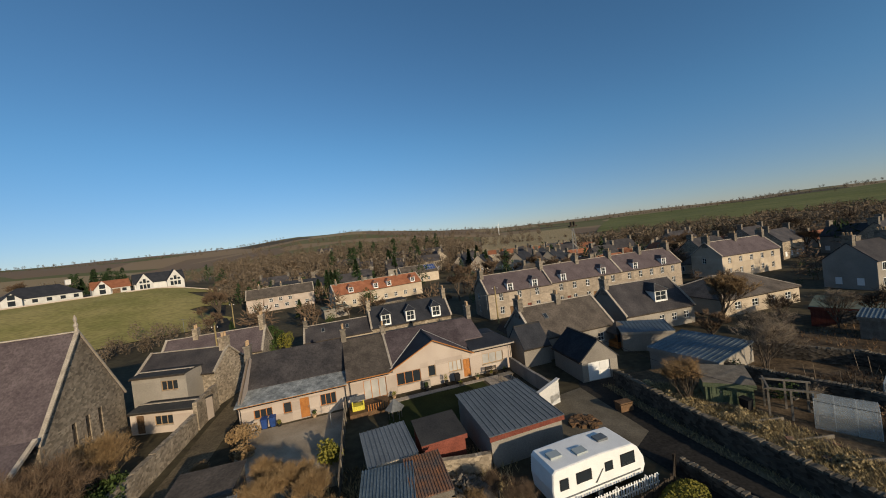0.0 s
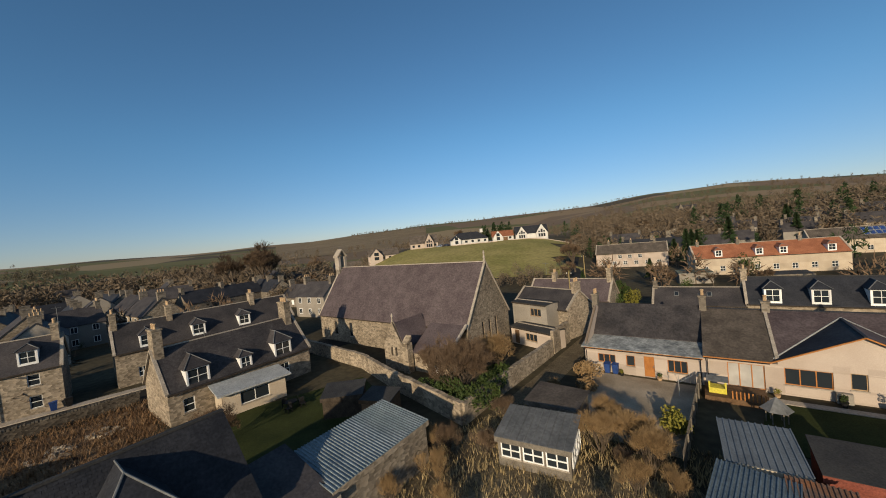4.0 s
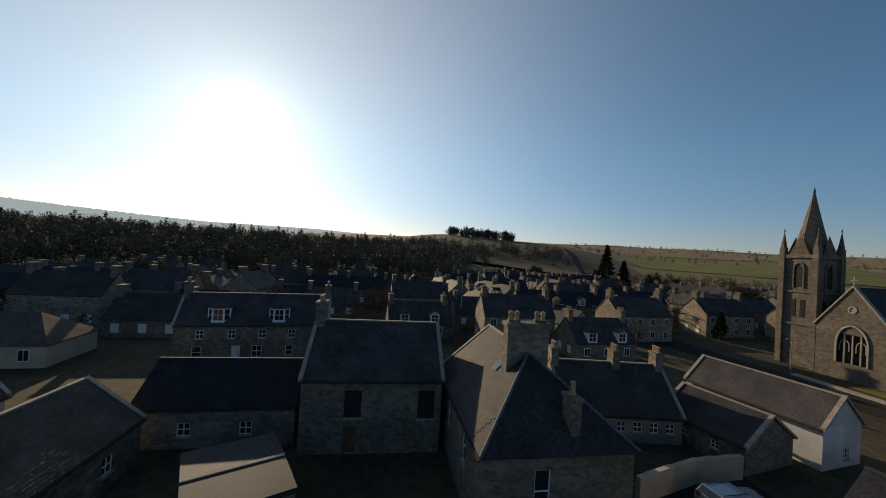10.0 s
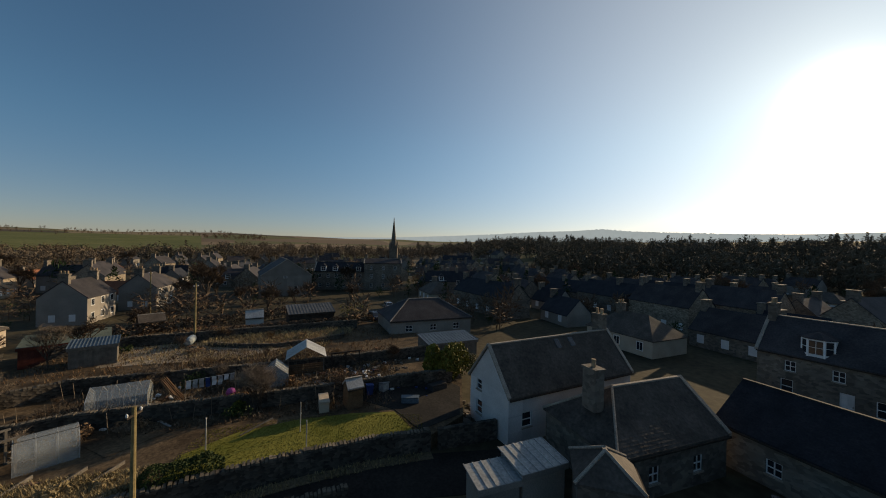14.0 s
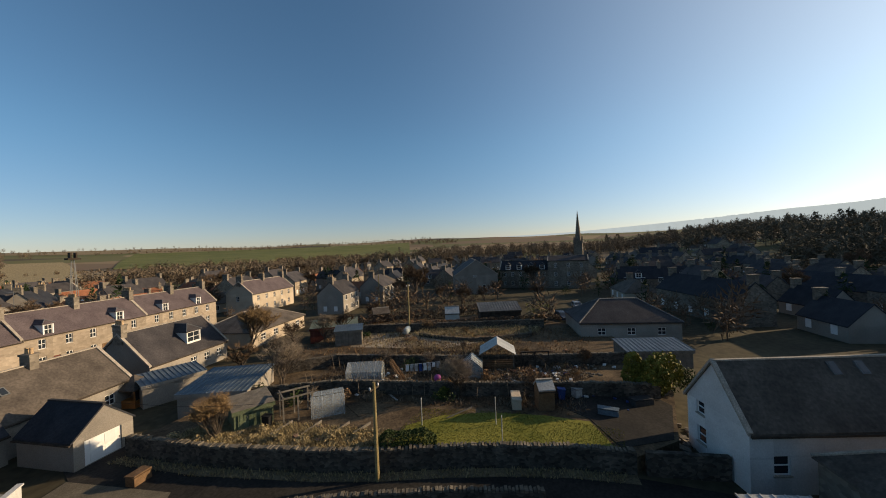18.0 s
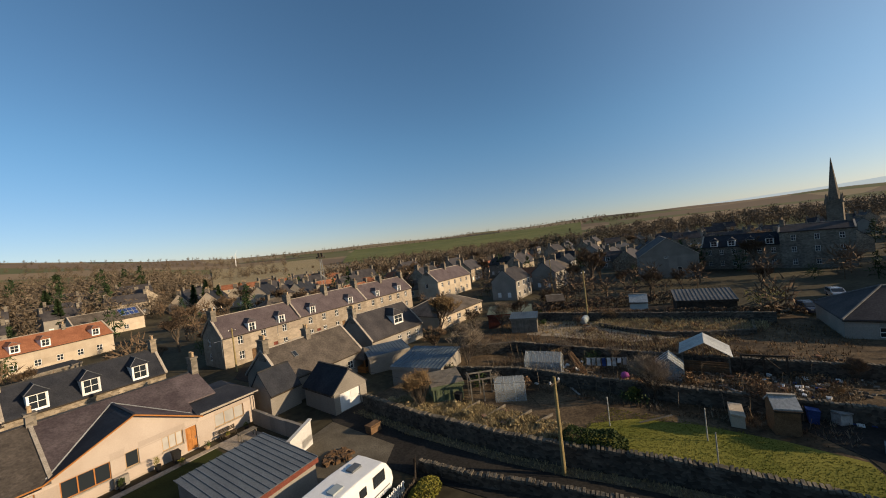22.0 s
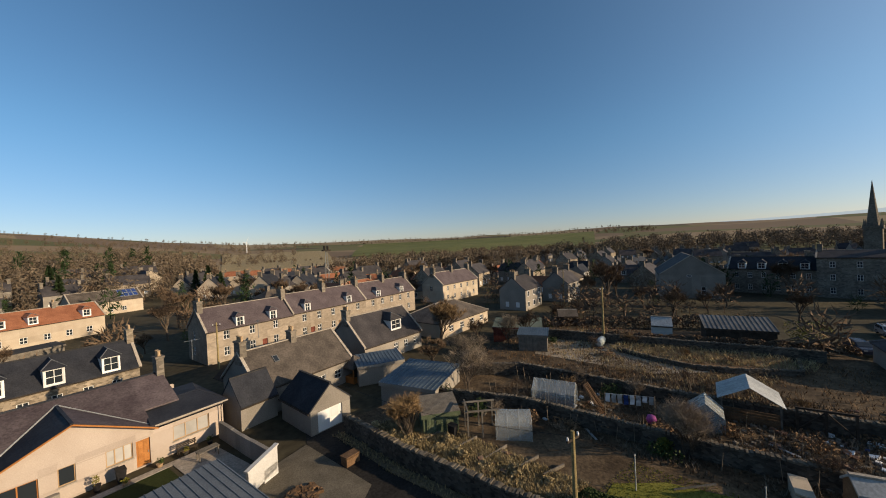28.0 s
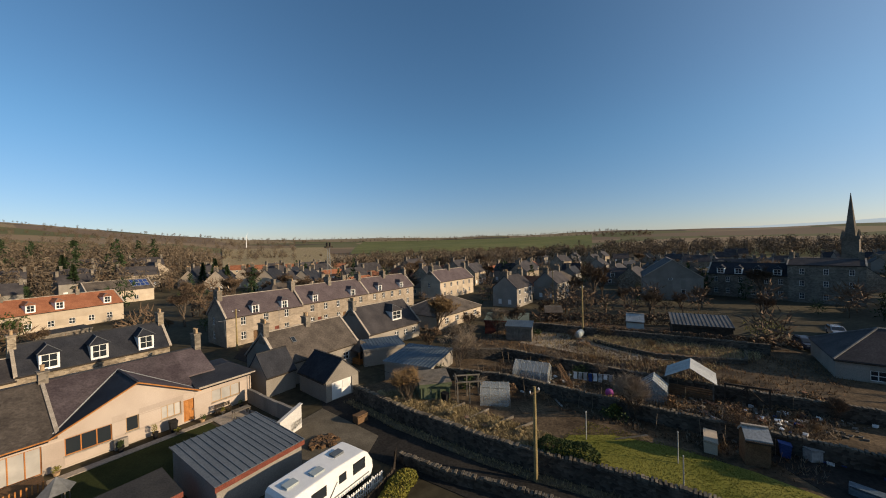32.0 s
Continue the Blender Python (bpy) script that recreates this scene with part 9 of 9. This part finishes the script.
for i, (x, y, l, a) in enumerate([(17.2, 28.2, 2.6, 60), (18.6, 25.6, 2.4, 60), (19.6, 23.2, 2.4, 60), (20.6, 21.0, 2.2, 55), (21.4, 19.4, 2.0, 50)]):
    tagged(new("bed_board", Mesh().box(0, l, -0.04, 0.04, 0, 0.22).data("bed_board", GREYWOOD)), "pale timber edging board of a raised bed", "board", "bed boards").matrix_basis = pose(x, y, GZ, 0, 0, a - 55)

tufts("verge_weeds", (11, 26, 0, 36, lambda x, y: not right_of_wall(x + 0.2, y) and right_of_wall(x + 1.9, y)), 1500, 0.05, 0.25, STRAW, "dry weeds along the foot of the wall", 128)
for k, (x, y, h, mt) in enumerate([(15.2, -0.6, 0.5, CLAY), (18.9, -0.7, 0.7, BLACK), (21.3, -0.5, 0.9, BLACK), (24.9, -1.0, 0.5, CLAY), (26.8, -0.8, 0.45, CLAY), (28.6, -0.9, 0.5, BLACK), (22.7, -1.6, 0.4, CLAY), (6.9, -0.5, 0.5, CLAY), (3.6, -0.6, 0.45, BLACK)]):
    pot = thing("plant_pot", BU @ Matrix.Translation((x, y, 0.06)), "planted garden pot beside the bungalow wall", "plant pot")
    part("pot", Mesh().lathe(0, 0, [(0.16, 0), (0.24, h * 0.55), (0.26, h * 0.55), (0.22, h * 0.5)], 10), mt, pot)
    tagged(part("plant", leafy(400 + k, 0.3, h, 140, 0.06), LEAF if k % 2 else LEAF_YELLOW, pot, at=Matrix.Translation((0, 0, h * 0.45))), kind="stuff")
gt = thing("garden_table", BU @ Matrix.Translation((27.6, -3.0, 0.06)), "weathered slatted timber garden table on the patio", "table")
for k in range(6):
    part("slat", Mesh().box(-0.8, 0.8, -0.42 + k * 0.14, -0.31 + k * 0.14, 0.7, 0.74), GREYWOOD, gt)
for x in (-0.7, 0.7):
    for y in (-0.3, 0.3):
        part("leg", Mesh().box(x - 0.04, x + 0.04, y - 0.04, y + 0.04, 0, 0.7), GREYWOOD, gt)
mounds("dry_clump", [(15.6, 30.6), (16.4, 28.6), (17.4, 26.6), (18.6, 24.4), (19.2, 22.4), (20.2, 20.4), (21.2, 18.8), (15.2, 32.6), (17.9, 30.4), (18.8, 26.6)], GZ, STRAW, "low clump of straw-coloured dead grass", 300)
mounds("russet_clump", [(34.5, 11.5), (38.2, 9.5), (42.6, 6.4), (36.4, 13.4), (33.2, 17.2), (45.0, 9.0), (47.5, 6.0), (30.2, 19.6), (28.2, 22.4), (26.4, 24.6), (52, 22), (54, 19), (50, 26), (56.5, 23), (47, 30)], GZ, RUBBLE, "low clump of russet dead stems", 320, 1.1, 0.8, 320, 0.11)
mounds("garden_evergreen", [(19.6, 30.8), (23.4, 28.6), (29.6, 15.6), (43.5, 40.5), (46.8, 38.6), (35.8, 22.8), (38.6, 20.0), (23.2, 33.0), (62.5, 13.0)], GZ, LEAF, "small dark evergreen garden shrub", 340, 0.9, 1.2, 420, 0.1)

tufts("bed_grass", (49, 60, 12, 31, lambda x, y: abs((x - 55) * 0.8 + (y - 20.5) * 0.5) < 3.2), 1800, GZ + 0.4, 0.5, STRAW, "straw-coloured grass on the raised bed", 129)
sheet("cottage_yard", [(27.4, 0.2), (30, -3.2), (36, -3.8), (40, -0.5), (38, 3.5), (33, 6.2), (31, 2.6)], GZ + 0.035, ASPHALT, "dark paved yard beside the white cottage", "yard", 0.03)
for k, (x, y) in enumerate([(26.5, 22.0), (28.0, 29.0), (33.5, 26.0), (36.5, 20.5), (38.5, 14.5), (44.5, 11.0), (46.5, 15.0), (34.0, 8.0), (39.5, 4.5), (24.8, 27.4), (48.5, 33.0), (53.0, 30.0), (57.0, 18.0), (45.0, 20.0), (52.0, 22.5), (36.0, 27.0), (31.0, 31.0), (41.0, 25.0)]):
    shrub("garden_shrub", x, y, GZ, 500 + k, 1.6 + 0.5 * (k % 4), "small leafless garden bush on the plot", (TWIG_PALE, TWIG, TWIG_GOLD)[k % 3], 0.6, 5, 9, 2, fine=0.03)
rr = random.Random(77)
m = Mesh()
for _ in range(160):
    x, y = rr.uniform(24, 47), rr.uniform(5, 32)
    if x < 31.5 - 0.28 * max(0, y - 6) or y > 44 - 0.6 * x + 8:
        continue
    m.tube((x, y, GZ), (x + rr.uniform(-0.2, 0.2), y + rr.uniform(-0.2, 0.2), GZ + rr.uniform(0.7, 1.8)), 0.022, 0.016, 4)
tagged(new("garden_canes", m.data("garden_canes", TWIG_PALE)), "thin pale bean canes and stakes on the plots", "canes", kind="stuff")
for k, (x, y, l, a) in enumerate([(33.0, 13.0, 2.4, 20), (36.8, 10.6, 1.8, 75), (41.0, 6.2, 2.2, 40), (43.4, 8.2, 1.6, 110), (28.5, 20.5, 2.0, 60), (30.4, 28.0, 2.2, 15), (38.0, 7.2, 1.9, 150)]):
    tagged(new("plank", Mesh().box(-l / 2, l / 2, -0.09, 0.09, 0.0, 0.06).data("plank", (GREYWOOD, METAL_PALE, BROWNWOOD)[k % 3])), "loose plank lying on the garden plot", "plank", "loose planks").matrix_basis = pose(x, y, GZ + 0.02, 0, 0, a)

for k, (x, y, l, w, h, mt, lb) in enumerate([(31.2, 8.8, 2.0, 0.8, 0.9, HARL, "pale tarpaulin-covered box beside the hut"), (35.2, 4.2, 1.2, 0.8, 0.8, METAL_PALE, "white plastic storage box in the yard"), (32.4, 1.2, 1.6, 0.7, 0.5, METAL_BLUE, "grey-blue covered heap in the yard"), (35.4, -1.4, 1.8, 0.9, 0.55, FELT, "dark covered heap by the white cottage"), (-28.6, 6.2, 1.4, 0.8, 0.7, DARKWOOD, "dark compost box in the shaded garden"), (12.2, 31.0, 1.2, 0.8, 0.7, BROWNWOOD, "brown timber crate on the drive")]):
    z = GZ + 0.03 if x > 13 else 0.05
    bx = thing("storage_box", pose(x, y, z, 0, 0, 20 + 35 * k), lb, "box")
    part("body", Mesh().box(-l / 2, l / 2, -w / 2, w / 2, 0, h * 0.85), mt, bx)
    part("lid", Mesh().slab([(-l / 2 - 0.05, -w / 2 - 0.05, h), (l / 2 + 0.05, -w / 2 - 0.05, h), (l / 2, w / 2, h * 1.06), (-l / 2, w / 2, h * 1.06)], h * 0.12), mt, bx)

shed((-36.5, -34.5), (-34.0, -30.5), 3.0, 2.0, 2.3, "small pale lean-to in the yard by the street", HARL, FELT, 0)
for x, y, a in ((-51.2, -47.0, 200), (-57.4, -24.0, 190), (-60.4, -3.0, 185), (-46.0, -60.0, 205)):
    sl = thing("street_lamp", pose(x, y, 0.1, 0, 0, a), "slim grey street lamp on the footway", "street lamp", "street lamps")
    part("post", Mesh().tube((0, 0, 0), (0, 0, 5.6), 0.07, 0.045, 8), METAL, sl)
    part("arm", Mesh().tube((0, 0, 5.5), (-0.9, 0, 5.8), 0.03, sides=6), METAL, sl)
    part("lamp_head", Mesh().box(-1.35, -0.85, -0.11, 0.11, 5.74, 5.86), METAL_PALE, sl)
hedge([(-44.5, -37.0), (-40.5, -29.5)], 1.0, 1.3, 0, LEAF, "dark clipped hedge in the yard by the street", 115, 0.1, 260)
hedge([(-27.5, -2.5), (-22.0, 1.6)], 0.9, 1.1, 0, LEAF, "dark hedge in the shaded garden", 116, 0.09, 320)

# solar panels on the brown roof
SM, SL = frame2((-29.0, 149.2), (-13.8, 157.4))
tilt = math.atan((7.4 - 4.3) / 4.0)
pv = thing("solar_array", SM @ Matrix.Translation((11.6, 0.9, 4.3 + 0.9 * math.tan(tilt) + 0.22)) @ Matrix.Rotation(tilt, 4, "X"), "dark blue solar panels in pale frames on the roof", "solar panel")
for i in range(4):
    for j in range(2):
        part("panel", Mesh().box(i * 1.25, i * 1.25 + 1.15, j * 1.7, j * 1.7 + 1.6, 0, 0.05), METAL_PALE, pv)
        part("cells", Mesh().box(i * 1.25 + 0.06, i * 1.25 + 1.09, j * 1.7 + 0.06, j * 1.7 + 1.54, 0.05, 0.056), BLUEPL, pv)

# garages and sheds by the lane and below the red-tiled row
shed((-45.5, 60.4), (-41.2, 63.4), 4.5, 2.4, 2.8, "pale harled garage with a teal door by the lane", HARL, GREYWOOD, 0, door=(2.6, 4.2, 0.05, 2.0, mat("teal_paint", [(0.05, 0.15, 0.16), (0.07, 0.20, 0.21)], 2, 12, 0.6, 0.05)))
shed((-38.5, 88.0), (-33.2, 91.6), 4.0, 2.4, 2.7, "low harled shed with a green felt roof", HARL_GREY, FELT_GREEN, 0)
shed((-25.0, 92.5), (-18.5, 97.0), 3.0, 1.9, 2.2, "row of grey garden sheds below the terrace", GREYWOOD, FELT, 0)

# gutters and downpipes
def gutter(h, x0, x1, y, z, pipes, ground=0.05, material=None):
    """A half-round gutter along an eave with pipes down the wall."""
    part("gutter", Mesh().tube((x0, y, z), (x1, y, z), 0.06, sides=6), material or BLACK, h)
    for x in pipes:
        part("downpipe", Mesh().tube((x, y, z), (x, y + 0.22, z - 0.35), 0.04, sides=5).tube((x, y + 0.22, z - 0.35), (x, y + 0.22, ground), 0.04, sides=5), material or BLACK, h)


gutter(bung, 10.5, 14.9, -0.2, 2.66, (10.7,))
gutter(bung, 25.2, 30.4, -0.22, 2.98, (30.0,))
gutter(bung, 0.0, 10.3, -0.44, 2.5, (10.2, 0.2))

# split logs in a heap beside the lean-to
rl = random.Random(91)
heap = thing("log_heap", Matrix.Translation((-2.0, 22.6, 0.02)), "heap of split pale firewood logs by the lean-to", "log heap")
log = Mesh().tube((-0.28, 0, 0), (0.28, 0, 0), 0.09, 0.08, 6).data("log", GREYWOOD)
split = Mesh().tube((-0.25, 0, 0), (0.25, 0, 0), 0.1, 0.09, 3).data("split_log", TWIG_PALE)
for i in range(110):
    a, q = rl.uniform(0, 6.28), rl.random() ** 0.6
    part("log", (log, split)[i % 2], None, heap, at=pose(1.5 * q * math.cos(a), 1.1 * q * math.sin(a), 0.1 + 0.75 * (1 - q) * rl.uniform(0.5, 1.0), rl.uniform(-25, 25), rl.uniform(-30, 30), rl.uniform(0, 360)))
for i in range(5):
    tagged(new("plank", Mesh().box(-0.9, 0.9, -0.1, 0.1, 0, 0.05).data("plank", TWIG_PALE)), "pale board fanned out beside the logs", "plank", "fanned boards").matrix_basis = pose(-0.6 + 0.12 * i, 21.2 + 0.05 * i, 0.55, -12, 0, 60 + 14 * i)

# wall boxes, a bin and a bench against the bungalow
hb = thing("heat_pump", BU @ Matrix.Translation((18.6, -0.25, 0.06)), "grey metal cabinet against the bungalow wall", "cabinet")
part("case", Mesh().box(0, 0.9, 0, 0.35, 0.05, 0.85), HARL_GREY, hb)
part("grille", Mesh().box(0.1, 0.6, -0.02, 0.0, 0.2, 0.7), BLACK, hb)
part("foot", Mesh().box(0.05, 0.85, 0.05, 0.3, 0, 0.05), METAL, hb)
bin_(*(BU @ Vector((22.6, -0.7, 0.06))), BLACK, "black wheelie bin beside the bungalow door", 20)
bn = thing("bench", BU @ Matrix.Translation((26.2, -0.7, 0.06)), "dark slatted garden bench under the window", "bench")
for k in range(4):
    part("slat", Mesh().box(0, 1.5, -0.2 + k * 0.12, -0.11 + k * 0.12, 0.42, 0.45), DARKWOOD, bn)
for k in range(3):
    part("slat", Mesh().box(0, 1.5, 0.3, 0.33, 0.55 + k * 0.13, 0.64 + k * 0.13), DARKWOOD, bn)
for x in (0.08, 1.36):
    for y in (-0.16, 0.26):
        part("leg", Mesh().box(x, x + 0.06, y, y + 0.06, 0, 0.42 if y < 0 else 0.95), DARKWOOD, bn)

# strip of grass and a pale path beyond the court, and the low frames there
strip("grass_strip", [(53.5, 38.5), (58.0, 31.0), (64.5, 19.0)], 1.6, GZ + 0.05, LAWN, "narrow bright strip of grass behind the wall", "lawn", 0.04)
hoops = thing("hoop_frame", Matrix.Translation((55.6, 36.4, GZ)), "row of thin red cloche hoops on the grass", "hoops")
for i in range(6):
    m = Mesh()
    for k in range(8):
        a, b = math.pi * k / 8, math.pi * (k + 1) / 8
        m.tube((i * 0.55, 0.7 * math.cos(a) - i * 0.9, 1.2 * math.sin(a)), (i * 0.55, 0.7 * math.cos(b) - i * 0.9, 1.2 * math.sin(b)), 0.03, sides=4)
    part("hoop", m, REDPAINT, hoops)
# straw mulch and cut stems over the vegetable beds
tufts("bed_straw", (15, 24, 17, 32, lambda x, y: right_of_wall(x - 0.5, y) and not right_of_wall(x - 3.2, y)), 2600, GZ + 0.03, 0.28, STRAW, "straw-coloured mulch and cut stems on the beds", 141)
tufts("plot_stubble", (26, 48, 3, 30, lambda x, y: x > 31.5 - 0.28 * max(0, y - 6) and abs(noise.noise((x * 0.35, y * 0.35, 3))) > 0.12), 3800, GZ + 0.03, 0.3, TWIG_PALE, "pale dead stems over the garden plots", 142)
tufts("court_weeds", (42, 58, 14, 40, lambda x, y: noise.noise((x * 0.25, y * 0.25, 7)) > 0.15 and y > 64 - 1.0 * x), 1500, GZ + 0.05, 0.2, STRAW, "dry weeds along the gravel court", 143)
